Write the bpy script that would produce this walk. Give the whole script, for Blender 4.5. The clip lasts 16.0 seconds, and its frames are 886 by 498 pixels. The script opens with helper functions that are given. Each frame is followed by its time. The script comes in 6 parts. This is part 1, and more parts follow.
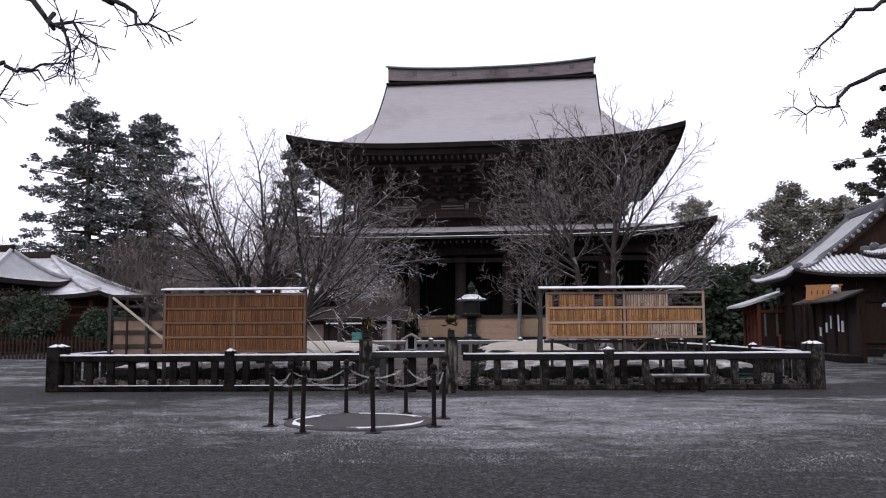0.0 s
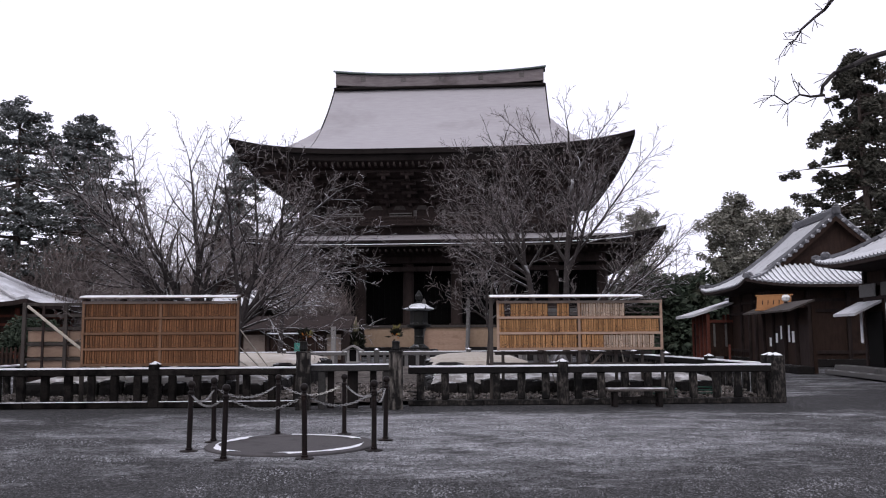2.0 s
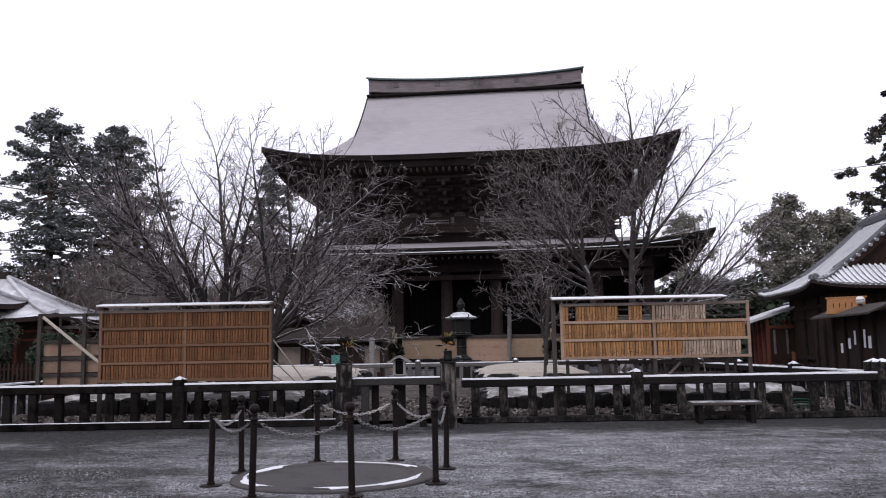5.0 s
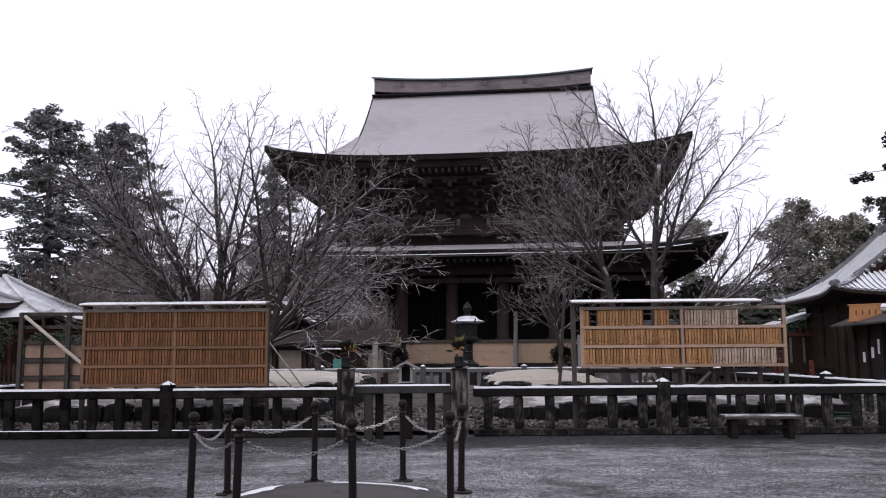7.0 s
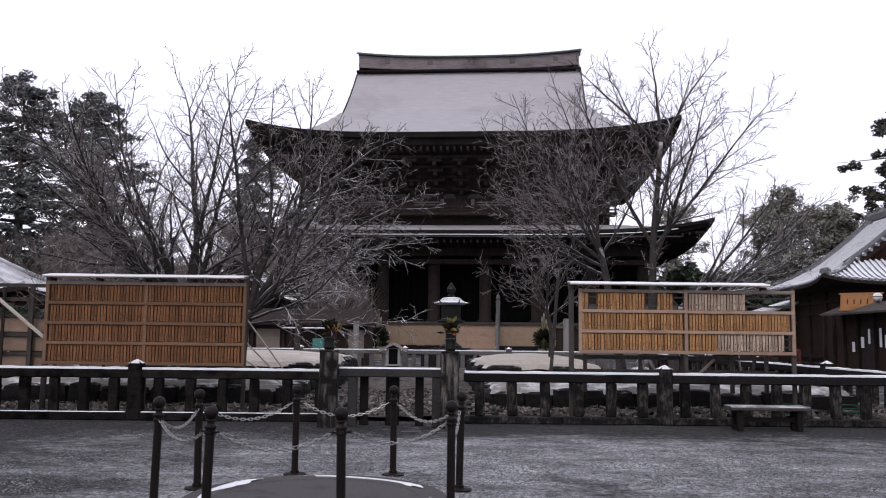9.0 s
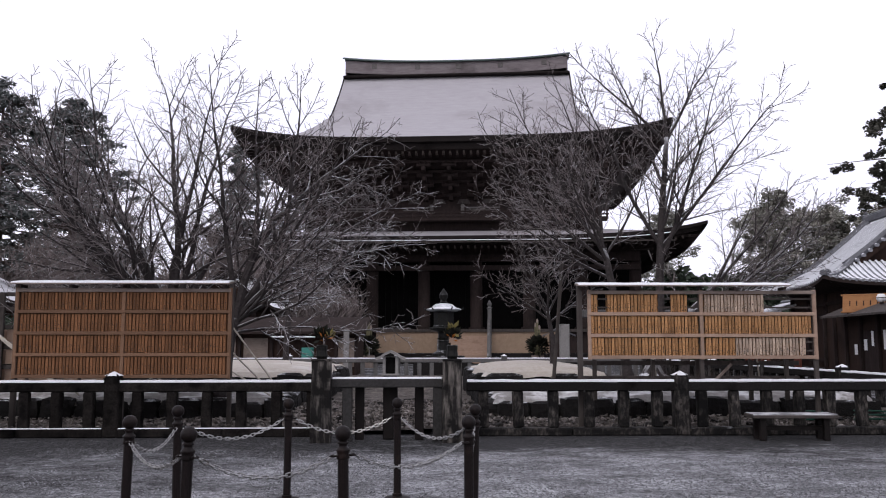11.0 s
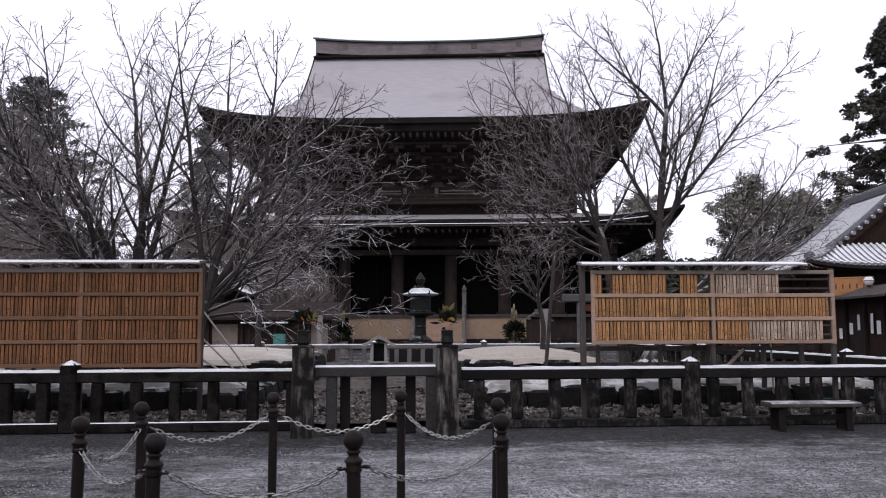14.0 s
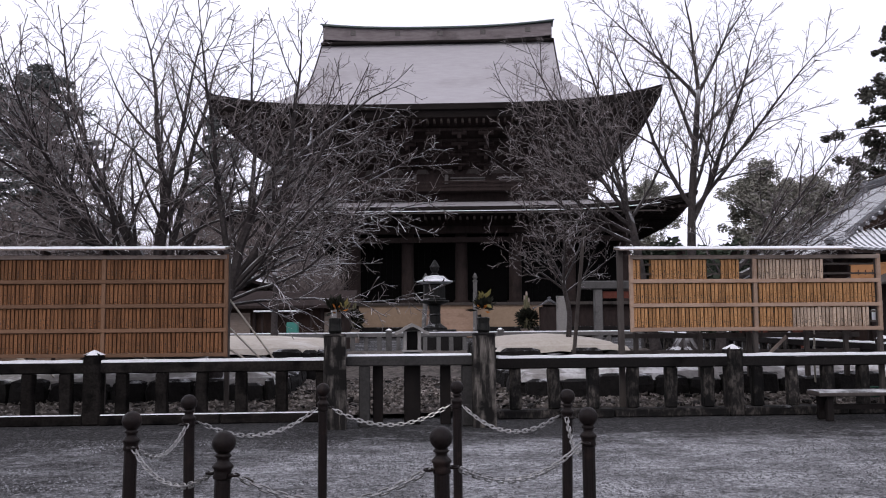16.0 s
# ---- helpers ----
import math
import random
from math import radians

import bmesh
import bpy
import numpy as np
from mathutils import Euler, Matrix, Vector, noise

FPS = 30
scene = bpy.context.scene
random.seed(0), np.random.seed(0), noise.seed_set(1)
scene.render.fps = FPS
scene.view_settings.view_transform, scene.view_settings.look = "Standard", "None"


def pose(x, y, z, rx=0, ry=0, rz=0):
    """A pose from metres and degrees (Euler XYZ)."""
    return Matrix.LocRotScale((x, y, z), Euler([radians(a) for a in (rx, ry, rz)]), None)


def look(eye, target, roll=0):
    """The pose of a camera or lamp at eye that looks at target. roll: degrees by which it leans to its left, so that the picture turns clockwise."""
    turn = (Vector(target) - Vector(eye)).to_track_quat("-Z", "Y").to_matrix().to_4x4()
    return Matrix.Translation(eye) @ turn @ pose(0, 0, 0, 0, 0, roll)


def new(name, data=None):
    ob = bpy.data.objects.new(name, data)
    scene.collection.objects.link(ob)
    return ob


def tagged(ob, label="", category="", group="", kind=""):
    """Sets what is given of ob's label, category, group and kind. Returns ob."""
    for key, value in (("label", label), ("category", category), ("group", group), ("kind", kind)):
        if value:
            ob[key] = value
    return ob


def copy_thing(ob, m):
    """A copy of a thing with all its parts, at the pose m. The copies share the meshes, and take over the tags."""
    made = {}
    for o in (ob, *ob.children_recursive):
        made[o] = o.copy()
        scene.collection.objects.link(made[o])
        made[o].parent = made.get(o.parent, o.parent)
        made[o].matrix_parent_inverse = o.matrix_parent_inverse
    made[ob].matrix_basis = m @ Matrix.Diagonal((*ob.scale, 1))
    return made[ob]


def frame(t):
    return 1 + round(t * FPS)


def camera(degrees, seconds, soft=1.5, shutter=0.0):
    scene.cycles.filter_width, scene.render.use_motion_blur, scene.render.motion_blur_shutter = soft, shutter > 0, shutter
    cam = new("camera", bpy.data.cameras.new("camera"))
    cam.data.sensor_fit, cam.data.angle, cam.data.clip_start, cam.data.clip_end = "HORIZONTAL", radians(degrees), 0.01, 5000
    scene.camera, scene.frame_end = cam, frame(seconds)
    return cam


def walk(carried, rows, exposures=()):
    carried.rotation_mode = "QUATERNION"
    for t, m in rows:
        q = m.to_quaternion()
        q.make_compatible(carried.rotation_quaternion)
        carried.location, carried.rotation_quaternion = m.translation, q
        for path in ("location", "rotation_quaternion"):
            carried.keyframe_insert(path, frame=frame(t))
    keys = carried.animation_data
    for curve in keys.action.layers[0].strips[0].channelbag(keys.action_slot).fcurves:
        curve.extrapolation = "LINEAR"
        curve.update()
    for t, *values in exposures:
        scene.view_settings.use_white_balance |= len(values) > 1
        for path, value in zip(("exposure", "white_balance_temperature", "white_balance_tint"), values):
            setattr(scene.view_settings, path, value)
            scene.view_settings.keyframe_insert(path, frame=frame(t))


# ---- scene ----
cam = camera(55.7, 16.0, soft=1.1)
PATH = [
    (0, (-0.284, 0.604, 1.604), (-0.579, 2.573, 1.79), -0.3),
    (0.5, (-0.289, 0.87, 1.61), (-0.569, 2.84, 1.818), -0.1),
    (1, (-0.362, 1.224, 1.622), (-0.554, 3.203, 1.835), -0.2),
    (1.5, (-0.374, 1.599, 1.602), (-0.566, 3.579, 1.816), -0.1),
    (2, (-0.396, 1.954, 1.637), (-0.569, 3.935, 1.845), -0.3),
    (2.5, (-0.507, 2.414, 1.621), (-0.654, 4.397, 1.832), -0.7),
    (3, (-0.613, 2.818, 1.58), (-0.745, 4.801, 1.802), -1.1),
    (3.5, (-0.699, 3.144, 1.604), (-0.897, 5.121, 1.831), -1.1),
    (4, (-0.815, 3.446, 1.605), (-1.05, 5.419, 1.839), -1.1),
    (4.2, (-0.889, 3.587, 1.578), (-1.13, 5.559, 1.813), -1.0),
    (6.5, (-1.265, 5.203, 1.602), (-1.527, 7.171, 1.839), -1.0),
    (7, (-1.398, 5.503, 1.608), (-1.657, 7.471, 1.854), -0.4),
    (7.5, (-1.476, 5.706, 1.596), (-1.74, 7.674, 1.837), -0.1),
    (8, (-1.515, 6.0, 1.605), (-1.786, 7.969, 1.828), 0.1),
    (8.5, (-1.641, 6.323, 1.598), (-1.901, 8.295, 1.807), 0.5),
    (9, (-1.755, 6.519, 1.61), (-1.967, 8.497, 1.813), 0.7),
    (9.2, (-1.757, 6.682, 1.605), (-1.965, 8.661, 1.804), 0.6),
    (11.5, (-2.176, 7.673, 1.576), (-2.349, 9.653, 1.801), -0.1),
    (12, (-2.26, 7.88, 1.565), (-2.418, 9.862, 1.789), -0.0),
    (12.5, (-2.358, 8.053, 1.565), (-2.503, 10.036, 1.784), 0.0),
    (13, (-2.457, 8.27, 1.561), (-2.595, 10.255, 1.768), -0.1),
    (13.5, (-2.484, 8.512, 1.563), (-2.614, 10.498, 1.755), -0.2),
    (14, (-2.555, 8.714, 1.561), (-2.663, 10.702, 1.75), -0.2),
    (14.5, (-2.701, 8.828, 1.571), (-2.745, 10.819, 1.757), -0.3),
    (15, (-2.779, 8.912, 1.562), (-2.795, 10.904, 1.742), -0.4),
    (15.5, (-2.942, 9.029, 1.584), (-2.987, 11.021, 1.754), -0.2),
    (16, (-3.028, 9.134, 1.554), (-3.147, 11.124, 1.715), -0.4),
]
walk(cam, [(t, look(eye, target, roll)) for t, eye, target, roll in PATH])

# ---- world and light: overcast winter day, light snow ----
world = bpy.data.worlds.new("overcast_sky")
scene.world = world
world.use_nodes = True
wn, wl = world.node_tree.nodes, world.node_tree.links
wn.clear()
SUN_EL, SUN_AZ = radians(42), radians(200)
sky = wn.new("ShaderNodeTexSky")
sky.sky_type, sky.sun_disc, sky.sun_elevation, sky.sun_rotation = "NISHITA", False, SUN_EL, SUN_AZ
sky.air_density, sky.dust_density, sky.ozone_density = 1.0, 6.0, 1.0
cloud = wn.new("ShaderNodeMix")
cloud.data_type = "RGBA"
cloud.inputs[0].default_value = 0.93
cloud.inputs[7].default_value = (7.6, 7.48, 8.7, 1)
back = wn.new("ShaderNodeBackground")
back.inputs[1].default_value = 0.15
wout = wn.new("ShaderNodeOutputWorld")
wl.new(sky.outputs[0], cloud.inputs[6])
wl.new(cloud.outputs[2], back.inputs[0])
wl.new(back.outputs[0], wout.inputs[0])

sun_data = bpy.data.lights.new("sun", "SUN")
sun_data.energy, sun_data.angle, sun_data.color = 0.6, radians(25), (1.0, 0.97, 0.94)
sun_ob = new("sun", sun_data)
sun_dir = Vector((math.sin(SUN_AZ) * math.cos(SUN_EL), math.cos(SUN_AZ) * math.cos(SUN_EL), math.sin(SUN_EL)))
sun_ob.matrix_world = look(sun_dir * 60, (0, 0, 0))


# ---- mesh helpers ----
class Geo:
    """Collects vertices and faces of one mesh."""

    def __init__(self):
        self.v, self.f = [], []

    def add(self, verts, faces, m=None):
        k = len(self.v)
        self.v.extend([tuple(m @ Vector(p)) for p in verts] if m else [tuple(p) for p in verts])
        self.f.extend([tuple(i + k for i in f) for f in faces])

    def box(self, c, s, rz=0.0, bevel=0.0, m=None):
        """A box with centre c, size s, turned rz degrees; chamfered edges where bevel is given."""
        hx, hy, hz = s[0] / 2, s[1] / 2, s[2] / 2
        t = pose(c[0], c[1], c[2], 0, 0, rz)
        if m:
            t = m @ t
        if bevel <= 0:
            vs = [(x, y, z) for x in (-hx, hx) for y in (-hy, hy) for z in (-hz, hz)]
            fs = [(0, 1, 3, 2), (4, 6, 7, 5), (0, 4, 5, 1), (2, 3, 7, 6), (0, 2, 6, 4), (1, 5, 7, 3)]
        else:
            b = min(bevel, hx * 0.9, hy * 0.9, hz * 0.9)
            vs, fs = chamfer(hx, hy, hz, b)
        self.add(vs, fs, t)

    def tube(self, pts, rads, n=6, cap=True):
        """A tapered tube through pts."""
        k0 = len(self.v)
        up = Vector((0.13, 0.31, 0.94))
        for i, p in enumerate(pts):
            a = Vector(pts[max(i - 1, 0)])
            b = Vector(pts[min(i + 1, len(pts) - 1)])
            d = (b - a).normalized()
            x = d.cross(up)
            if x.length < 0.05:
                x = d.cross(Vector((1, 0, 0)))
            x.normalize()
            y = d.cross(x)
            p = Vector(p)
            for j in range(n):
                t = 2 * math.pi * j / n
                q = p + (x * math.cos(t) + y * math.sin(t)) * rads[i]
                self.v.append((q.x, q.y, q.z))
        for i in range(len(pts) - 1):
            for j in range(n):
                a, b = k0 + i * n + j, k0 + i * n + (j + 1) % n
                self.f.append((a, b, b + n, a + n))
        if cap:
            self.f.append(tuple(k0 + j for j in reversed(range(n))))
            self.f.append(tuple(k0 + (len(pts) - 1) * n + j for j in range(n)))

    def lathe(self, prof, n=16, m=None, turn=0.0):
        """prof: (radius, z) from the bottom up."""
        vs, fs = [], []
        for r, z in prof:
            for j in range(n):
                t = 2 * math.pi * j / n + turn
                vs.append((r * math.cos(t), r * math.sin(t), z))
        for i in range(len(prof) - 1):
            for j in range(n):
                a, b = i * n + j, i * n + (j + 1) % n
                fs.append((a, b, b + n, a + n))
        fs.append(tuple(reversed(range(n))))
        fs.append(tuple((len(prof) - 1) * n + j for j in range(n)))
        self.add(vs, fs, m)

    def sheet(self, fn, us, vs_, flip=False):
        """A surface of points fn(u, v) over two lists of parameters."""
        k, nv = len(self.v), len(vs_)
        for u in us:
            for w in vs_:
                self.v.append(tuple(fn(u, w)))
        for i in range(len(us) - 1):
            for j in range(nv - 1):
                a = k + i * nv + j
                q = (a, a + nv, a + nv + 1, a + 1)
                self.f.append(q[::-1] if flip else q)

    def mesh(self, name):
        me = bpy.data.meshes.new(name)
        me.from_pydata(self.v, [], self.f)
        me.update()
        return me


def chamfer(hx, hy, hz, b):
    vs, idx = [], {}
    for sx in (-1, 1):
        for sy in (-1, 1):
            for sz in (-1, 1):
                for ax in range(3):
                    p = [sx * (hx - b), sy * (hy - b), sz * (hz - b)]
                    p[ax] = (sx * hx, sy * hy, sz * hz)[ax]
                    idx[(sx, sy, sz, ax)] = len(vs)
                    vs.append(tuple(p))
    fs = []
    for ax in range(3):
        o = [a for a in range(3) if a != ax]
        for s in (-1, 1):
            ring = []
            for a, c in ((-1, -1), (1, -1), (1, 1), (-1, 1)):
                key = [0, 0, 0]
                key[ax], key[o[0]], key[o[1]] = s, a, c
                ring.append(idx[(*key, ax)])
            if (s < 0) != (ax == 1):
                ring.reverse()
            fs.append(tuple(ring))
    for ax in range(3):
        o = [a for a in range(3) if a != ax]
        for a in (-1, 1):
            for c in (-1, 1):
                k0, k1 = [0, 0, 0], [0, 0, 0]
                k0[ax], k1[ax] = -1, 1
                k0[o[0]] = k1[o[0]] = a
                k0[o[1]] = k1[o[1]] = c
                q = (idx[(*k0, o[0])], idx[(*k1, o[0])], idx[(*k1, o[1])], idx[(*k0, o[1])])
                cen = Vector((0, 0, 0))
                for i in q:
                    cen += Vector(vs[i])
                nrm = (Vector(vs[q[1]]) - Vector(vs[q[0]])).cross(Vector(vs[q[2]]) - Vector(vs[q[0]]))
                fs.append(q if nrm.dot(cen) > 0 else q[::-1])
    for sx in (-1, 1):
        for sy in (-1, 1):
            for sz in (-1, 1):
                q = tuple(idx[(sx, sy, sz, a)] for a in range(3))
                fs.append(q if sx * sy * sz > 0 else q[::-1])
    return vs, fs


def smooth(ob):
    ob.data.polygons.foreach_set("use_smooth", [True] * len(ob.data.polygons))
    return ob


def part(name, geo, material, parent, label="", round_=False, at=None):
    """Links a Geo or a mesh as one mesh object under a thing or under a part."""
    me = geo.mesh(name) if isinstance(geo, Geo) else geo
    ob = new(name, me)
    if material and not me.materials:
        me.materials.append(material)
    if round_:
        smooth(ob)
    ob.parent = parent
    if at is not None:
        ob.matrix_basis = at
    if label:
        tagged(ob, label)
    return ob


def thing(name, label, category, group="", kind="", at=None):
    ob = new(name)
    ob.empty_display_size = 0.2
    if at is not None:
        ob.matrix_basis = at
    return tagged(ob, label, category, group, kind)


def solid(name, geo, material, label, category, group="", kind="", round_=False, at=None):
    me = geo.mesh(name) if isinstance(geo, Geo) else geo
    ob = new(name, me)
    if material and not me.materials:
        me.materials.append(material)
    if round_:
        smooth(ob)
    if at is not None:
        ob.matrix_basis = at
    return tagged(ob, label, category, group, kind)


def span(a, b, n):
    return [a + (b - a) * i / (n - 1) for i in range(n)]


# ---- materials ----
def ramp(nodes, links, fac, lo, hi):
    r = nodes.new("ShaderNodeMapRange")
    r.inputs[1].default_value, r.inputs[2].default_value = lo, hi
    links.new(fac, r.inputs[0])
    return r.outputs[0]


def mix_col(nodes, links, fac, a, b):
    m = nodes.new("ShaderNodeMix")
    m.data_type = "RGBA"
    for slot, val in ((0, fac), (6, a), (7, b)):
        if isinstance(val, (tuple, list)):
            m.inputs[slot].default_value = (*val, 1)
        elif isinstance(val, float):
            m.inputs[slot].default_value = val
        else:
            links.new(val, m.inputs[slot])
    return m.outputs[2]


def noise_out(nodes, links, co, scale, detail=4, rough=0.6, stretch=None):
    if stretch:
        mp = nodes.new("ShaderNodeMapping")
        mp.inputs[3].default_value = stretch
        links.new(co, mp.inputs[0])
        co = mp.outputs[0]
    n = nodes.new("ShaderNodeTexNoise")
    n.inputs["Scale"].default_value, n.inputs["Detail"].default_value, n.inputs["Roughness"].default_value = scale, detail, rough
    links.new(co, n.inputs["Vector"])
    return n.outputs[0]


def surface(name, col, alt, stain, rough=0.8, fine=30.0, coarse=1.5, stretch=None, bump=0.3, dist=0.01, metal=0.0,
            snow=0.0, snow_scale=2.5, vary=0.0, stain_at=(0.55, 0.75), obj=False, spec=0.15, island=False, snow_up=(0.45, 0.9), sharp=(0.3, 0.7)):
    """Colour varied at two scales, grain bump, stains and, where snow > 0, thin snow lying on what faces up."""
    m = bpy.data.materials.new(name)
    m.use_nodes = True
    ns, ls = m.node_tree.nodes, m.node_tree.links
    bs = ns["Principled BSDF"]
    tc = ns.new("ShaderNodeTexCoord" if obj else "ShaderNodeNewGeometry")
    co = tc.outputs["Object" if obj else "Position"]
    nf = noise_out(ns, ls, co, fine, 5, 0.65, stretch)
    nc = noise_out(ns, ls, co, coarse, 4, 0.6)
    c = mix_col(ns, ls, ramp(ns, ls, nf, *sharp), col, alt)
    c = mix_col(ns, ls, ramp(ns, ls, nc, *stain_at), c, stain)
    if vary or island:
        if island:
            rnd = ns.new("ShaderNodeNewGeometry").outputs["Random Per Island"]
        else:
            rnd = ns.new("ShaderNodeObjectInfo").outputs["Random"]
        hsv = ns.new("ShaderNodeHueSaturation")
        ls.new(ramp2(ns, ls, rnd, 1 - vary, 1 + vary), hsv.inputs["Value"])
        ls.new(c, hsv.inputs["Color"])
        c = hsv.outputs[0]
    if snow:
        g = ns.new("ShaderNodeNewGeometry")
        sp = ns.new("ShaderNodeSeparateXYZ")
        ls.new(g.outputs["Normal"], sp.inputs[0])
        up = ramp(ns, ls, sp.outputs[2], *snow_up)
        ng = noise_out(ns, ls, g.outputs["Position"], snow_scale, 5, 0.7)
        mul = ns.new("ShaderNodeMath")
        mul.operation = "MULTIPLY"
        ls.new(up, mul.inputs[0])
        ls.new(ramp(ns, ls, ng, 0.75 - 0.55 * snow, 0.95 - 0.55 * snow), mul.inputs[1])
        c = mix_col(ns, ls, mul.outputs[0], c, (0.72, 0.73, 0.76))
    ls.new(c, bs.inputs["Base Color"])
    bs.inputs["Roughness"].default_value, bs.inputs["Metallic"].default_value = rough, metal
    bs.inputs["Specular IOR Level"].default_value = spec
    if bump:
        b = ns.new("ShaderNodeBump")
        b.inputs["Strength"].default_value, b.inputs["Distance"].default_value = bump, dist
        ls.new(nf, b.inputs["Height"])
        ls.new(b.outputs[0], bs.inputs["Normal"])
    return m


def ramp2(ns, ls, fac, lo, hi):
    r = ns.new("ShaderNodeMapRange")
    r.inputs[3].default_value, r.inputs[4].default_value = lo, hi
    ls.new(fac, r.inputs[0])
    return r.outputs[0]


M_STONE = surface("weathered_granite", (0.011, 0.0103, 0.0102), (0.024, 0.022, 0.0215), (0.005, 0.0047, 0.0046), fine=45, coarse=2.2, bump=0.5, snow=0.35, vary=0.25, spec=0.02)
M_STONE_OLD = surface("mossy_old_granite", (0.012, 0.0107, 0.0102), (0.085, 0.075, 0.067), (0.004, 0.0037, 0.0036), fine=20, coarse=3.4, bump=0.7, snow=0.2, vary=0.4, stain_at=(0.45, 0.6), sharp=(0.45, 0.68), stretch=(1, 1, 0.4))
M_ROCK = surface("dark_bed_rock", (0.0045, 0.0042, 0.004), (0.012, 0.0105, 0.01), (0.003, 0.0028, 0.0026), fine=12, coarse=2.0, bump=0.8, dist=0.04, snow=0.42, vary=0.35, snow_up=(0.7, 0.95))
M_SNOW = surface("thin_snow", (0.78, 0.79, 0.82), (0.7, 0.71, 0.74), (0.6, 0.61, 0.63), fine=18, coarse=1.2, bump=0.25, dist=0.02, rough=0.7)
M_IRON = surface("brown_painted_iron", (0.0062, 0.0046, 0.0044), (0.012, 0.0082, 0.0077), (0.026, 0.0165, 0.0138), fine=60, coarse=6, bump=0.3, rough=0.45, spec=0.12)
M_CHAIN = surface("galvanised_chain", (0.26, 0.255, 0.25), (0.36, 0.355, 0.35), (0.06, 0.052, 0.045), fine=80, coarse=12, bump=0.1, rough=0.35, metal=0.85)
M_BARK = surface("hall_bark_roof", (0.33, 0.315, 0.33), (0.38, 0.365, 0.38), (0.25, 0.235, 0.24), fine=1.6, coarse=0.16, stretch=(0.5, 1.2, 3.0), bump=0.35, dist=0.08, rough=0.9, stain_at=(0.52, 0.8), snow=0.12, snow_scale=0.2)
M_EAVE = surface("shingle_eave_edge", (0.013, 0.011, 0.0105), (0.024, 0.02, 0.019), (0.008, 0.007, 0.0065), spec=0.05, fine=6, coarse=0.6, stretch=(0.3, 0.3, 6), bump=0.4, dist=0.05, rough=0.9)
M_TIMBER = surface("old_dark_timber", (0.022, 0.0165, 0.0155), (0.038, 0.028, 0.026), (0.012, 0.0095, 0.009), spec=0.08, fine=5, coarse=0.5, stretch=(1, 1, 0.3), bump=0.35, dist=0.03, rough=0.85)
M_TIMBER_WET = surface("wet_black_timber", (0.006, 0.0048, 0.0045), (0.013, 0.0098, 0.009), (0.0035, 0.003, 0.0028), spec=0.15, fine=8, coarse=1.5, stretch=(1, 1, 0.3), bump=0.3, dist=0.01, rough=0.7)
M_TIMBER_GREY = surface("grey_weathered_timber", (0.04, 0.034, 0.031), (0.075, 0.065, 0.06), (0.022, 0.019, 0.018), fine=8, coarse=0.8, stretch=(1, 1, 0.25), bump=0.3, dist=0.02, rough=0.85, snow=0.2)
M_GOLD = surface("gilt_rafter_end", (0.04, 0.032, 0.027), (0.055, 0.044, 0.036), (0.025, 0.02, 0.016), fine=9, coarse=2, rough=0.5, bump=0.1)
M_LIMEWASH = surface("pale_bracket_lime", (0.1, 0.092, 0.088), (0.14, 0.13, 0.125), (0.04, 0.035, 0.033), fine=5, coarse=0.9, bump=0.2)
M_PLASTER = surface("ochre_earth_plaster", (0.25, 0.18, 0.125), (0.31, 0.225, 0.16), (0.17, 0.122, 0.085), fine=4, coarse=0.5, bump=0.15, rough=0.92)
M_COPPER = surface("verdigris_copper", (0.05, 0.07, 0.065), (0.075, 0.1, 0.094), (0.045, 0.047, 0.046), fine=8, coarse=0.7, bump=0.15, rough=0.6, metal=0.3)
M_BRONZE = surface("dark_bronze", (0.009, 0.009, 0.0085), (0.017, 0.017, 0.016), (0.024, 0.027, 0.025), fine=20, coarse=3, rough=0.5, metal=0.4, snow=0.4, snow_scale=4)
M_CHERRY = surface("cherry_bark", (0.028, 0.0245, 0.0245), (0.066, 0.057, 0.056), (0.016, 0.014, 0.014), spec=0.1, fine=22, coarse=2, bump=0.6, dist=0.02, rough=0.85, snow=0.68, snow_scale=5, snow_up=(0.4, 0.85))
M_TWIG = surface("cherry_twig", (0.125, 0.107, 0.105), (0.21, 0.183, 0.18), (0.085, 0.071, 0.07), spec=0.1, fine=10, coarse=1, bump=0.0, rough=0.85, snow=0.62, snow_scale=3, snow_up=(0.2, 0.8))
M_BLACKTWIG = surface("wet_dark_twig", (0.025, 0.022, 0.022), (0.045, 0.04, 0.04), (0.02, 0.018, 0.018), fine=14, coarse=1, bump=0.2, rough=0.8)
M_TRUNK = surface("cedar_trunk", (0.06, 0.046, 0.04), (0.1, 0.08, 0.07), (0.04, 0.03, 0.026), fine=6, coarse=0.8, stretch=(1, 1, 0.2), bump=0.6, dist=0.05)
M_CEDAR = surface("cedar_needles", (0.082, 0.091, 0.089), (0.135, 0.145, 0.141), (0.16, 0.16, 0.16), fine=1.4, coarse=0.25, bump=0.0, rough=0.8, snow=0.6, snow_scale=0.9, vary=0.35, island=True)
M_BROAD = surface("evergreen_leaves", (0.19, 0.19, 0.162), (0.29, 0.28, 0.245), (0.29, 0.265, 0.225), fine=1.2, coarse=0.3, bump=0.0, rough=0.7, snow=0.14, snow_scale=0.8, vary=0.4, island=True)
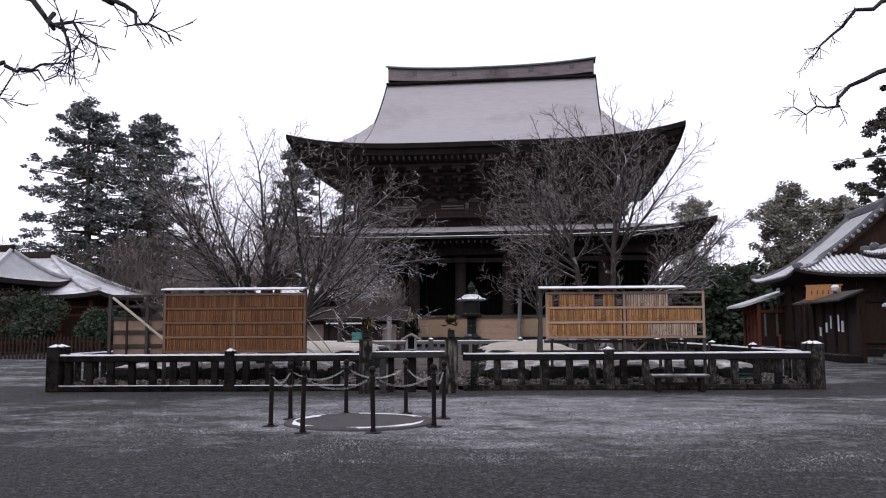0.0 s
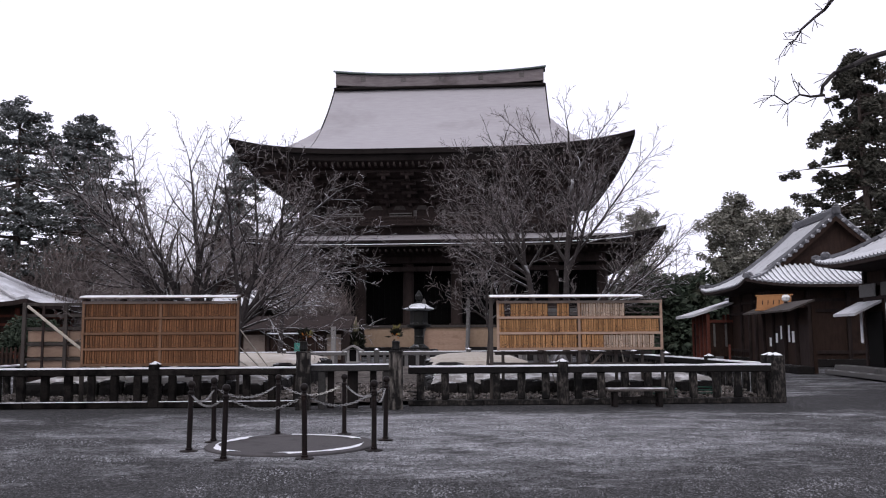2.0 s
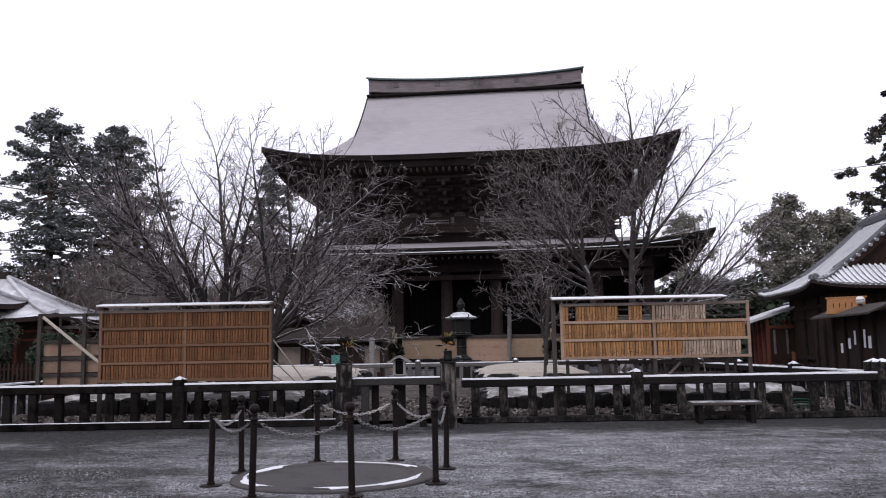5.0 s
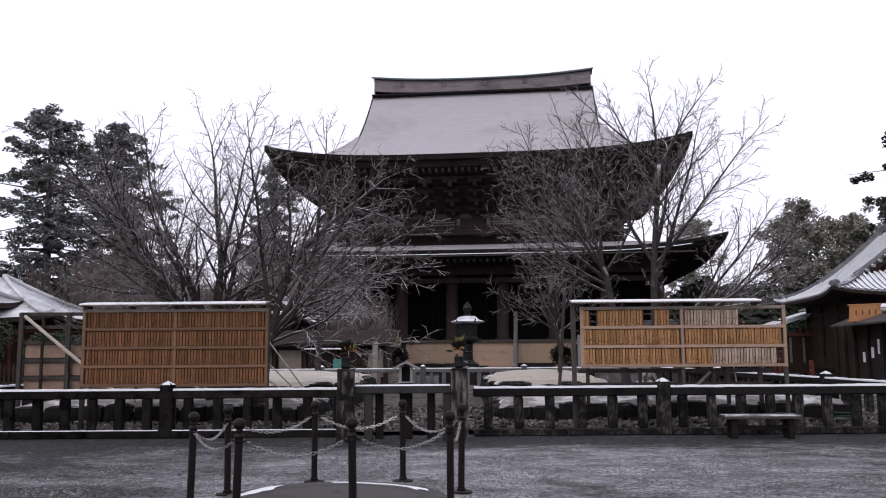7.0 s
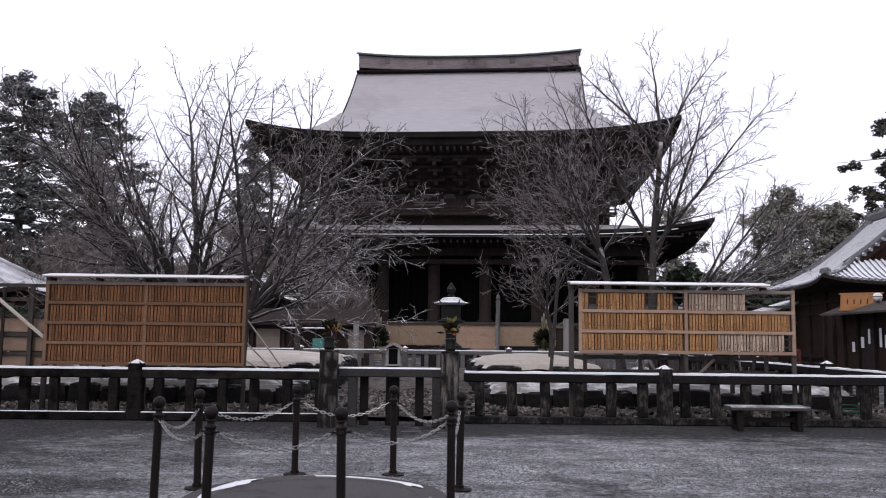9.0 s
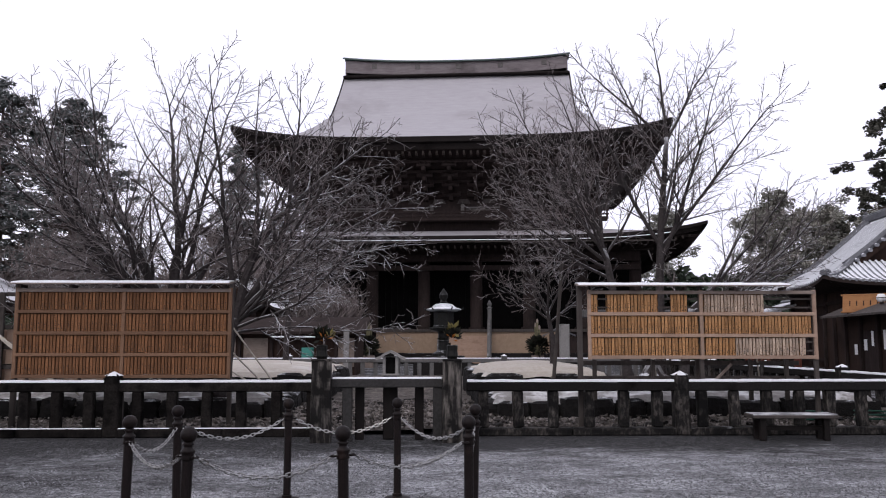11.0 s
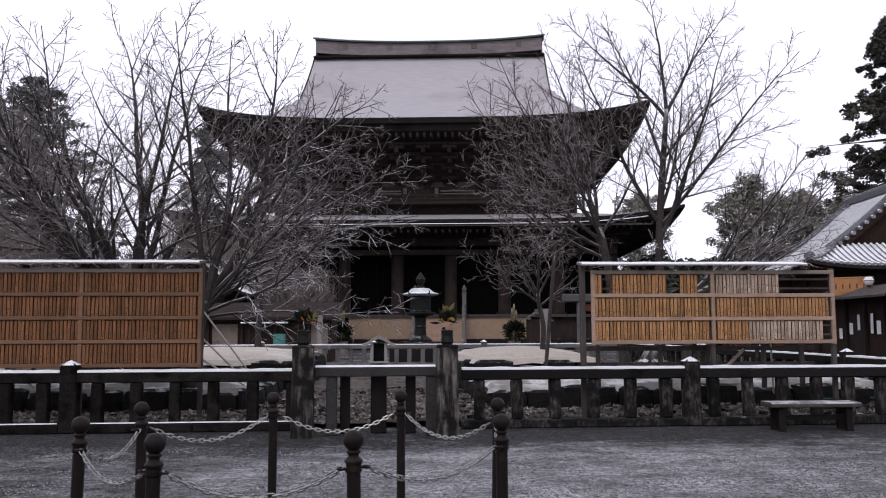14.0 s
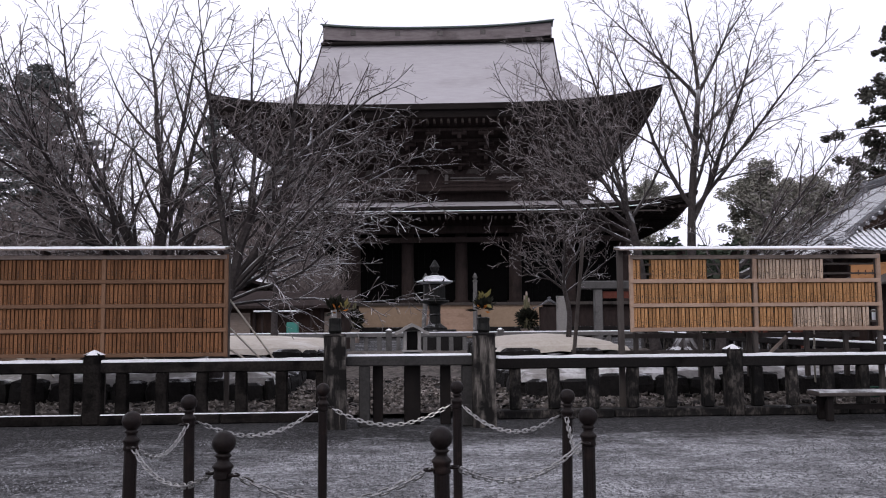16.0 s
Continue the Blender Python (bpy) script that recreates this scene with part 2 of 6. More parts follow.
# Darker copy of evergreen_leaves: shade within woods and shrubs is put into the colour.
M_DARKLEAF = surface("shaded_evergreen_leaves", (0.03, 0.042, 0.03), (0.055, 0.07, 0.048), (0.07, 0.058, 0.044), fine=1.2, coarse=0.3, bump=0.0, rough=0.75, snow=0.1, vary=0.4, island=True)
M_CEDAR_BROWN = surface("brownish_cedar_foliage", (0.05, 0.052, 0.043), (0.085, 0.08, 0.066), (0.095, 0.072, 0.058), fine=1.2, coarse=0.4, bump=0.0, rough=0.8, snow=0.12, vary=0.45, island=True)
M_SCRUB = surface("bare_woodland_twigs", (0.11, 0.09, 0.085), (0.16, 0.135, 0.128), (0.075, 0.06, 0.056), fine=2, coarse=0.2, bump=0.0, rough=0.9, snow=0.15, vary=0.35, island=True)
M_FRAME = surface("new_cedar_frame", (0.27, 0.185, 0.135), (0.33, 0.235, 0.18), (0.2, 0.13, 0.095), fine=14, coarse=1.5, stretch=(0.3, 1, 1), bump=0.15, rough=0.8, vary=0.15)
M_FRAME_OLD = surface("greyed_board", (0.17, 0.135, 0.115), (0.23, 0.19, 0.165), (0.1, 0.08, 0.07), fine=14, coarse=1.5, stretch=(0.3, 1, 1), bump=0.2, rough=0.85, snow=0.1, vary=0.15)
M_BAMBOO = surface("pale_pole", (0.42, 0.38, 0.32), (0.5, 0.46, 0.4), (0.3, 0.26, 0.21), fine=20, coarse=3, bump=0.1, rough=0.7)
M_TILE = surface("grey_roof_tile", (0.2, 0.205, 0.22), (0.28, 0.285, 0.305), (0.12, 0.12, 0.13), fine=6, coarse=0.8, bump=0.2, dist=0.02, rough=0.6, snow=0.9, snow_scale=1.3, snow_up=(0.3, 0.75))
M_TILE_EDGE = surface("dark_ridge_tile", (0.08, 0.082, 0.09), (0.13, 0.13, 0.14), (0.05, 0.05, 0.055), fine=8, coarse=1.2, bump=0.3, rough=0.6, snow=0.5, snow_scale=2)
M_RED = surface("faded_vermilion", (0.09, 0.028, 0.02), (0.12, 0.04, 0.028), (0.04, 0.016, 0.013), fine=10, coarse=1, bump=0.2, rough=0.75)
M_WALLWOOD = surface("brown_board_wall", (0.02, 0.0115, 0.0088), (0.034, 0.02, 0.015), (0.011, 0.0068, 0.0055), fine=9, coarse=0.9, stretch=(1, 1, 0.2), bump=0.25, rough=0.8)
M_WHITE = surface("white_paper", (0.7, 0.7, 0.7), (0.76, 0.76, 0.76), (0.6, 0.6, 0.6), fine=8, coarse=1, bump=0.05)
M_SIGN = surface("orange_wood_sign", (0.27, 0.125, 0.05), (0.33, 0.16, 0.068), (0.19, 0.09, 0.04), fine=10, coarse=1.5, stretch=(0.2, 1, 1), bump=0.1, rough=0.6)
M_TEAL = surface("teal_painted_panel", (0.05, 0.2, 0.165), (0.065, 0.225, 0.19), (0.045, 0.15, 0.125), fine=6, coarse=1, bump=0.05, rough=0.6)
# Near-black that puts the shade of openings and the deep porch into colour.
M_SHADE_BLACK = surface("interior_shade_black", (0.003, 0.0028, 0.0028), (0.005, 0.0045, 0.0045), (0.002, 0.002, 0.002), fine=3, coarse=0.4, bump=0.1, rough=0.9)
M_LID = surface("stone_lid", (0.055, 0.051, 0.052), (0.09, 0.084, 0.086), (0.035, 0.032, 0.033), fine=50, coarse=2, bump=0.3, rough=0.8)
M_SAND = surface("snowy_sand_bed", (0.36, 0.325, 0.28), (0.46, 0.42, 0.37), (0.6, 0.585, 0.57), fine=9, coarse=0.7, bump=0.4, dist=0.03, rough=0.9)
M_BED = surface("snow_speckled_soil", (0.16, 0.15, 0.142), (0.27, 0.258, 0.25), (0.55, 0.545, 0.55), fine=8, coarse=1.6, bump=0.6, dist=0.03, rough=0.9, stain_at=(0.48, 0.6))
M_RUBBLE = surface("leaf_strewn_soil", (0.03, 0.026, 0.023), (0.16, 0.14, 0.125), (0.018, 0.015, 0.014), fine=7, coarse=1.8, bump=1.0, dist=0.08, rough=0.9, stain_at=(0.5, 0.7))
M_ORANGE = surface("orange_blossom", (0.25, 0.075, 0.015), (0.3, 0.12, 0.025), (0.16, 0.035, 0.012), fine=20, coarse=8, bump=0.0)
M_YELLOW = surface("yellow_leaf", (0.15, 0.12, 0.035), (0.12, 0.11, 0.05), (0.06, 0.065, 0.025), fine=20, coarse=6, bump=0.0)
M_PINE = surface("pine_sprig", (0.011, 0.013, 0.009), (0.022, 0.022, 0.015), (0.024, 0.017, 0.013), fine=12, coarse=3, bump=0.0, vary=0.3, island=True)
M_BAMBOO_G = surface("cut_bamboo", (0.09, 0.085, 0.05), (0.13, 0.12, 0.07), (0.16, 0.14, 0.09), fine=6, coarse=2, bump=0.05, rough=0.5)
M_HOSE = surface("green_hose", (0.012, 0.05, 0.036), (0.016, 0.065, 0.045), (0.02, 0.045, 0.035), fine=20, coarse=3, bump=0.0, rough=0.4)
M_BARK_SNOW = surface("snowed_bark_roof", (0.4, 0.4, 0.42), (0.5, 0.5, 0.52), (0.28, 0.27, 0.28), fine=2.0, coarse=0.3, bump=0.2, dist=0.04, rough=0.85, snow=0.55, snow_scale=0.6)
M_BRONZE_SNOW = surface("snowed_bronze", (0.3, 0.32, 0.33), (0.5, 0.52, 0.54), (0.08, 0.09, 0.09), fine=6, coarse=2, bump=0.1, rough=0.7, snow=0.7)
M_PALE_STONE = surface("pale_granite", (0.17, 0.163, 0.157), (0.25, 0.24, 0.23), (0.09, 0.086, 0.082), fine=25, coarse=1.5, bump=0.3, rough=0.85, snow=0.35)
M_RIDGE = surface("weathered_ridge_board", (0.14, 0.12, 0.122), (0.22, 0.195, 0.197), (0.08, 0.068, 0.068), fine=2.5, coarse=0.35, stretch=(0.4, 1, 2), bump=0.3, dist=0.04, rough=0.85)
M_FRAME_BROWN = surface("brown_cedar_frame", (0.14, 0.08, 0.05), (0.175, 0.102, 0.064), (0.105, 0.06, 0.037), fine=14, coarse=1.5, stretch=(0.3, 1, 1), bump=0.15, rough=0.8, vary=0.15)
# On the back fence this paler grey stands for the stronger light it gets.
M_STONE_MID = surface("grey_far_granite", (0.08, 0.078, 0.077), (0.125, 0.12, 0.118), (0.045, 0.043, 0.042), fine=20, coarse=1.5, bump=0.4, snow=0.35, vary=0.25)
M_SNOW_THIN = surface("trodden_snow", (0.4, 0.405, 0.42), (0.5, 0.505, 0.52), (0.14, 0.14, 0.145), fine=14, coarse=3.5, bump=0.5, dist=0.02, rough=0.8, stain_at=(0.45, 0.6))
M_BACK_HONEY = surface("honey_backboard", (0.13, 0.066, 0.027), (0.17, 0.088, 0.036), (0.09, 0.045, 0.02), fine=12, coarse=1.5, stretch=(1, 1, 0.3), bump=0.1)
M_BACK_BROWN = surface("brown_backboard", (0.075, 0.034, 0.017), (0.1, 0.046, 0.023), (0.05, 0.023, 0.012), fine=12, coarse=1.5, stretch=(1, 1, 0.3), bump=0.1)
M_STONE_WET = surface("wet_dark_granite", (0.008, 0.0072, 0.007), (0.024, 0.021, 0.019), (0.004, 0.0038, 0.0038), fine=30, coarse=3.5, bump=0.6, snow=0.2, vary=0.3, stain_at=(0.45, 0.62), spec=0.02)
M_LITTER = surface("fallen_leaves", (0.11, 0.094, 0.085), (0.27, 0.245, 0.23), (0.05, 0.042, 0.038), fine=9, coarse=2.5, bump=0.0, rough=0.85, vary=0.6, island=True, snow=0.25, snow_scale=6)
M_PILLAR = surface("lichen_streaked_granite", (0.012, 0.0107, 0.0102), (0.15, 0.135, 0.121), (0.007, 0.0063, 0.006), fine=11, coarse=3.0, stretch=(1, 1, 0.13), bump=0.8, dist=0.015, stain_at=(0.46, 0.62), sharp=(0.44, 0.63))
M_STONE_LEG = surface("grey_leg_granite", (0.026, 0.0245, 0.024), (0.048, 0.046, 0.045), (0.013, 0.0122, 0.012), fine=25, coarse=2, bump=0.4)

# ---- ground ----
def ground_material():
    m = bpy.data.materials.new("dark_gravel_with_snow_dust")
    m.use_nodes = True
    ns, ls = m.node_tree.nodes, m.node_tree.links
    bs = ns["Principled BSDF"]
    co = ns.new("ShaderNodeNewGeometry").outputs["Position"]
    vor = ns.new("ShaderNodeTexVoronoi")
    vor.inputs["Scale"].default_value = 38.0
    ls.new(co, vor.inputs["Vector"])
    grain = noise_out(ns, ls, co, 32, 4, 0.85)
    c = mix_col(ns, ls, ramp(ns, ls, grain, 0.36, 0.68), (0.008, 0.008, 0.009), (0.085, 0.083, 0.088))
    spv = ns.new("ShaderNodeSeparateColor")
    ls.new(vor.outputs["Color"], spv.inputs[0])
    c = mix_col(ns, ls, ramp(ns, ls, spv.outputs[0], 0.8, 0.95), c, (0.15, 0.148, 0.15))
    c = mix_col(ns, ls, ramp(ns, ls, spv.outputs[1], 0.3, 0.0), c, (0.01, 0.01, 0.011))
    lump = noise_out(ns, ls, co, 8.0, 6, 0.9)
    big = noise_out(ns, ls, co, 0.35, 3, 0.5)
    half = mix_col(ns, ls, ramp(ns, ls, big, 0.3, 0.75), (0.6, 0.6, 0.6), (1.0, 1.0, 1.0))
    tone = ns.new("ShaderNodeMix")
    tone.data_type, tone.blend_type = "RGBA", "MULTIPLY"
    tone.inputs[0].default_value = 1.0
    ls.new(c, tone.inputs[6])
    ls.new(half, tone.inputs[7])
    rough_tone = ns.new("ShaderNodeMix")
    rough_tone.data_type, rough_tone.blend_type = "RGBA", "MULTIPLY"
    rough_tone.inputs[0].default_value = 1.0
    ls.new(tone.outputs[2], rough_tone.inputs[6])
    ls.new(mix_col(ns, ls, ramp(ns, ls, lump, 0.4, 0.62), (0.3, 0.3, 0.3), (1.7, 1.7, 1.68)), rough_tone.inputs[7])
    c = rough_tone.outputs[2]
    # wind-blown snow dust: patchy and granular, thicker in the middle of the court, swept bare along the fence
    sep = ns.new("ShaderNodeSeparateXYZ")
    ls.new(co, sep.inputs[0])
    drift = noise_out(ns, ls, co, 0.5, 9, 0.78, (0.7, 1.1, 1))
    swing = ns.new("ShaderNodeMath")
    swing.operation = "MULTIPLY_ADD"
    ls.new(drift, swing.inputs[0])
    swing.inputs[1].default_value, swing.inputs[2].default_value = 1.6, -0.3
    drift = swing.outputs[0]
    speck = noise_out(ns, ls, co, 4.0, 8, 0.85)
    line = ns.new("ShaderNodeMath")
    line.operation = "MULTIPLY_ADD"
    ls.new(sep.outputs[0], line.inputs[0])
    line.inputs[1].default_value = -0.13
    ls.new(sep.outputs[1], line.inputs[2])
    bare = ramp(ns, ls, line.outputs[0], 21.0, 19.7)
    far = ramp(ns, ls, sep.outputs[1], 10.0, 14.0)
    zone = ns.new("ShaderNodeMath")
    zone.operation = "MULTIPLY"
    beyond = ns.new("ShaderNodeMath")
    beyond.operation = "MAXIMUM"
    ls.new(bare, beyond.inputs[0])
    ls.new(ramp(ns, ls, line.outputs[0], 22.5, 26.0), beyond.inputs[1])
    ls.new(beyond.outputs[0], zone.inputs[0])
    ls.new(far, zone.inputs[1])
    add = ns.new("ShaderNodeMath")
    add.operation = "MULTIPLY_ADD"
    ls.new(zone.outputs[0], add.inputs[0])
    add.inputs[1].default_value = 0.2
    ls.new(drift, add.inputs[2])
    away = ns.new("ShaderNodeVectorMath")
    away.operation = "DISTANCE"
    ls.new(co, away.inputs[0])
    away.inputs[1].default_value = (-3.83, 14.66, 0)
    add3 = ns.new("ShaderNodeMath")
    add3.operation = "MULTIPLY_ADD"
    ls.new(ramp(ns, ls, away.outputs["Value"], 2.3, 1.2), add3.inputs[0])
    add3.inputs[1].default_value = 0.34
    ls.new(add.outputs[0], add3.inputs[2])
    away2 = ns.new("ShaderNodeVectorMath")
    away2.operation = "DISTANCE"
    ls.new(co, away2.inputs[0])
    away2.inputs[1].default_value = (-1.2, 17.2, 0)
    add4 = ns.new("ShaderNodeMath")
    add4.operation = "MULTIPLY_ADD"
    ls.new(ramp(ns, ls, away2.outputs["Value"], 6.5, 1.5), add4.inputs[0])
    add4.inputs[1].default_value = 0.27
    ls.new(add3.outputs[0], add4.inputs[2])
    cover = ramp(ns, ls, add4.outputs[0], 0.5, 1.05)
    add2 = ns.new("ShaderNodeMath")
    add2.operation = "ADD"
    ls.new(cover, add2.inputs[0])
    ls.new(speck, add2.inputs[1])
    fac = ramp(ns, ls, add2.outputs[0], 0.78, 1.25)
    # the gravel's grains stand through the thin snow
    sift = noise_out(ns, ls, co, 13.0, 8, 0.92)
    thin = ns.new("ShaderNodeMath")
    thin.operation = "MULTIPLY"
    clot = noise_out(ns, ls, co, 1.5, 7, 0.75, (0.8, 1.2, 1))
    patch = ns.new("ShaderNodeMath")
    patch.operation = "MULTIPLY"
    ls.new(fac, patch.inputs[0])
    ls.new(ramp2(ns, ls, ramp(ns, ls, clot, 0.36, 0.62), 0.18, 1.0), patch.inputs[1])
    ls.new(patch.outputs[0], thin.inputs[0])
    ls.new(ramp(ns, ls, sift, 0.42, 0.58), thin.inputs[1])
    c = mix_col(ns, ls, thin.outputs[0], c, (0.74, 0.745, 0.78))
    ls.new(c, bs.inputs["Base Color"])
    bs.inputs["Roughness"].default_value = 0.85
    bs.inputs["Specular IOR Level"].default_value = 0.3
    b = ns.new("ShaderNodeBump")
    b.inputs["Strength"].default_value, b.inputs["Distance"].default_value = 1.0, 0.045
    ls.new(grain, b.inputs["Height"])
    ls.new(b.outputs[0], bs.inputs["Normal"])
    return m


M_GROUND = ground_material()
g = Geo()
xs = [-900, -300, -120, -60, -30] + span(-20, 20, 21) + [30, 60, 120, 300, 900]
ys = [-900, -200, -60, -20] + span(-6, 46, 27) + [60, 90, 140, 300, 900]
g.sheet(lambda x, y: (x, y, 0.025 * noise.noise((x * 0.4, y * 0.4, 3)) if abs(x) < 21 and -6 < y < 40 else 0.0), xs, ys)
tagged(solid("ground", g, M_GROUND, "dark grey gravel court dusted with wind-blown snow", "ground"), kind="structure")

# loose gravel lying on the court, bare near the entrance and snow-specked before the fence
M_PEBBLE = surface("grey_gravel_stone", (0.05, 0.049, 0.051), (0.1, 0.098, 0.1), (0.03, 0.029, 0.03), fine=60, coarse=3, bump=0.2, rough=0.85, vary=0.55, island=True, snow=0.12, snow_scale=3)
M_PEBBLE_SNOW = surface("snow_specked_gravel", (0.06, 0.06, 0.063), (0.19, 0.191, 0.2), (0.33, 0.333, 0.35), fine=7, coarse=1.1, bump=0.2, rough=0.85, vary=0.5, island=True, stain_at=(0.5, 0.7))


def gravel(count, y0, y1, power, size, mat_, label, seed):
    """Small four-sided stones strewn over a stretch of the court."""
    r = np.random.default_rng(seed)
    x, y = r.uniform(-9, 9, count), y0 + (y1 - y0) * r.random(count) ** power
    ok = (np.hypot(x + 3.83, y - 14.66) > 1.35) & (y - 0.13 * x < 21.9)
    x, y = x[ok], y[ok]
    n = len(x)
    sz = size[0] + (size[1] - size[0]) * r.random(n) ** 2
    shape = np.array([(1, 0, -0.2), (0, 1, -0.2), (-1, 0, -0.2), (0, -1, -0.2), (0, 0, 0.75)])
    a = r.uniform(0, 6.28, n)
    ca, sa = np.cos(a)[:, None], np.sin(a)[:, None]
    v = shape[None] * sz[:, None, None] * r.uniform(0.7, 1.3, (n, 5, 1))
    v = np.stack([v[..., 0] * ca - v[..., 1] * sa, v[..., 0] * sa + v[..., 1] * ca, v[..., 2]], -1)
    z = np.array([0.025 * noise.noise((p * 0.4, q * 0.4, 3)) for p, q in zip(x.tolist(), y.tolist())])
    v += np.stack([x, y, z + 0.003], -1)[:, None, :]
    tri = np.array([(0, 1, 4), (1, 2, 4), (2, 3, 4), (3, 0, 4)])
    me = bpy.data.meshes.new("gravel")
    me.vertices.add(5 * n)
    me.vertices.foreach_set("co", v.astype(np.float32).ravel())
    me.loops.add(12 * n)
    me.loops.foreach_set("vertex_index", (tri[None] + 5 * np.arange(n)[:, None, None]).astype(np.int32).ravel())
    me.polygons.add(4 * n)
    me.polygons.foreach_set("loop_start", np.arange(0, 12 * n, 3, dtype=np.int32))
    me.update(calc_edges=True)
    me.materials.append(mat_)
    tagged(new("gravel", me), label, "gravel", kind="stuff")


gravel(52000, 4.2, 12.5, 1.25, (0.005, 0.014), M_PEBBLE, "loose dark grey gravel stones scattered over the court", 5)
gravel(80000, 10.5, 19.8, 1.0, (0.006, 0.015), M_PEBBLE_SNOW, "grey gravel specked with clinging snow before the fence", 6)

# ---- stone fence round the cherry plot ----
FA = math.degrees(math.atan(0.13))
FENCE = pose(-13.45, 20.72, 0, 0, 0, FA)  # local x along the front, local y to the back
FW, FD = 19.5, 21.0


def fence_pt(s, d, z=0.0):
    return FENCE @ Vector((s, d, z))


def jitter_box(sx, sy, sz, b, seed, amt=0.012):
    r = random.Random(seed)
    vs, fs = chamfer(sx / 2, sy / 2, sz / 2, b)
    ge = Geo()
    ge.add([(x + r.uniform(-amt, amt), y + r.uniform(-amt, amt), z + sz / 2 + r.uniform(-amt, amt) * 0.4) for x, y, z in vs], fs)
    return ge


def fence_side(name, m, length, posts, step, label, gap=None, rail_mat=None, old_mat=None):
    """One side of the stone fence: base kerb, main posts with pyramid caps, rails with snow on top, balusters."""
    root = thing(name, label, "stone fence", "stone fence sides", at=m)
    front = gap is not None
    rail_mat, old_mat = rail_mat or M_STONE, old_mat or M_STONE_OLD
    runs = list(zip(posts[:-1], posts[1:]))
    bal = [jitter_box(0.17, 0.15, 0.62, 0.02, k).mesh("baluster") for k in range(4)]
    bal_wet = [jitter_box(0.17, 0.15, 0.62, 0.02, k + 9).mesh("baluster") for k in range(4)]
    for me in bal_wet:
        me.materials.append(M_STONE_WET)
    rr = random.Random(len(name) + int(length * 10))
    for a, b in runs:
        if gap and abs(a - gap[0]) < 0.01:
            continue
        lo, hi = a + 0.11, b - 0.11
        kerb = Geo()
        n = max(1, round((hi - lo) / 1.5))
        for i in range(n):
            x0, x1 = lo + (hi - lo) * i / n, lo + (hi - lo) * (i + 1) / n
            kerb.box(((x0 + x1) / 2, rr.uniform(-0.01, 0.01), 0.07), (x1 - x0 - 0.012, 0.26, 0.14 + rr.uniform(-0.012, 0.012)), bevel=0.02)
        wet = front and b < 9
        kb = part("base_kerb", kerb, M_STONE_WET if wet else old_mat, root)
        if wet:
            sk = Geo()
            sk.sheet(lambda u, w: (u, -0.1 + 0.02 * w * (1 + 0.9 * noise.noise((u * 4, 3, 1))), 0.148 + (0.014 if abs(w) < 0.9 else 0)), span(lo + 0.03, hi - 0.03, 40), [-1, -0.7, 0.7, 1], True)
            part("snow_line", sk, M_SNOW, kb, "thin line of snow on the kerb")
        rail = Geo()
        rail.box(((lo + hi) / 2, 0, 0.835), (hi - lo, 0.2, 0.16), bevel=0.018)
        rl = part("top_rail", rail, M_STONE_WET if wet else rail_mat, root)
        snow = Geo()
        k = max(6, int((hi - lo) / 0.12))
        us = span(lo + 0.02, hi - 0.02, k)
        snow.sheet(lambda u, w: (u, 0.1 * w * (1 + 0.08 * noise.noise((u * 5, w, 0))), 0.914 + (0.045 if abs(w) < 0.95 else 0.0) * (0.8 + 0.4 * noise.noise((u * 3, 1, w)))), us, [-1, -0.93, 0, 0.93, 1], True)
        part("snow_cap", snow, M_SNOW, rl, "thin line of snow on the rail")
        nb = max(1, round((hi - lo) / step))
        for i in range(nb):
            x = lo + (hi - lo) * (i + 0.5) / nb + rr.uniform(-0.015, 0.015)
            part("baluster", (bal_wet if wet else bal)[rr.randrange(4)], old_mat, root, at=pose(x, rr.uniform(-0.012, 0.012), 0.138, rr.uniform(-0.8, 0.8), rr.uniform(-0.8, 0.8), rr.uniform(-4, 4)))
    for p in posts:
        if gap and (abs(p - gap[0]) < 0.01 or abs(p - gap[1]) < 0.01):
            continue
        corner = p in (posts[0], posts[-1])
        w, h = (0.33, 1.14) if corner else (0.25, 1.02)
        po = Geo()
        po.box((p, 0, h / 2), (w, w, h), bevel=0.025)
        cap = [(w / 2 * 1.02 * a, w / 2 * 1.02 * b, 0) for a, b in ((-1, -1), (1, -1), (1, 1), (-1, 1))]
        po.add([(p + x, y, h + 0.001) for x, y, z in cap] + [(p, 0, h + 0.07)], [(0, 1, 4), (1, 2, 4), (2, 3, 4), (3, 0, 4)])
        pst = part("corner_post" if corner else "post", po, M_STONE_WET if front and p < 8 else old_mat, root)
        sc = Geo()
        sc.lathe([(w * 0.62, h + 0.006), (w * 0.45, h + 0.026), (w * 0.18, h + 0.06), (0.01, h + 0.078)], 8, pose(p, 0, 0, 0, 0, 22.5))
        part("snow_cap", sc, M_SNOW, pst, "snow on the post head")
    return root


GATE = (8.28, 10.42)
fence_side("stone_fence", FENCE, FW, [0, 4.55, GATE[0], GATE[1], 14.25, FW], 0.57, "weathered dark granite fence with square balusters, snow on its rails", GATE)
back_side = FENCE @ pose(0, FD, 0)
# back side: its stronger light is put into a paler stone colour
fence_side("stone_fence", back_side, FW, [0, 4.5, 9, 13.5, FW], 0.57, "granite fence behind the tree plot, lit-pale grey, snow on its rails", rail_mat=M_STONE_MID, old_mat=M_STONE_MID)
fence_side("stone_fence", FENCE @ pose(FW, 0.35, 0, 0, 0, 90), FD, [0.0, 4.2, 8.4, 12.6, 16.8, FD - 0.7], 0.57, "weathered granite fence along the plot's flank, snow on its rails")
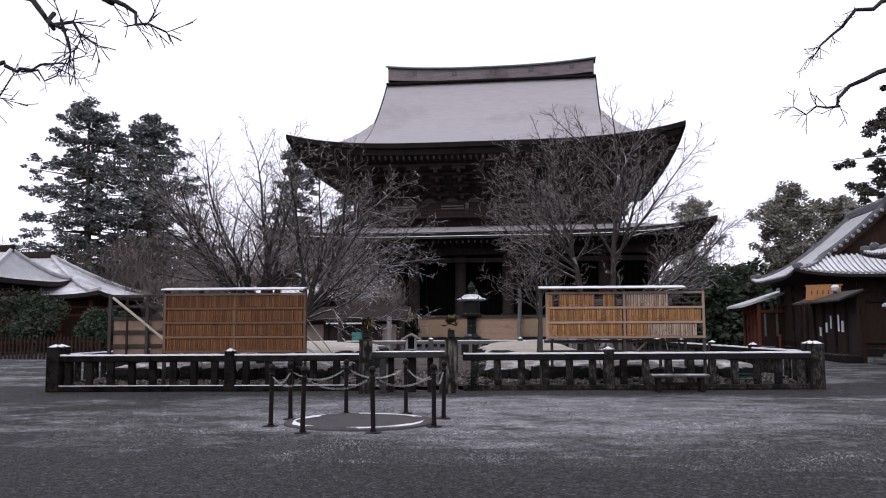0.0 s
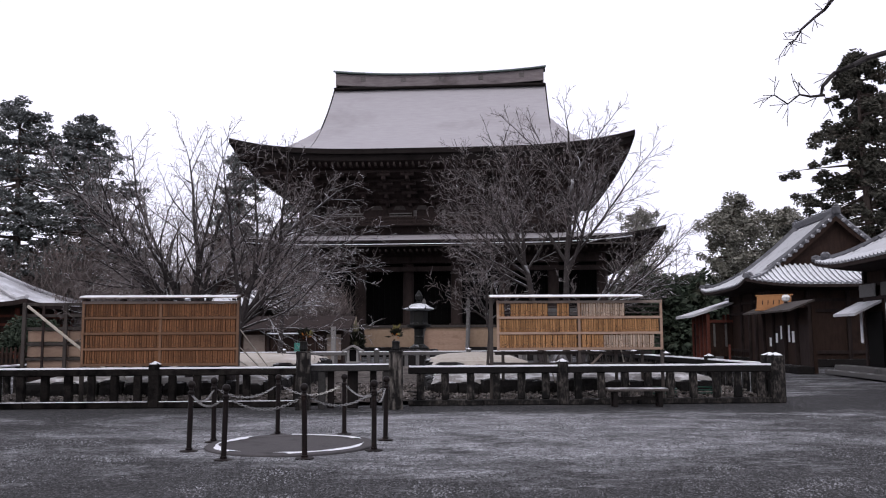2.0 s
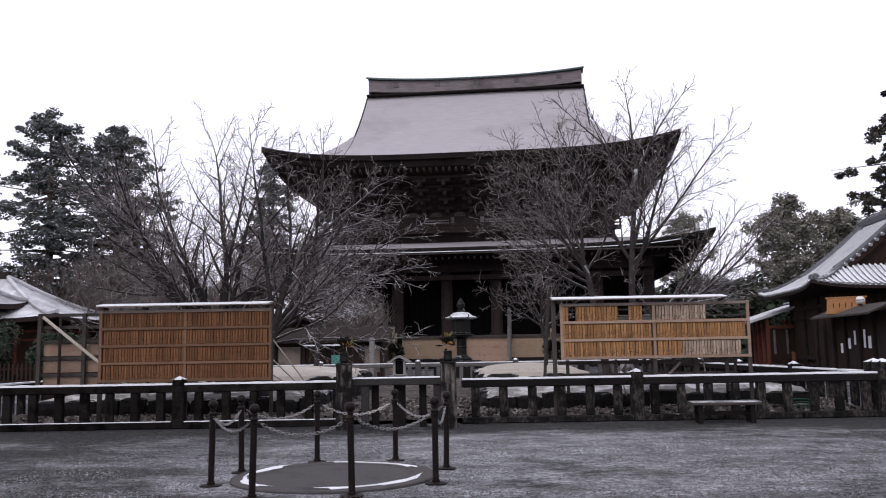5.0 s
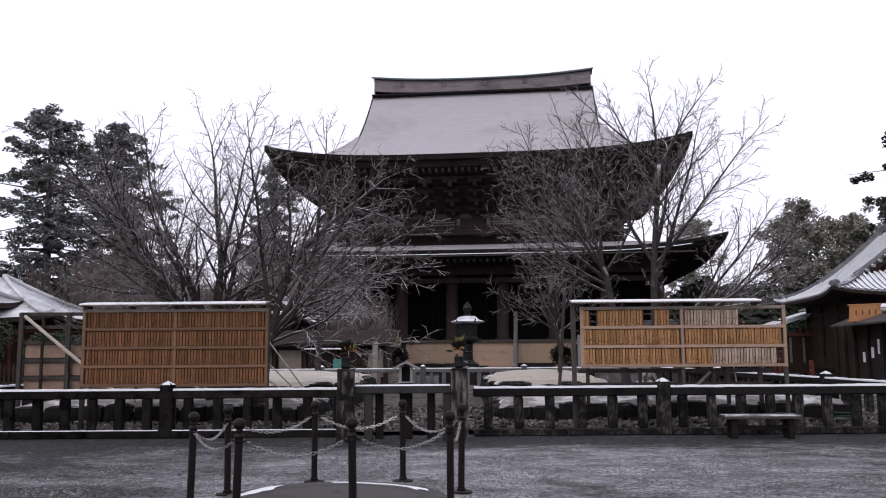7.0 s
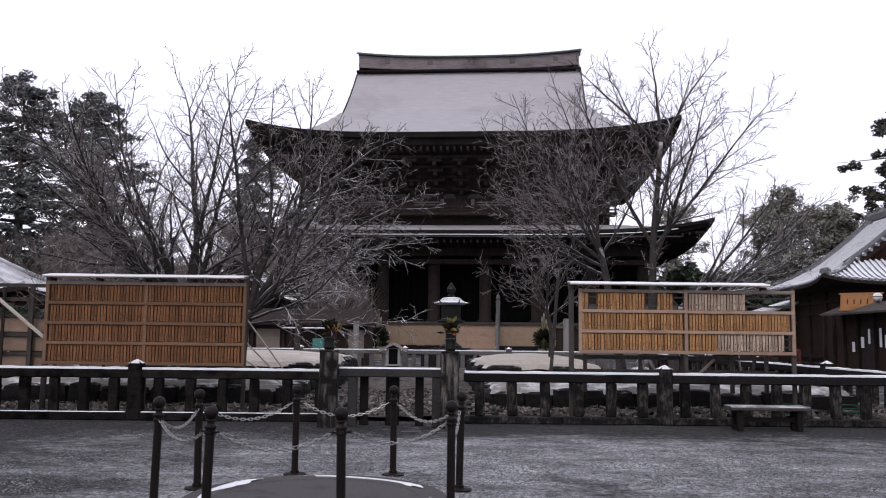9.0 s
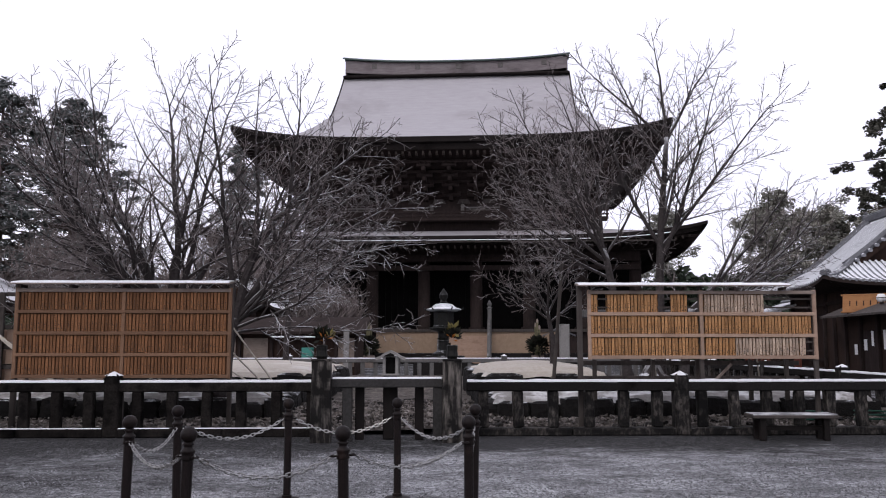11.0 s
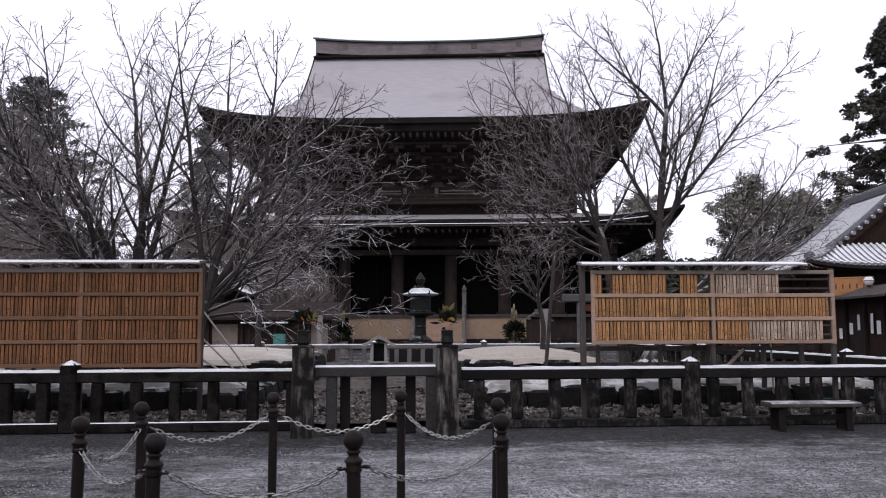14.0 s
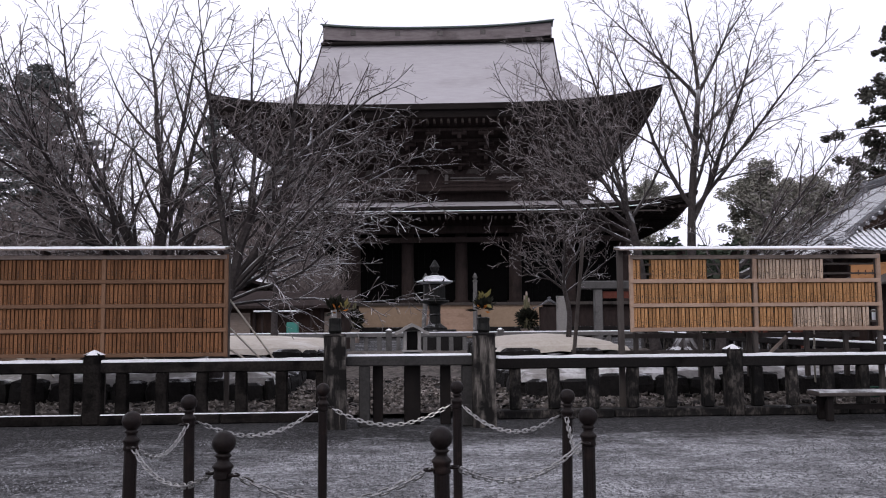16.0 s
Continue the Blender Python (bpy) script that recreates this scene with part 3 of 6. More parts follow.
fence_side("stone_fence", FENCE @ pose(0, 0.35, 0, 0, 0, 90), FD, [0.0, 4.2, 8.4, 12.6, 16.8, FD - 0.7], 0.57, "weathered granite fence along the plot's flank, dusted with snow")

# gate: two tall pillars in front of the fence line and a barrier between them
PILLARS, PD = (8.14, 10.25), -0.85
for k, sx in enumerate(PILLARS):
    pm = FENCE @ pose(sx, PD, 0, 0, 0, random.Random(k).uniform(-2, 2))
    pil = thing("gate_pillar", "tall weathered granite gate pillar streaked with lichen", "stone pillar", "gate pillars", at=pm)
    pg = Geo()
    pg.sheet(lambda u, w: ((0.165 - 0.012 * u) * math.copysign(min(1, abs(math.cos(w)) * 1.35), math.cos(w)) + 0.008 * noise.noise((u * 4 + k * 9, w * 2, 1)),
                           (0.165 - 0.012 * u) * math.copysign(min(1, abs(math.sin(w)) * 1.35), math.sin(w)) + 0.008 * noise.noise((u * 4 + k * 9, w * 2, 5)), u * 1.31), span(0, 1, 9), span(0, 2 * math.pi, 25), True)
    part("shaft", pg, M_PILLAR, pil)
    hd = Geo()
    hd.box((0, 0, 1.3), (0.325, 0.325, 0.05), bevel=0.022)
    part("head", hd, M_STONE_OLD, pil)

bar = thing("gate_barrier", "low barrier of a dark beam on stone legs", "barrier", at=FENCE)
g = Geo()
g.box(((PILLARS[0] + PILLARS[1]) / 2, -0.68, 0.93), (PILLARS[1] - PILLARS[0] - 0.3, 0.24, 0.14), bevel=0.015)
beam = part("beam", g, M_STONE_LEG, bar)
g = Geo()
g.sheet(lambda u, w: (u, -0.68 + 0.118 * w, 1.001 + (0.022 if abs(w) < 0.9 else 0)), span(PILLARS[0] + 0.17, PILLARS[1] - 0.17, 14), [-1, -0.8, 0.8, 1], True)
part("snow_cap", g, M_SNOW, beam, "thin snow on the beam")
for sx in (8.55, 10.02):
    g = Geo()
    g.box((sx, -0.7, 0.43), (0.16, 0.14, 0.86), bevel=0.015)
    part("stone_leg", g, M_STONE_LEG, bar)
for sx in (8.74, 9.72):
    g = Geo()
    g.box((sx, -0.5, 0.43), (0.15, 0.12, 0.86), bevel=0.01)
    part("wooden_leg", g, M_TIMBER_WET, bar)

# stone offering box on a dark post just behind the barrier
sm = FENCE @ pose(9.24, -0.4, 0)
hok = thing("stone_lantern", "small stone lantern box with an arched roof on a dark post", "lantern", at=sm)
g = Geo()
g.box((0, 0, 0.52), (0.24, 0.22, 1.04), bevel=0.015)
part("post", g, M_TIMBER_WET, hok)
g = Geo()
for sx in (-0.105, 0.105):
    g.box((sx, 0, 1.2), (0.05, 0.24, 0.3), bevel=0.008)
g.box((0, 0.1, 1.2), (0.17, 0.04, 0.3))
g.box((0, 0, 1.055), (0.3, 0.28, 0.03), bevel=0.008)
part("box", g, M_PALE_STONE, hok)
# opening: a block coloured black for the shade inside the box
g = Geo()
g.box((0, 0.02, 1.2), (0.16, 0.1, 0.28))
part("opening", g, M_SHADE_BLACK, hok, "lantern box opening, its inner shade painted black")
g = Geo()
prof = [(-0.25, 1.335), (-0.18, 1.36), (-0.1, 1.415), (0, 1.46), (0.1, 1.415), (0.18, 1.36), (0.25, 1.335)]
g.add([(x, y, z) for y in (-0.19, 0.19) for x, z in prof] + [(x * 0.97, y, z - 0.045) for y in (-0.19, 0.19) for x, z in prof],
      [(i, i + 1, i + 8, i + 7) for i in range(6)] + [(i + 15, i + 14, i + 21, i + 22) for i in range(6)] + [(i + 1, i, i + 14, i + 15) for i in range(6)] + [(i + 7, i + 8, i + 22, i + 21) for i in range(6)] + [(0, 7, 21, 14), (13, 6, 20, 27)])
part("roof", g, M_PALE_STONE, hok, "arched stone roof dusted with snow")


def sprig_leaves(ge, c, n, rad, size, seed, up=0.5):
    r = random.Random(seed)
    for _ in range(n):
        d = Vector((r.gauss(0, 1), r.gauss(0, 1), r.gauss(0, 1) + up)).normalized()
        p = Vector(c) + d * rad * r.uniform(0.3, 1)
        s = d.cross(Vector((r.gauss(0, 1), r.gauss(0, 1), r.gauss(0, 1)))).normalized() * size * 0.22
        e = p + d * size * r.uniform(0.6, 1.2)
        mid = (p + e) / 2
        ge.add([p, mid + s, e, mid - s], [(0, 1, 2, 3)])


for k, sx in enumerate(PILLARS):
    fm = FENCE @ pose(sx, PD, 1.326) @ Matrix.Scale(1.3, 4)
    fl = thing("flower_vase", "dark vase of pine, yellow and orange sprays on a pillar", "flower vase", "vases on the gate pillars", at=fm)
    g = Geo()
    g.lathe([(0.06, 0), (0.075, 0.03), (0.065, 0.1), (0.07, 0.16), (0.055, 0.17)], 12)
    part("vase", g, M_BRONZE, fl)
    g = Geo()
    sprig_leaves(g, (0, 0, 0.24), 130, 0.075, 0.12, 40 + k, 2.2)
    part("pine_spray", g, M_PINE, fl)
    g = Geo()
    sprig_leaves(g, (-0.02 if k else 0.03, -0.05, 0.24), 9, 0.05, 0.07, 50 + k, 0.9)
    tagged(part("orange_flower_spray", g, M_ORANGE, fl), kind="stuff")
    g = Geo()
    sprig_leaves(g, (0.0 if k else 0.1, -0.04, 0.33 if k else 0.25), 13, 0.06, 0.1, 60 + k, 1.4)
    tagged(part("yellow_leaf_spray", g, M_YELLOW, fl), kind="stuff")

# bench in front of the fence
bm_ = FENCE @ pose(15.84, -0.75, 0, 0, 0, -2)
bench = thing("bench", "low plank bench of dark timber with snow on its seat", "bench", at=bm_)
g = Geo()
g.box((0, 0, 0.385), (1.4, 0.42, 0.055), bevel=0.01)
seat = part("seat", g, M_TIMBER_GREY, bench)
g = Geo()
g.sheet(lambda u, w: (u, 0.2 * w, 0.413 + (0.016 if abs(w) < 0.95 else 0)), span(-0.69, 0.69, 9), [-1, -0.9, 0.9, 1], True)
part("snow_cap", g, M_SNOW_THIN, seat, "thin snow on the seat")
for sx in (-0.52, 0.52):
    for sy in (-0.13, 0.13):
        g = Geo()
        g.box((sx, sy, 0.178), (0.1, 0.08, 0.356), bevel=0.008)
        part("leg", g, M_TIMBER_WET, bench)
    g = Geo()
    g.box((sx, 0, 0.335), (0.1, 0.34, 0.05))
    part("crosspiece", g, M_TIMBER_WET, bench)
g = Geo()
g.box((0, 0, 0.19), (1.04, 0.06, 0.08), bevel=0.006)
part("stretcher", g, M_TIMBER_WET, bench)

# ---- ring of chained posts round a stone lid ----
RC = (-3.83, 14.66)
lid = thing("stone_slab", "round flat stone lid with a rim of snow in the gravel", "stone slab", at=pose(RC[0], RC[1], 0))
g = Geo()
g.lathe([(1.27, -0.05), (1.27, 0.03), (1.25, 0.04), (0.99, 0.043), (0.98, 0.033), (0.0, 0.035)], 64)
disc = part("slab", g, M_LID, lid)
g = Geo()


def ring_pt(u, w):
    q = max(0.008, 0.022 + 0.1 * noise.noise((math.cos(u) * 1.7, math.sin(u) * 1.7, 7)) + 0.03 * noise.noise((math.cos(u) * 9, math.sin(u) * 9, 2)))
    r = 1.1 + 0.05 * noise.noise((math.cos(u) * 2, math.sin(u) * 2, 11)) + q * w
    return (r * math.cos(u), r * math.sin(u), 0.046 + (0.01 if abs(w) < 0.9 else -0.004))


for a0, a1 in ((2.35, 4.3), (4.75, 6.35), (0.5, 2.0)):
    g = Geo()
    g.sheet(lambda u, w: ring_pt(u, w * min(1, 5 * (u - a0) + 0.05, 5 * (a1 - u) + 0.05)), span(a0, a1, 60), [-1, -0.6, 0.6, 1], True)
    part("snow_arc", g, M_SNOW, disc, "arc of thin snow on the lid")


def chain_post():
    root = thing("chain_post", "brown painted iron bollard with a ball head and chain eyes", "bollard", "chained posts round the stone lid")
    gg = Geo()
    gg.lathe([(0.038, 0.0), (0.038, 0.84)], 14)
    part("shaft", gg, M_IRON, root, round_=False)
    gg = Geo()
    gg.lathe([(0.13, 0.0), (0.13, 0.018), (0.05, 0.03), (0.05, 0.055)], 16)
    part("foot_plate", gg, M_IRON, root)
    gg = Geo()
    gg.lathe([(0.04, 0.79), (0.047, 0.8), (0.04, 0.82), (0.044, 0.84), (0.052, 0.85), (0.044, 0.862), (0.03, 0.875), (0.03, 0.89), (0.042, 0.9), (0.028, 0.915)], 14)
    part("collar", gg, M_IRON, root, round_=True)
    gg = Geo()
    gg.lathe([(0.056 * math.sin(t) + 0.001, 0.962 - 0.056 * math.cos(t)) for t in span(0.05, math.pi - 0.02, 12)], 18)
    part("ball", gg, M_IRON, root, round_=True)
    for s in (-1, 1):
        gg = Geo()
        gg.tube([(s * (0.045 + 0.022 * (1 - math.cos(t))), 0.024 * math.sin(t), 0.815) for t in span(0, 2 * math.pi, 11)], [0.007] * 11, 6, False)
        part("eye", gg, M_IRON, root)
    return root


RING = [(-2.48, 14.18), (-2.51, 15.42), (-3.34, 16.22), (-4.44, 16.03), (-5.18, 15.03), (-5.15, 13.95), (-4.34, 13.12), (-3.28, 13.31)]
first = chain_post()
rj = random.Random(11)
for k, (x, y) in enumerate(RING):
    m = pose(x, y, 0, rj.uniform(-1.2, 1.2), rj.uniform(-1.2, 1.2), -19 + 45 * k + 90)
    if k == 0:
        first.matrix_basis = m
    else:
        copy_thing(first, m)

link_pts = [(0.021 * c + 0.012 * s_, 0.011 * q, 0) for c, s_, q in ((1, 1, 0), (0.7, 1, 0.9), (0, 1, 1), (0, -1, 1), (-0.7, -1, 0.9), (-1, -1, 0), (-0.7, -1, -0.9), (0, -1, -1), (0, 1, -1), (0.7, 1, -0.9), (1, 1, 0))]
lg = Geo()
lg.tube(link_pts, [0.0042] * 11, 4, False)
LINK = lg.mesh("link")
LINK.materials.append(M_CHAIN)
for k in range(8):
    a, b = Vector((*RING[k], 0.815)), Vector((*RING[(k + 1) % 8], 0.815))
    d = (b - a).normalized()
    a, b = a + d * 0.07, b - d * 0.07
    sag = 0.13 + 0.03 * rj.random()
    ch = thing("chain", "grey steel link chain hanging slack between two posts", "chain", "chains round the stone lid", at=Matrix.Translation((a + b) / 2))
    n = 23
    pts = [a.lerp(b, i / n) - Vector((0, 0, sag * (1 - (2 * i / n - 1) ** 2))) for i in range(n + 1)]
    for i in range(n):
        p, q = pts[i], pts[i + 1]
        rot = (q - p).to_track_quat("X", "Z").to_matrix().to_4x4()
        ln = (q - p).length / 0.048
        mm = Matrix.Translation((p + q) / 2 - (a + b) / 2) @ rot @ pose(0, 0, 0, 90 if i % 2 else 0, 0, 0) @ Matrix.Diagonal((ln, 1.15, 1.15, 1))
        part("link", LINK, M_CHAIN, ch, at=mm)

# ---- raised beds of the cherry plot ----
def bed(name, s0, s1, d0, d1, h, label, dome=0.0, seed=0, top_mat=M_SAND):
    """A raised bed: rough edge stones round a sandy, snowy top."""
    root = thing(name, label, "raised bed", "raised tree beds", at=FENCE)
    gg = Geo()

    def top(u, w):
        e = min(u - s0, s1 - u, w - d0, d1 - w)
        k = 0.07 * noise.noise((u * 1.7, w * 1.7, seed + 4))
        q = max(0, math.sin(math.pi * (u - s0) / (s1 - s0))) ** 0.6 * max(0, math.sin(math.pi * (w - d0) / (d1 - d0))) ** 0.6
        out = k if e < 0.06 else 0
        return (u + (out if u > (s0 + s1) / 2 else -out), w + (out if w > (d0 + d1) / 2 else -out), h + dome * q + 0.035 * noise.noise((u, w, seed)) - (0.16 + k if e < 0.03 else 0.05 + 0.5 * k if e < 0.25 else 0))
    gg.sheet(top, [s0 - 0.06, s0 + 0.05] + span(s0 + 0.2, s1 - 0.2, 30) + [s1 - 0.05, s1 + 0.06], [d0 - 0.06, d0 + 0.05] + span(d0 + 0.2, d1 - 0.2, 30) + [d1 - 0.05, d1 + 0.06])
    part("bed_top", gg, top_mat, root, "sandy bed dusted with snow")
    r = random.Random(seed)
    for a, b, ax, off in ((s0, s1, 0, d0), (s0, s1, 0, d1), (d0, d1, 1, s0), (d0, d1, 1, s1)):
        x = a
        while x < b - 0.1:
            w = min(r.uniform(0.45, 1.1), b - x)
            ge = Geo()
            hh = h * r.uniform(0.8, 0.97)
            for q in range(5):
                for k in range(9):
                    a_ = 2 * math.pi * k / 8
                    rr_ = (0.86, 1.04, 1.06, 0.92, 0.55)[q] * (1 + 0.16 * noise.noise((math.cos(a_) * 1.3 + x, math.sin(a_) * 1.3 + off, q * 0.7 + seed)))
                    ge.v.append(((w / 2 + 0.02) * rr_ * math.copysign(abs(math.cos(a_)) ** 0.6, math.cos(a_)), 0.21 * rr_ * math.copysign(abs(math.sin(a_)) ** 0.7, math.sin(a_)),
                                 hh * (0, 0.3, 0.68, 0.93, 1.0)[q] - h / 2 + (0.05 * noise.noise((k, q, x)) if 0 < q < 4 else 0)))
            ge.f = [(q * 9 + k, q * 9 + k + 1, q * 9 + k + 10, q * 9 + k + 9) for q in range(4) for k in range(8)] + [tuple(36 + k for k in range(8))]
            cx, cy = (x + w / 2, off) if ax == 0 else (off, x + w / 2)
            part("edge_stone", ge, M_ROCK, root, at=pose(cx, cy, h / 2 - 0.01, 0, 0, 90 * ax + r.uniform(-3, 3)))
            x += w


g = Geo()
g.sheet(lambda u, w: tuple(FENCE @ Vector((u, w, 0.07 + 0.14 * min(1, w / 1.3) + 0.05 * noise.noise((u * 1.1, w * 1.1, 0)) + 0.035 * noise.noise((u * 4, w * 4, 2))))), span(0.2, FW - 0.2, 120), span(0.2, FD - 0.2, 120))
solid("plot_soil", g, M_RUBBLE, "leaf-strewn stony soil inside the fenced tree plot", "soil", kind="structure")
# loose stones and fallen leaves on the soil
rs = random.Random(21)
gst = Geo()
for _ in range(900):
    s, d = rs.uniform(0.3, FW - 0.3), rs.uniform(0.3, 6) ** 1.0
    z = 0.09 + 0.14 * min(1, d / 1.3)
    a = rs.uniform(0.02, 0.075)
    vs, fs = chamfer(a, a * rs.uniform(0.6, 1), a * 0.45, a * 0.2)
    gst.add([(p[0] + rs.uniform(-0.2, 0.2) * a, p[1] + rs.uniform(-0.2, 0.2) * a, p[2]) for p in vs], fs, FENCE @ pose(s, d, z, rs.uniform(-20, 20), rs.uniform(-20, 20), rs.uniform(0, 360)))
solid("loose_stones", gst, M_STONE_OLD, "loose stones scattered over the plot's soil", "stones", kind="stuff")

bed("raised_bed", 0.9, 7.0, 1.35, 5.2, 0.62, "raised bed with dark rough edge stones and a snow-dusted top", 0.04, 3, M_BED)
bed("raised_bed", 11.2, 18.4, 1.35, 5.2, 0.62, "raised bed with dark rough edge stones and a snow-dusted top", 0.04, 4, M_BED)
bed("tree_mound", 1.6, 7.4, 5.5, 13.0, 0.93, "stone-edged mound of pale sand and snow under a cherry tree", 0.16, 5)
bed("tree_mound", 11.3, 14.2, 5.5, 10.5, 0.93, "stone-edged mound of pale sand and snow under a cherry tree", 0.18, 6)


# ---- racks of name plaques ----
def plaque_mesh(h, w):
    gg = Geo()
    gg.box((0, 0, 0), (w, 0.018, h), bevel=0.003)
    return gg.mesh("name_plaque")


def plaque_material(name, col, alt):
    m = surface(name, col, alt, tuple(c * 0.75 for c in col), fine=30, coarse=3, stretch=(1, 1, 0.15), bump=0.1, rough=0.7, vary=0.28)
    ns, ls = m.node_tree.nodes, m.node_tree.links
    bs = ns["Principled BSDF"]
    src = bs.inputs["Base Color"].links[0].from_socket
    tc = ns.new("ShaderNodeTexCoord")
    sep = ns.new("ShaderNodeSeparateXYZ")
    ls.new(tc.outputs["Object"], sep.inputs[0])
    ab = ns.new("ShaderNodeMath")
    ab.operation = "ABSOLUTE"
    ls.new(sep.outputs[0], ab.inputs[0])
    col_mask = ramp(ns, ls, ab.outputs[0], 0.014, 0.009)
    oi = ns.new("ShaderNodeObjectInfo")
    addv = ns.new("ShaderNodeVectorMath")
    addv.operation = "ADD"
    ls.new(tc.outputs["Object"], addv.inputs[0])
    ls.new(oi.outputs["Location"], addv.inputs[1])
    n = noise_out(ns, ls, addv.outputs[0], 55, 3, 0.7)
    low = ns.new("ShaderNodeMath")
    low.operation = "MULTIPLY"
    ls.new(col_mask, low.inputs[0])
    ls.new(ramp2(ns, ls, ramp(ns, ls, sep.outputs[2], 0.06, -0.02), 0.3, 1.0), low.inputs[1])
    mul = ns.new("ShaderNodeMath")
    mul.operation = "MULTIPLY"
    ls.new(low.outputs[0], mul.inputs[0])
    ls.new(ramp(ns, ls, n, 0.5, 0.56), mul.inputs[1])
    c = mix_col(ns, ls, mul.outputs[0], src, (0.03, 0.025, 0.022))
    ls.new(c, bs.inputs["Base Color"])
    return m


M_PLAQUE = plaque_material("honey_cedar_plaque", (0.34, 0.172, 0.073), (0.4, 0.215, 0.098))
M_PLAQUE_BROWN = plaque_material("brown_cedar_plaque", (0.165, 0.074, 0.034), (0.205, 0.096, 0.045))
M_PLAQUE_PALE = plaque_material("greyed_plaque", (0.4, 0.3, 0.23), (0.46, 0.36, 0.28))


def rack(m, width, z0, z1, rows, split, mats, label, gaps=(), pale=(), roof_to=1.0, frame_mat=M_FRAME, inset=0.0, pitch=0.0695):
    """A rack of name plaques: posts, rails, plaques in rows, a narrow snow-covered roof board, props behind."""
    root = thing("plaque_rack", label, "plaque rack", "racks of name plaques", at=m)
    for x in (0.0, width * split, width):
        gg = Geo()
        gg.box((x, 0.03, z1 / 2 + 0.02), (0.07 if x else 0.09, 0.075, z1 + (0.02 if x < width else -0.1)), bevel=0.006)
        part("post", gg, M_TIMBER_GREY, root)
    rh = (z1 - z0 - 0.1) / rows
    for i in range(rows + 1):
        gg = Geo()
        gg.box(((width + inset) / 2, -0.034, z0 + i * rh), (width - inset, 0.05, 0.06), bevel=0.004)
        part("rail", gg, frame_mat if i < rows else M_FRAME_OLD, root)
    for x in (inset + 0.012, width * split, width - 0.012):
        gg = Geo()
        gg.box((x, -0.028, (z0 + z1) / 2 - 0.05), (0.06, 0.05, z1 - z0 - 0.02), bevel=0.004)
        part("stile", gg, frame_mat, root)
    bk = Geo()
    bk.box((width / 2, 0.012, (z0 + z1 - 0.1) / 2), (width - 0.05, 0.012, z1 - z0 - 0.16))
    if not gaps:
        part("backboard", bk, M_BACK_BROWN, root, "brown boards behind the plaques")
    ph = rh - 0.075
    me = plaque_mesh(ph, pitch * 0.72)
    me.materials.append(mats)
    me2 = plaque_mesh(ph, pitch * 0.72)
    me2.materials.append(M_PLAQUE_PALE)
    r = random.Random(int(width * 100))
    n = int((width - 0.12) / pitch)
    for i in range(rows):
        for k in range(n):
            x = 0.07 + (k + 0.5) * (width - 0.14) / n
            if x < inset + 0.06:
                continue
            if abs(x - width * split) < 0.055:
                continue
            if any(i == gi and a < x < b for gi, a, b in gaps):
                continue
            pl = any(i == gi and a < x < b for gi, a, b in pale)
            part("name_plaque", me2 if pl else me, mats, root, at=pose(x + r.uniform(-0.005, 0.005), -0.02, z0 + (i + 0.5) * rh + r.uniform(-0.012, 0.004), 0, r.uniform(-1.2, 1.2), r.uniform(-6, 6)))
        if gaps:
            cuts = sorted([(a, b) for gi, a, b in gaps if gi == i])
            x0 = inset + 0.06
            for a, b in cuts + [(width - 0.06, width)]:
                if a - x0 > 0.08:
                    gg = Geo()
                    gg.box(((x0 + a) / 2, 0.03, z0 + (i + 0.5) * rh), (a - x0, 0.012, rh - 0.06))
                    part("backboard", gg, M_BACK_HONEY, root, "honey-brown board behind the plaques")
                x0 = max(x0, b)
            for zf in (0.3, 0.7):
                gg = Geo()
                gg.box(((width + inset) / 2, 0.012, z0 + (i + zf) * rh), (width - inset - 0.1, 0.02, 0.03))
                part("batten", gg, M_TIMBER_GREY, root)
    w = width * roof_to
    gg = Geo()
    gg.add([(-0.05, -0.2, z1 + 0.0), (w, -0.2, z1), (w, 0.22, z1 + 0.05), (-0.05, 0.22, z1 + 0.05), (-0.05, -0.2, z1 + 0.02), (w, -0.2, z1 + 0.02), (w, 0.22, z1 + 0.07), (-0.05, 0.22, z1 + 0.07)],
           [(3, 2, 1, 0), (4, 5, 6, 7), (0, 1, 5, 4), (1, 2, 6, 5), (2, 3, 7, 6), (3, 0, 4, 7)])
    rb = part("roof_board", gg, M_FRAME_OLD, root)
    gg = Geo()
    gg.sheet(lambda u, q: (u, 0.01 + 0.2 * q, z1 + 0.046 + 0.025 * q + (0.022 if abs(q) < 0.95 else 0) * (1 + 0.3 * noise.noise((u * 4, q, 3)))), span(-0.045, w - 0.005, 40), [-1, -0.93, 0, 0.93, 1], True)
    part("snow_cap", gg, M_SNOW, rb, "snow lying on the roof board")
    for x in span(0.1, w - 0.1, 5):
        gg = Geo()
        gg.box((x, -0.05, z1 - 0.035), (0.05, 0.26, 0.05))
        part("roof_bracket", gg, M_TIMBER, root)
    for x, zt, run in ((width * 0.05, 0.6, 0.5), (width * 0.5, 0.6, 0.6), (width, 0.72, 0.75), (width, 0.55, 0.6), (width, 0.42, 0.5)) if not gaps else ((width * 0.3, 0.6, 0.5), (width * 0.75, 0.6, 0.5)):
        gg = Geo()
        gg.tube([(x, 0.08, z1 * zt), (x + run, 1.15, 0.6 if not gaps else 0.3)], [0.015, 0.015], 6)
        part("prop", gg, M_BAMBOO, root)
    return root


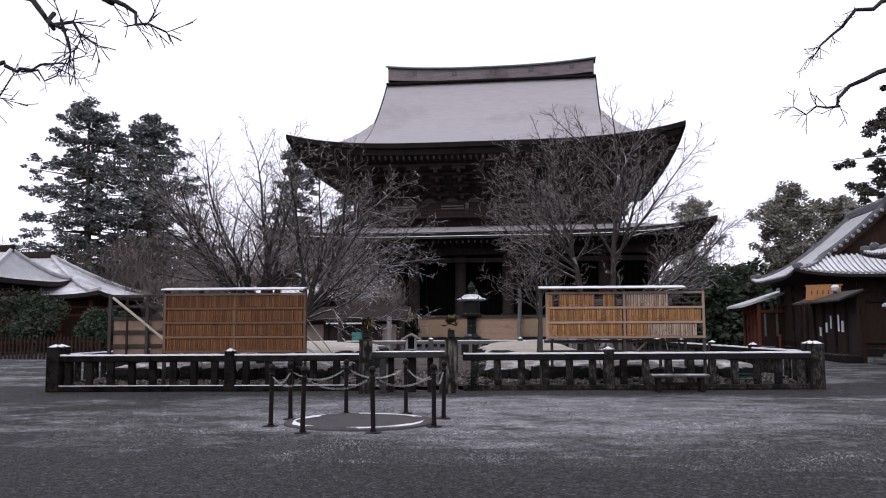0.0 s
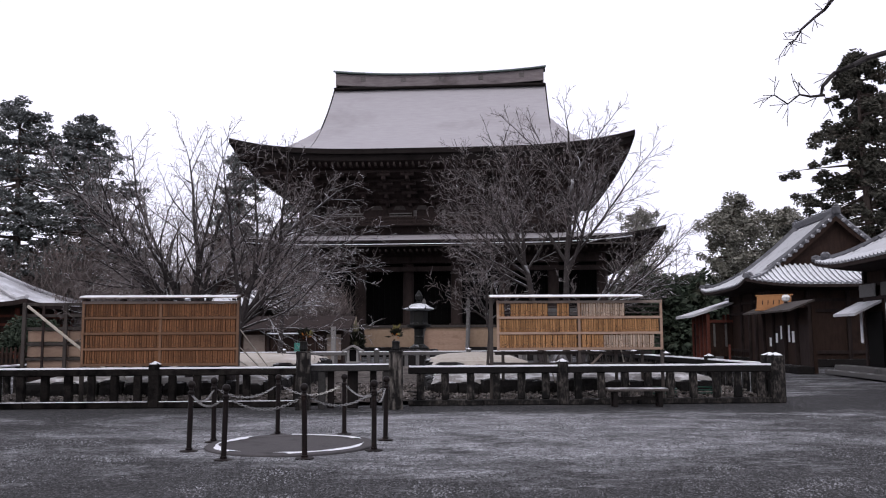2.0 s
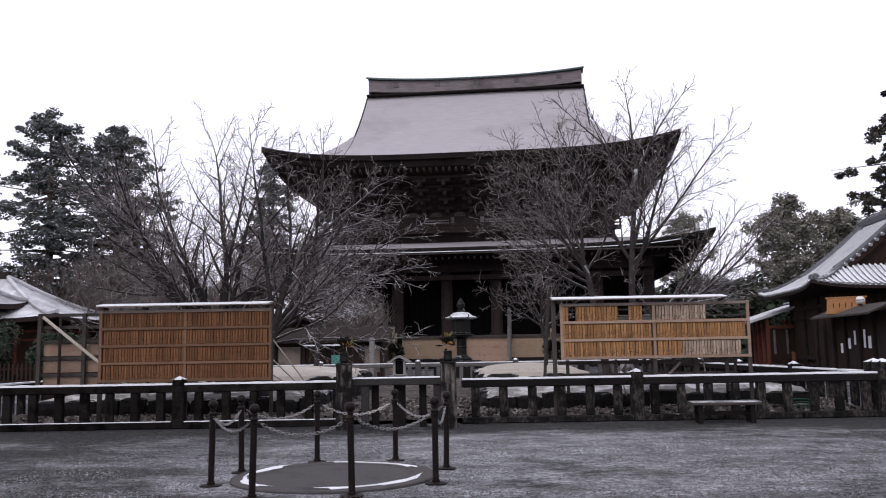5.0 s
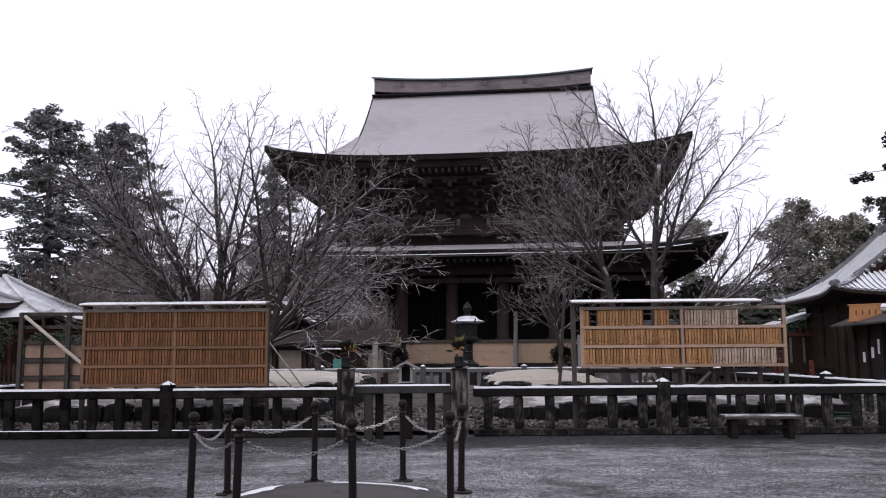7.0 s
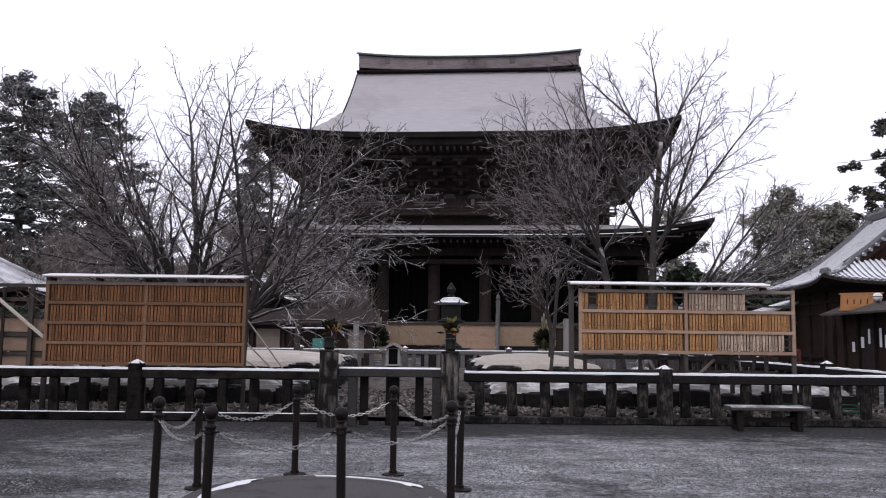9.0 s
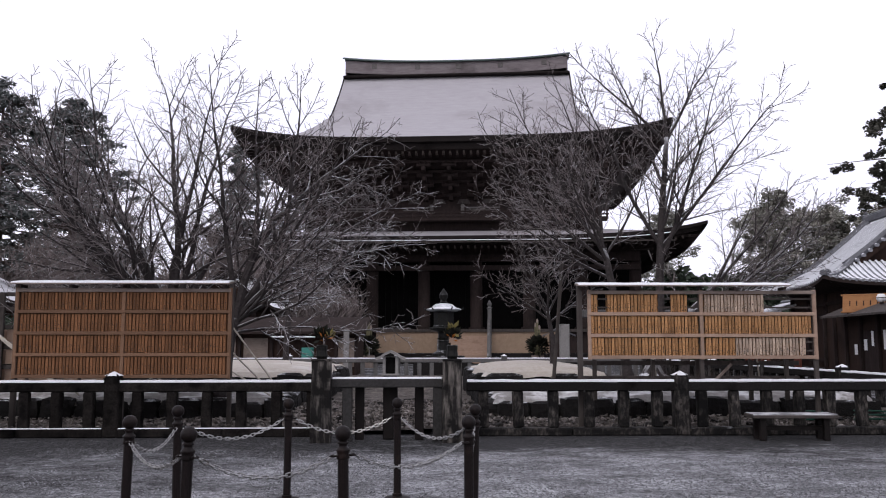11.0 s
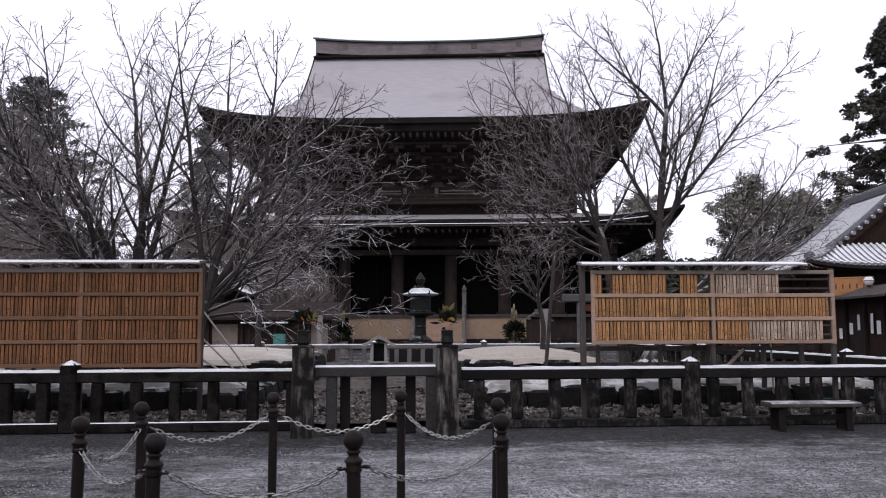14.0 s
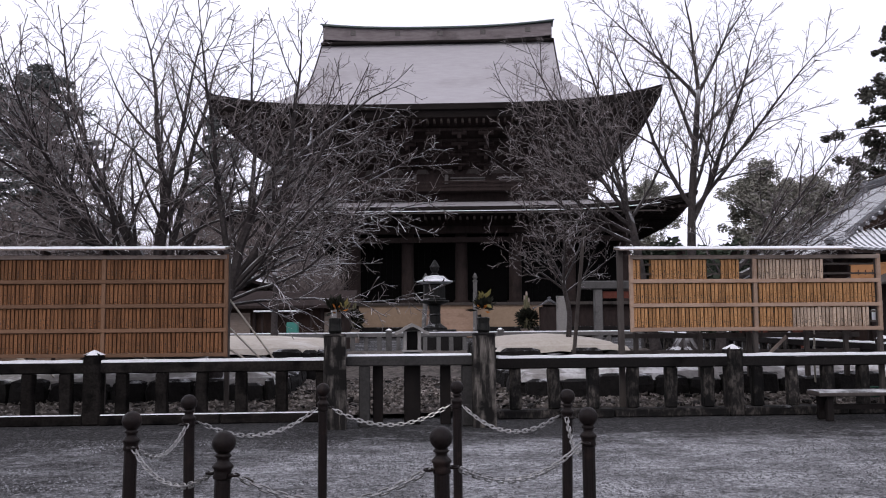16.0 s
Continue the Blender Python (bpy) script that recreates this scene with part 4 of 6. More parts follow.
PLM = pose(-10.86, 21.5, 0, 0, 0, math.degrees(math.atan2(0.43, 3.83)))
rack(PLM, 3.74, 1.0, 2.6, 4, 0.5, M_PLAQUE_BROWN, "wide rack of brown cedar name plaques under a snowy roof board", frame_mat=M_FRAME_BROWN, pitch=0.059)
PRM = pose(-1.02, 22.55, 0, 0, 0, math.degrees(math.atan2(0.40, 4.05)))
rack(PRM, 4.17, 1.33, 2.57, 3, 0.515, M_PLAQUE, "rack of honey-coloured name plaques with gaps, snowy roof board", gaps=((2, 0.33, 0.47), (2, 1.4, 1.62), (2, 1.9, 2.14), (2, 3.28, 4.18), (0, 3.97, 4.15)), pale=((2, 2.14, 3.4), (0, 2.75, 4.0)), roof_to=0.885, inset=0.15, pitch=0.059)

uf = thing("support_frame", "low grey timber trestle under the honey-coloured rack", "trestle", at=PRM)
for x in (0.3, 1.35, 2.15, 3.1, 3.75):
    g = Geo()
    g.box((x, 0.3, 0.92), (0.07, 0.07, 0.72), bevel=0.006)
    part("leg", g, M_TIMBER_GREY, uf)
for y, z_ in ((0.3, 1.22), (0.3, 0.95)):
    g = Geo()
    g.box((2.05, y + 0.06, z_), (3.9, 0.05, 0.08), bevel=0.006)
    part("rail", g, M_TIMBER_GREY, uf)
g = Geo()
g.tube([(2.2, 0.25, 0.68), (2.75, 0.25, 1.2)], [0.03, 0.03], 5)
part("brace", g, M_FRAME_OLD, uf)

# open timber frame with crates beside the brown rack
fm = pose(-13.4, 23.2, 0, 0, 0, 12)
fr = thing("timber_frame", "open weathered timber frame with slanting brace and pale crates", "timber frame", at=fm)
for x in (0.0, 1.05, 2.1, 3.1):
    g = Geo()
    g.box((x, 0, 1.29), (0.09, 0.09, 2.58), bevel=0.006)
    part("post", g, M_TIMBER_GREY, fr)
for z in (0.75, 1.1, 1.5, 1.9, 2.25, 2.55):
    g = Geo()
    g.box((1.55, 0.06, z), (3.2, 0.05, 0.08), bevel=0.005)
    part("rail", g, M_TIMBER_GREY, fr)
for x in (0.5, 1.6, 2.6):
    g = Geo()
    g.box((x, -0.05, 1.6), (0.06, 0.05, 1.8), bevel=0.005)
    part("stud", g, M_TIMBER, fr)
g = Geo()
g.tube([(0.1, -0.09, 2.5), (2.6, -0.5, 0.55)], [0.04, 0.04], 6)
part("brace", g, M_BAMBOO, fr)
for z in (0.95, 1.3, 1.7):
    for x in (0.55, 1.6, 2.6):
        g = Geo()
        g.box((x, 0.25, z), (0.96, 0.3, 0.29), bevel=0.01)
        part("crate", g, M_FRAME, fr, "pale wooden crate")
for x in (0.55, 1.6, 2.6):
    g = Geo()
    g.box((x, 0.35, 0.41), (0.9, 0.45, 0.8), bevel=0.01)
    part("crate_stand", g, M_TIMBER, fr)

# ---- great hall ----
HALL = pose(-7.75, 86.4, 0, 0, 0, 1.2)  # local origin below the middle of the ridge
hall = thing("great_hall", "huge old two-tiered timber temple hall with a curved bark roof", "temple hall", at=HALL)


def hip_roof(half_x, half_y, z_eave, rise, power, lift, gable_x, inset_x):
    """Returns z(x, y) of a hipped roof with a concave slope and lifted corners; gable_x: beyond it the side slope cuts in."""
    def z(x, y):
        ex, ey = half_x - abs(x), half_y - abs(y)
        e = ey if abs(x - GO) <= gable_x else min(ex * inset_x, ey)
        e = max(e, 0)
        tx, ty = abs(x) / half_x, abs(y) / half_y
        edge = max(0.0, 1 - e / (half_y * 0.6))
        cl = lift * ((tx ** 4) * (ty ** 4)) * edge
        return z_eave + rise * (e / half_y) ** power + cl
    return z


UX, UY, UZ = 16.75, 17.2, 17.1
LX, LY, LZ = 18.75, 18.4, 9.35
GO, GX = -0.31, 10.86  # middle and half length of the ridge
zu = hip_roof(UX, UY, UZ, 10.4, 1.75, 1.15, GX, 2.0)


def upper_roof():
    gg = Geo()
    yy = [-UY + (UY) * (i / 40) for i in range(41)]
    ys_ = yy + [-y for y in reversed(yy[:-1])]
    gg.sheet(lambda x, y: (x, y, zu(x, y)), span(GO - GX, GO + GX, 40), ys_)
    gg.sheet(lambda x, y: (x, y, zu(x, y)), span(GO + GX + 0.05, UX, 16), ys_)
    gg.sheet(lambda x, y: (x, y, zu(x, y)), span(-UX, GO - GX - 0.05, 16), ys_)
    part("roof", gg, M_BARK, hall, "grey weathered cypress bark roof, thinly snowed")
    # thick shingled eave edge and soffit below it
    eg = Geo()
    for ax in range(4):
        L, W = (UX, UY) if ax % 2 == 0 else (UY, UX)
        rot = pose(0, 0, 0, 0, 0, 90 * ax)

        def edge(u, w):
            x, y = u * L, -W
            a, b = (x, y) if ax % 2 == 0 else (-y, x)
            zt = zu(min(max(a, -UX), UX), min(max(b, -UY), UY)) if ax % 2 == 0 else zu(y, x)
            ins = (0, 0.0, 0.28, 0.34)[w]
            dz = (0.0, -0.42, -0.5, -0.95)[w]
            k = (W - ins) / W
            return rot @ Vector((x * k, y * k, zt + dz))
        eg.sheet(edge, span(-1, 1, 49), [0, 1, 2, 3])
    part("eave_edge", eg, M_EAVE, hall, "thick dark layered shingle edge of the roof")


upper_roof()


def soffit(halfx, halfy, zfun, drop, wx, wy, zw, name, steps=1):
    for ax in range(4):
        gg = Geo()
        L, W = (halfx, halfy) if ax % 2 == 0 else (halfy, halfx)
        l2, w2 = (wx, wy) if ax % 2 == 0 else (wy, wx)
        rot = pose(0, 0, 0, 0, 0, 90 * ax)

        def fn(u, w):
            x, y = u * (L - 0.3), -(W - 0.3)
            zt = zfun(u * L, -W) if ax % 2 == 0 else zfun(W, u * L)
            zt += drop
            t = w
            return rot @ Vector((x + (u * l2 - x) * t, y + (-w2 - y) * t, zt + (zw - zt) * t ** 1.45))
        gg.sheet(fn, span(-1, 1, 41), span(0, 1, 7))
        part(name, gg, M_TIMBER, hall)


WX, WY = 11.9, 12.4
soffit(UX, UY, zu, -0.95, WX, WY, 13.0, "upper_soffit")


def rafters(halfx, halfy, zfun, drop, depth, pitch, size, slope, name):
    gg, tips = Geo(), Geo()
    for ax in (0, 1, 3):
        L, W = (halfx, halfy) if ax % 2 == 0 else (halfy, halfx)
        rot = pose(0, 0, 0, 0, 0, 90 * ax)
        n = int(2 * (L - 0.8) / pitch)
        for i in range(n + 1):
            x = -(L - 0.8) + i * pitch
            zt = (zfun(x, -W) if ax % 2 == 0 else zfun(W, x)) + drop
            gg.box((x, -W + depth / 2 + 0.55, zt - slope * depth / 2), (size, depth, size * 1.2), m=rot)
            tips.box((x, -W + 0.545, zt), (size * 0.95, 0.02, size * 1.1), m=rot)
    tagged(part(name, gg, M_TIMBER, hall), kind="stuff")
    tagged(part(name.replace("band", "tip_band"), tips, M_GOLD, hall, "faintly gilt rafter ends"), kind="stuff")


rafters(UX, UY, zu, -1.1, 2.6, 0.52, 0.17, 0.12, "upper_rafter_band")

# gables, ridge box and its copper cap
for s in (-1, 1):
    gg = Geo()
    ys_ = span(-7.0, 7.0, 25)
    vs = [(GO + s * (GX - 0.6), y, zu(0, y) - 0.25) for y in ys_] + [(GO + s * (GX - 0.6), y, 20.5) for y in ys_]
    gg.add(vs, [(i, i + 1, i + 26, i + 25) for i in range(24)])
    part("gable_wall", gg, M_TIMBER, hall)
    gg = Geo()
    yy = span(-6.6, 6.6, 31)
    gg.sheet(lambda y, w: (GO + s * (GX + (0.0, 0.12, 0.12, 0.0)[w]), y, zu(0, y) + (0.02, 0.05, -0.5, -0.55)[w]), yy, [0, 1, 2, 3])
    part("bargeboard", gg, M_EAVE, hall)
gg = Geo()
xs = span(GO - GX + 0.15, GO + GX - 0.15, 25)


def bow(x):
    return 0.36 * (abs(x - GO) / GX) ** 2.5


gg.sheet(lambda x, w: (x, (-0.75, -0.75, -0.6, -0.6, 0.6, 0.6)[w], bow(x) + (27.3, 27.62, 27.66, 28.55, 28.55, 27.3)[w]), xs, list(range(6)))
for s in (-1, 1):
    gg.box((GO + s * (GX - 0.18), 0, 28.1), (0.1, 1.2, 1.5))
part("ridge_box", gg, M_RIDGE, hall, "long grey boarded ridge of the roof")
gg = Geo()
gg.box((GO, 0, 27.22), (2 * GX + 0.1, 1.9, 0.2), bevel=0.05)
part("ridge_base", gg, M_EAVE, hall)
gg = Geo()
xs2 = span(GO - GX - 0.12, GO + GX + 0.12, 27)
gg.sheet(lambda x, w: (x, (-0.85, -0.85, -0.3, 0.3, 0.85, 0.85)[w], 1.35 * bow(x) + (28.5, 28.6, 28.86, 28.86, 28.6, 28.5)[w]), xs2, list(range(6)))
part("ridge_cap", gg, M_COPPER, hall, "green copper cap along the ridge")
for x in (-8.2, -4, 0, 4, 8.2):
    gg = Geo()
    gg.box((x, -0.62, 28.1 + bow(x)), (0.5, 0.06, 0.5), bevel=0.1)
    part("ridge_crest", gg, M_LIMEWASH, hall)

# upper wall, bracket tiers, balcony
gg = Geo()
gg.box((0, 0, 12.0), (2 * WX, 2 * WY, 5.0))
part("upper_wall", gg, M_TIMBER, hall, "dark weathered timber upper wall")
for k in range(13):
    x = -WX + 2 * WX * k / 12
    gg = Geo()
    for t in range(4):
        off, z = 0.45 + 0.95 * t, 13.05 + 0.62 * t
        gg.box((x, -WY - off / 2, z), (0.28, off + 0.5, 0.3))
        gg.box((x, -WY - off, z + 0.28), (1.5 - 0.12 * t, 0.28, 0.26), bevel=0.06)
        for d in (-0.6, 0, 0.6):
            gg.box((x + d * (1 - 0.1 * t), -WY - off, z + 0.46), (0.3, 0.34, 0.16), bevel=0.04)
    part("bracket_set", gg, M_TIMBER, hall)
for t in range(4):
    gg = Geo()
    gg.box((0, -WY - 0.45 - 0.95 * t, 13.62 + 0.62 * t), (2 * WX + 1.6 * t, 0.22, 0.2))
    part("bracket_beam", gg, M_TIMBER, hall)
for k in range(12):
    x = -WX + 2 * WX * (k + 0.5) / 12
    gg = Geo()
    gg.add([(x - 0.55, -WY - 0.06, 12.7), (x + 0.55, -WY - 0.06, 12.7), (x + 0.3, -WY - 0.06, 13.1), (x, -WY - 0.06, 13.25), (x - 0.3, -WY - 0.06, 13.1)] +
           [(x - 0.55, -WY + 0.05, 12.7), (x + 0.55, -WY + 0.05, 12.7), (x + 0.3, -WY + 0.05, 13.1), (x, -WY + 0.05, 13.25), (x - 0.3, -WY + 0.05, 13.1)],
           [(0, 1, 2, 3, 4), (9, 8, 7, 6, 5)] + [(i, (i + 1) % 5 + 0, (i + 1) % 5 + 5, i + 5) for i in range(5)])
    part("frog_leg_strut", gg, M_TIMBER_GREY, hall)
for x0, x1 in ((-3.9, -1.9), (1.2, 3.9), (5.0, 6.9), (-8.4, -6.2)):
    for dz in (0, 0.22):
        gg = Geo()
        gg.box(((x0 + x1) / 2, -WY - 0.16, 12.12 + dz), (x1 - x0, 0.12, 0.11))
        part("pale_lattice_bar", gg, M_LIMEWASH, hall)
for x in (-1.6, 0.9):
    gg = Geo()
    gg.box((x, -WY - 0.16, 12.25), (0.28, 0.14, 0.7))
    part("pale_strut", gg, M_LIMEWASH, hall)
gg = Geo()
gg.box((0, -WY - 0.7, 11.25), (2 * WX + 0.8, 1.4, 0.2))
for z in (11.55, 11.85):
    gg.box((0, -WY - 1.35, z), (2 * WX + 0.9, 0.12, 0.12))
for k in range(17):
    gg.box((-WX - 0.3 + (2 * WX + 0.6) * k / 16, -WY - 1.35, 11.6), (0.14, 0.14, 0.6))
part("balcony", gg, M_TIMBER, hall)

# lower skirt roof
def zl(x, y):
    ex, ey = LX - abs(x), LY - abs(y)
    e = max(0, min(ex, ey))
    tx, ty = abs(x) / LX, abs(y) / LY
    return LZ + 1.25 * (e / 6.5) ** 1.1 + 0.95 * tx ** 5 * ty ** 5


gg = Geo()
for ax in range(4):
    L, W = (LX, LY) if ax % 2 == 0 else (LY, LX)
    rot = pose(0, 0, 0, 0, 0, 90 * ax)

    def lower(u, w):
        e = 6.2 * w
        x, y = u * (L - e), -(W - e)
        zz = zl(x, y) if ax % 2 == 0 else zl(-y, x)
        return rot @ Vector((x, y, zz))
    gg.sheet(lower, span(-1, 1, 41), span(0, 1, 8))
part("lower_roof", gg, M_BARK, hall, "grey bark skirt roof, thinly snowed")
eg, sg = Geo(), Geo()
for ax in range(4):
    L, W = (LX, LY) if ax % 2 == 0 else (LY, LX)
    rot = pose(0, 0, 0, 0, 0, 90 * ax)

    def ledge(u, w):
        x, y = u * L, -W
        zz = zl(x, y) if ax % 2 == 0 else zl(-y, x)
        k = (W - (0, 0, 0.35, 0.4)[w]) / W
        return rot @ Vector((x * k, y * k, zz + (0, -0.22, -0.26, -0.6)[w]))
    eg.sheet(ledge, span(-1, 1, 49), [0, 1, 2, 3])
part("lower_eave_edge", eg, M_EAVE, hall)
sg.sheet(lambda u, w: (u, -LY + 0.02 - 0.14 * w, zl(u, -LY) - 0.36 + (0.05 if 0.1 < w < 0.9 else 0)), span(-LX * 0.86, LX * 0.86, 60), [0, 0.15, 0.85, 1], True)
part("snow_strip", sg, M_SNOW, hall, "line of snow along the lower eave")
gg = Geo()
gg.box((0, -LY + 0.1, LZ - 0.46), (LX * 1.75, 0.28, 0.09))
part("gutter_board", gg, M_TIMBER_GREY, hall)
soffit(LX, LY, zl, -0.6, 14.2, 13.6, 8.1, "lower_soffit")
rafters(LX, LY, zl, -0.75, 2.2, 0.5, 0.15, 0.06, "lower_rafter_band")

# columns, lintels, porch with its shade painted black, podium
for y, z_, w_, d_, h_, m_ in ((-14.6, 8.15, 29.0, 0.5, 0.75, M_TIMBER), (-14.75, 8.72, 31.0, 0.45, 0.3, M_TIMBER_GREY), (-14.7, 7.3, 29.0, 0.3, 0.4, M_TIMBER)):
    gg = Geo()
    gg.box((0, y, z_), (w_, d_, h_), bevel=0.03)
    part("lintel", gg, m_, hall)
for k in range(8):
    x = -14.2 + 28.4 * k / 7
    gg = Geo()
    gg.lathe([(0.62, 2.55), (0.62, 2.75), (0.48, 2.78), (0.46, 7.9)], 16, pose(x, -14.1, 0))
    part("column", gg, M_TIMBER, hall, "massive weathered timber column", round_=True)
# solid block whose black colour stands for the porch's deep shade
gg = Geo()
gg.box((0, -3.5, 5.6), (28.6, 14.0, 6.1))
part("inner_wall", gg, M_SHADE_BLACK, hall, "black block painted as the shade inside the porch")
# lattice doors share that black: porch shade put into their colour
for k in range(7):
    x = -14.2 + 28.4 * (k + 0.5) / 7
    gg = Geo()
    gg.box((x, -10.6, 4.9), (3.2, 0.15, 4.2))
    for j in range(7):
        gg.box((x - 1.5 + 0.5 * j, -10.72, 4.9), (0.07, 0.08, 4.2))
    part("lattice_door", gg, M_SHADE_BLACK, hall)
gg = Geo()
gg.box((0, -1.0, 2.5), (30.6, 28.6, 0.22))
part("veranda_floor", gg, M_TIMBER_GREY, hall)
gg = Geo()
gg.box((0, -1.0, 1.55), (30.0, 27.6, 1.75))
part("podium_frame", gg, M_TIMBER, hall)
gg = Geo()
gg.box((1.2, -15.0, 1.6), (13.6, 0.3, 1.62))
part("podium_wall", gg, M_PLASTER, hall, "ochre earthen podium wall")
for k in range(13):
    gg = Geo()
    gg.box((-14.8 + 29.6 * k / 12, -14.86, 1.55), (0.3, 0.1, 1.72))
    part("podium_strut", gg, M_TIMBER, hall)
gg = Geo()
gg.box((0, -1.2, 0.4), (31.5, 29.0, 0.8), bevel=0.05)
part("stone_base", gg, M_STONE, hall)
for i in range(9):
    gg = Geo()
    gg.box((1.2, -14.9 - 0.3 * i, 1.2 - 0.145 * i + 0.05), (3.5, 0.34, 2.3 - 0.29 * i))
    part("stair_step", gg, M_FRAME, hall)
for sx in (-0.62, 3.05):
    gg = Geo()
    gg.tube([(sx, -18.0, 0.5), (sx, -15.1, 3.3)], [0.17, 0.17], 4)
    gg.box((sx, -15.1, 3.0), (0.3, 0.3, 2.2), bevel=0.03)
    gg.lathe([(0.17, 4.1), (0.2, 4.2), (0.1, 4.3), (0.19, 4.45), (0.12, 4.65), (0.02, 4.8)], 12, pose(sx, -15.1, 0))
    part("stair_rail", gg, M_STONE_MID, hall, "stair rail with an onion-shaped finial")

# ---- trees ----
def limb(wood, twig, p, d, L, r, level, rng, cfg):
    """A smoothly arching, tapering limb with side shoots at a steady spacing; thin levels go into the twig mesh."""
    n = max(3, min(14, int(L / cfg["seg"][level]) + 2))
    step = L / n
    d = Vector(d).normalized()
    bend = d.cross(Vector((rng.gauss(0, 1), rng.gauss(0, 1), rng.gauss(0, 1)))).normalized() * rng.uniform(0.3, 1.0) * cfg["bend"][level]
    pull = Vector((0, 0, cfg["up"][level])) + Vector(cfg["wind"]) * (0.12 * level)
    pts, rads = [Vector(p)], [r]
    for i in range(n):
        jolt = Vector((rng.gauss(0, 1), rng.gauss(0, 1), rng.gauss(0, 1))) * cfg["wob"][level]
        d = (d + jolt + (bend + pull) * step).normalized()
        pts.append(pts[-1] + d * step)
        rads.append(max(r * (1 - (i + 1) / n) ** 0.85, cfg["min"][level]))
    (wood if level <= cfg["split"] else twig).tube(pts, rads, (9, 7, 5, 3, 3)[min(level, 4)], False)
    if level >= cfg["levels"]:
        return
    pos = L * cfg["from"][level] * rng.uniform(0.7, 1.3)
    turn = rng.uniform(0, 6.28)
    while pos < L * 0.97:
        t = pos / L
        i = min(int(t * n), n - 1)
        q = pts[i].lerp(pts[i + 1], t * n - i)
        ax = (pts[i + 1] - pts[i]).normalized()
        e1 = ax.cross(Vector((0.3, 0.2, 0.93))).normalized()
        e2 = ax.cross(e1)
        side = e1 * math.cos(turn) + e2 * math.sin(turn)
        ang = radians(rng.uniform(*cfg["angle"][level]))
        kid = max(cfg["least"][level], L * rng.uniform(*cfg["ratio"][level]) * (1.12 - 0.8 * t))
        rk = max(min(rads[i] * rng.uniform(0.45, 0.7), kid * 0.014 + 0.003), cfg["min"][level + 1])
        limb(wood, twig, q, ax * math.cos(ang) + side * math.sin(ang), kid, rk, level + 1, rng, cfg)
        turn += 2.4 + rng.uniform(-0.7, 0.7)
        pos += cfg["gap"][level] * rng.uniform(0.6, 1.4)


CHERRY = dict(levels=4, split=2, seg=(0.4, 0.38, 0.3, 0.2, 0.14), bend=(0, 0.09, 0.16, 0.3, 0.4), wob=(0.05, 0.06, 0.055, 0.06, 0.07), up=(0.05, 0.09, 0.16, 0.2, 0.15), wind=(0, 0, 0),
              gap=(0.5, 0.25, 0.145, 0.125), angle=((30, 50), (26, 48), (28, 52), (26, 52)), ratio=((0.6, 0.8), (0.26, 0.52), (0.3, 0.56), (0.36, 0.6)), least=(0.5, 0.5, 0.26, 0.13),
              min=(0.02, 0.008, 0.0065, 0.005, 0.0042), **{"from": (0.5, 0.16, 0.16, 0.2)})


def cherry(name, base, leaders, label, seed, cfg=CHERRY, trunk=None, lean=(0, 0), wood=M_CHERRY, twigm=M_TWIG, group="bare cherry trees"):
    """A bare tree: trunk of a height, foot and top radius; leaders as (azimuth, tilt, length, radius, height on the trunk)."""
    rng = random.Random(seed)
    root = thing(name, label, "tree", group, at=pose(*base))
    tg, wg, tw = Geo(), Geo(), Geo()
    h, r, r1 = trunk
    hs = span(0, 1, 9)
    tp = [Vector((lean[0] * t ** 1.4 + 0.03 * math.sin(7 * t + seed), lean[1] * t ** 1.4 + 0.03 * math.sin(5 * t + 2 * seed), h * t - 0.06)) for t in hs]
    tg.tube(tp, [r + (r1 - r) * t + 0.5 * r * max(0, 1 - 7 * t) for t in hs], 12)
    part("trunk", tg, wood, root, round_=True)
    for az, tilt, L, lr, zf in leaders:
        a, t = radians(az), radians(tilt)
        d = Vector((math.cos(a) * math.sin(t), math.sin(a) * math.sin(t), math.cos(t)))
        k = min(int(zf * 8), 7)
        limb(wg, tw, tp[k].lerp(tp[k + 1], zf * 8 - k) - d * 0.04, d, L, lr, 1, rng, cfg)
    part("limb_work", wg, wood, root)
    tagged(part("twig_crown", tw, twigm, root), kind="stuff")
    return root


WIDE = dict(CHERRY)
WIDE.update(up=(0.0, 0.07, 0.08, 0.03, 0.0), wob=(0.06, 0.085, 0.08, 0.08, 0.09), wind=(0.45, 0, -0.05), bend=(0, 0.14, 0.22, 0.35, 0.45), gap=(0.5, 0.25, 0.16, 0.135), angle=((30, 50), (28, 54), (30, 58), (28, 56)))
LT = "bare cherry tree, fine twigs"
cherry("cherry_tree", (0.98, 26.6, 0.62), [(95, 6, 2.7, 0.045, 1.0), (172, 24, 3.2, 0.042, 0.97), (8, 24, 3.2, 0.042, 0.98), (184, 38, 4.3, 0.052, 0.56), (178, 22, 3.4, 0.04, 0.8), (2, 27, 4.4, 0.055, 0.5), (-6, 42, 4.5, 0.048, 0.55), (60, 34, 3.4, 0.04, 0.62), (290, 30, 3.2, 0.04, 0.6), (12, 34, 2.9, 0.036, 0.8)],
       LT + ", straight trunk, dusted with snow", 7, trunk=(5.7, 0.115, 0.05), lean=(0.3, 0.1))
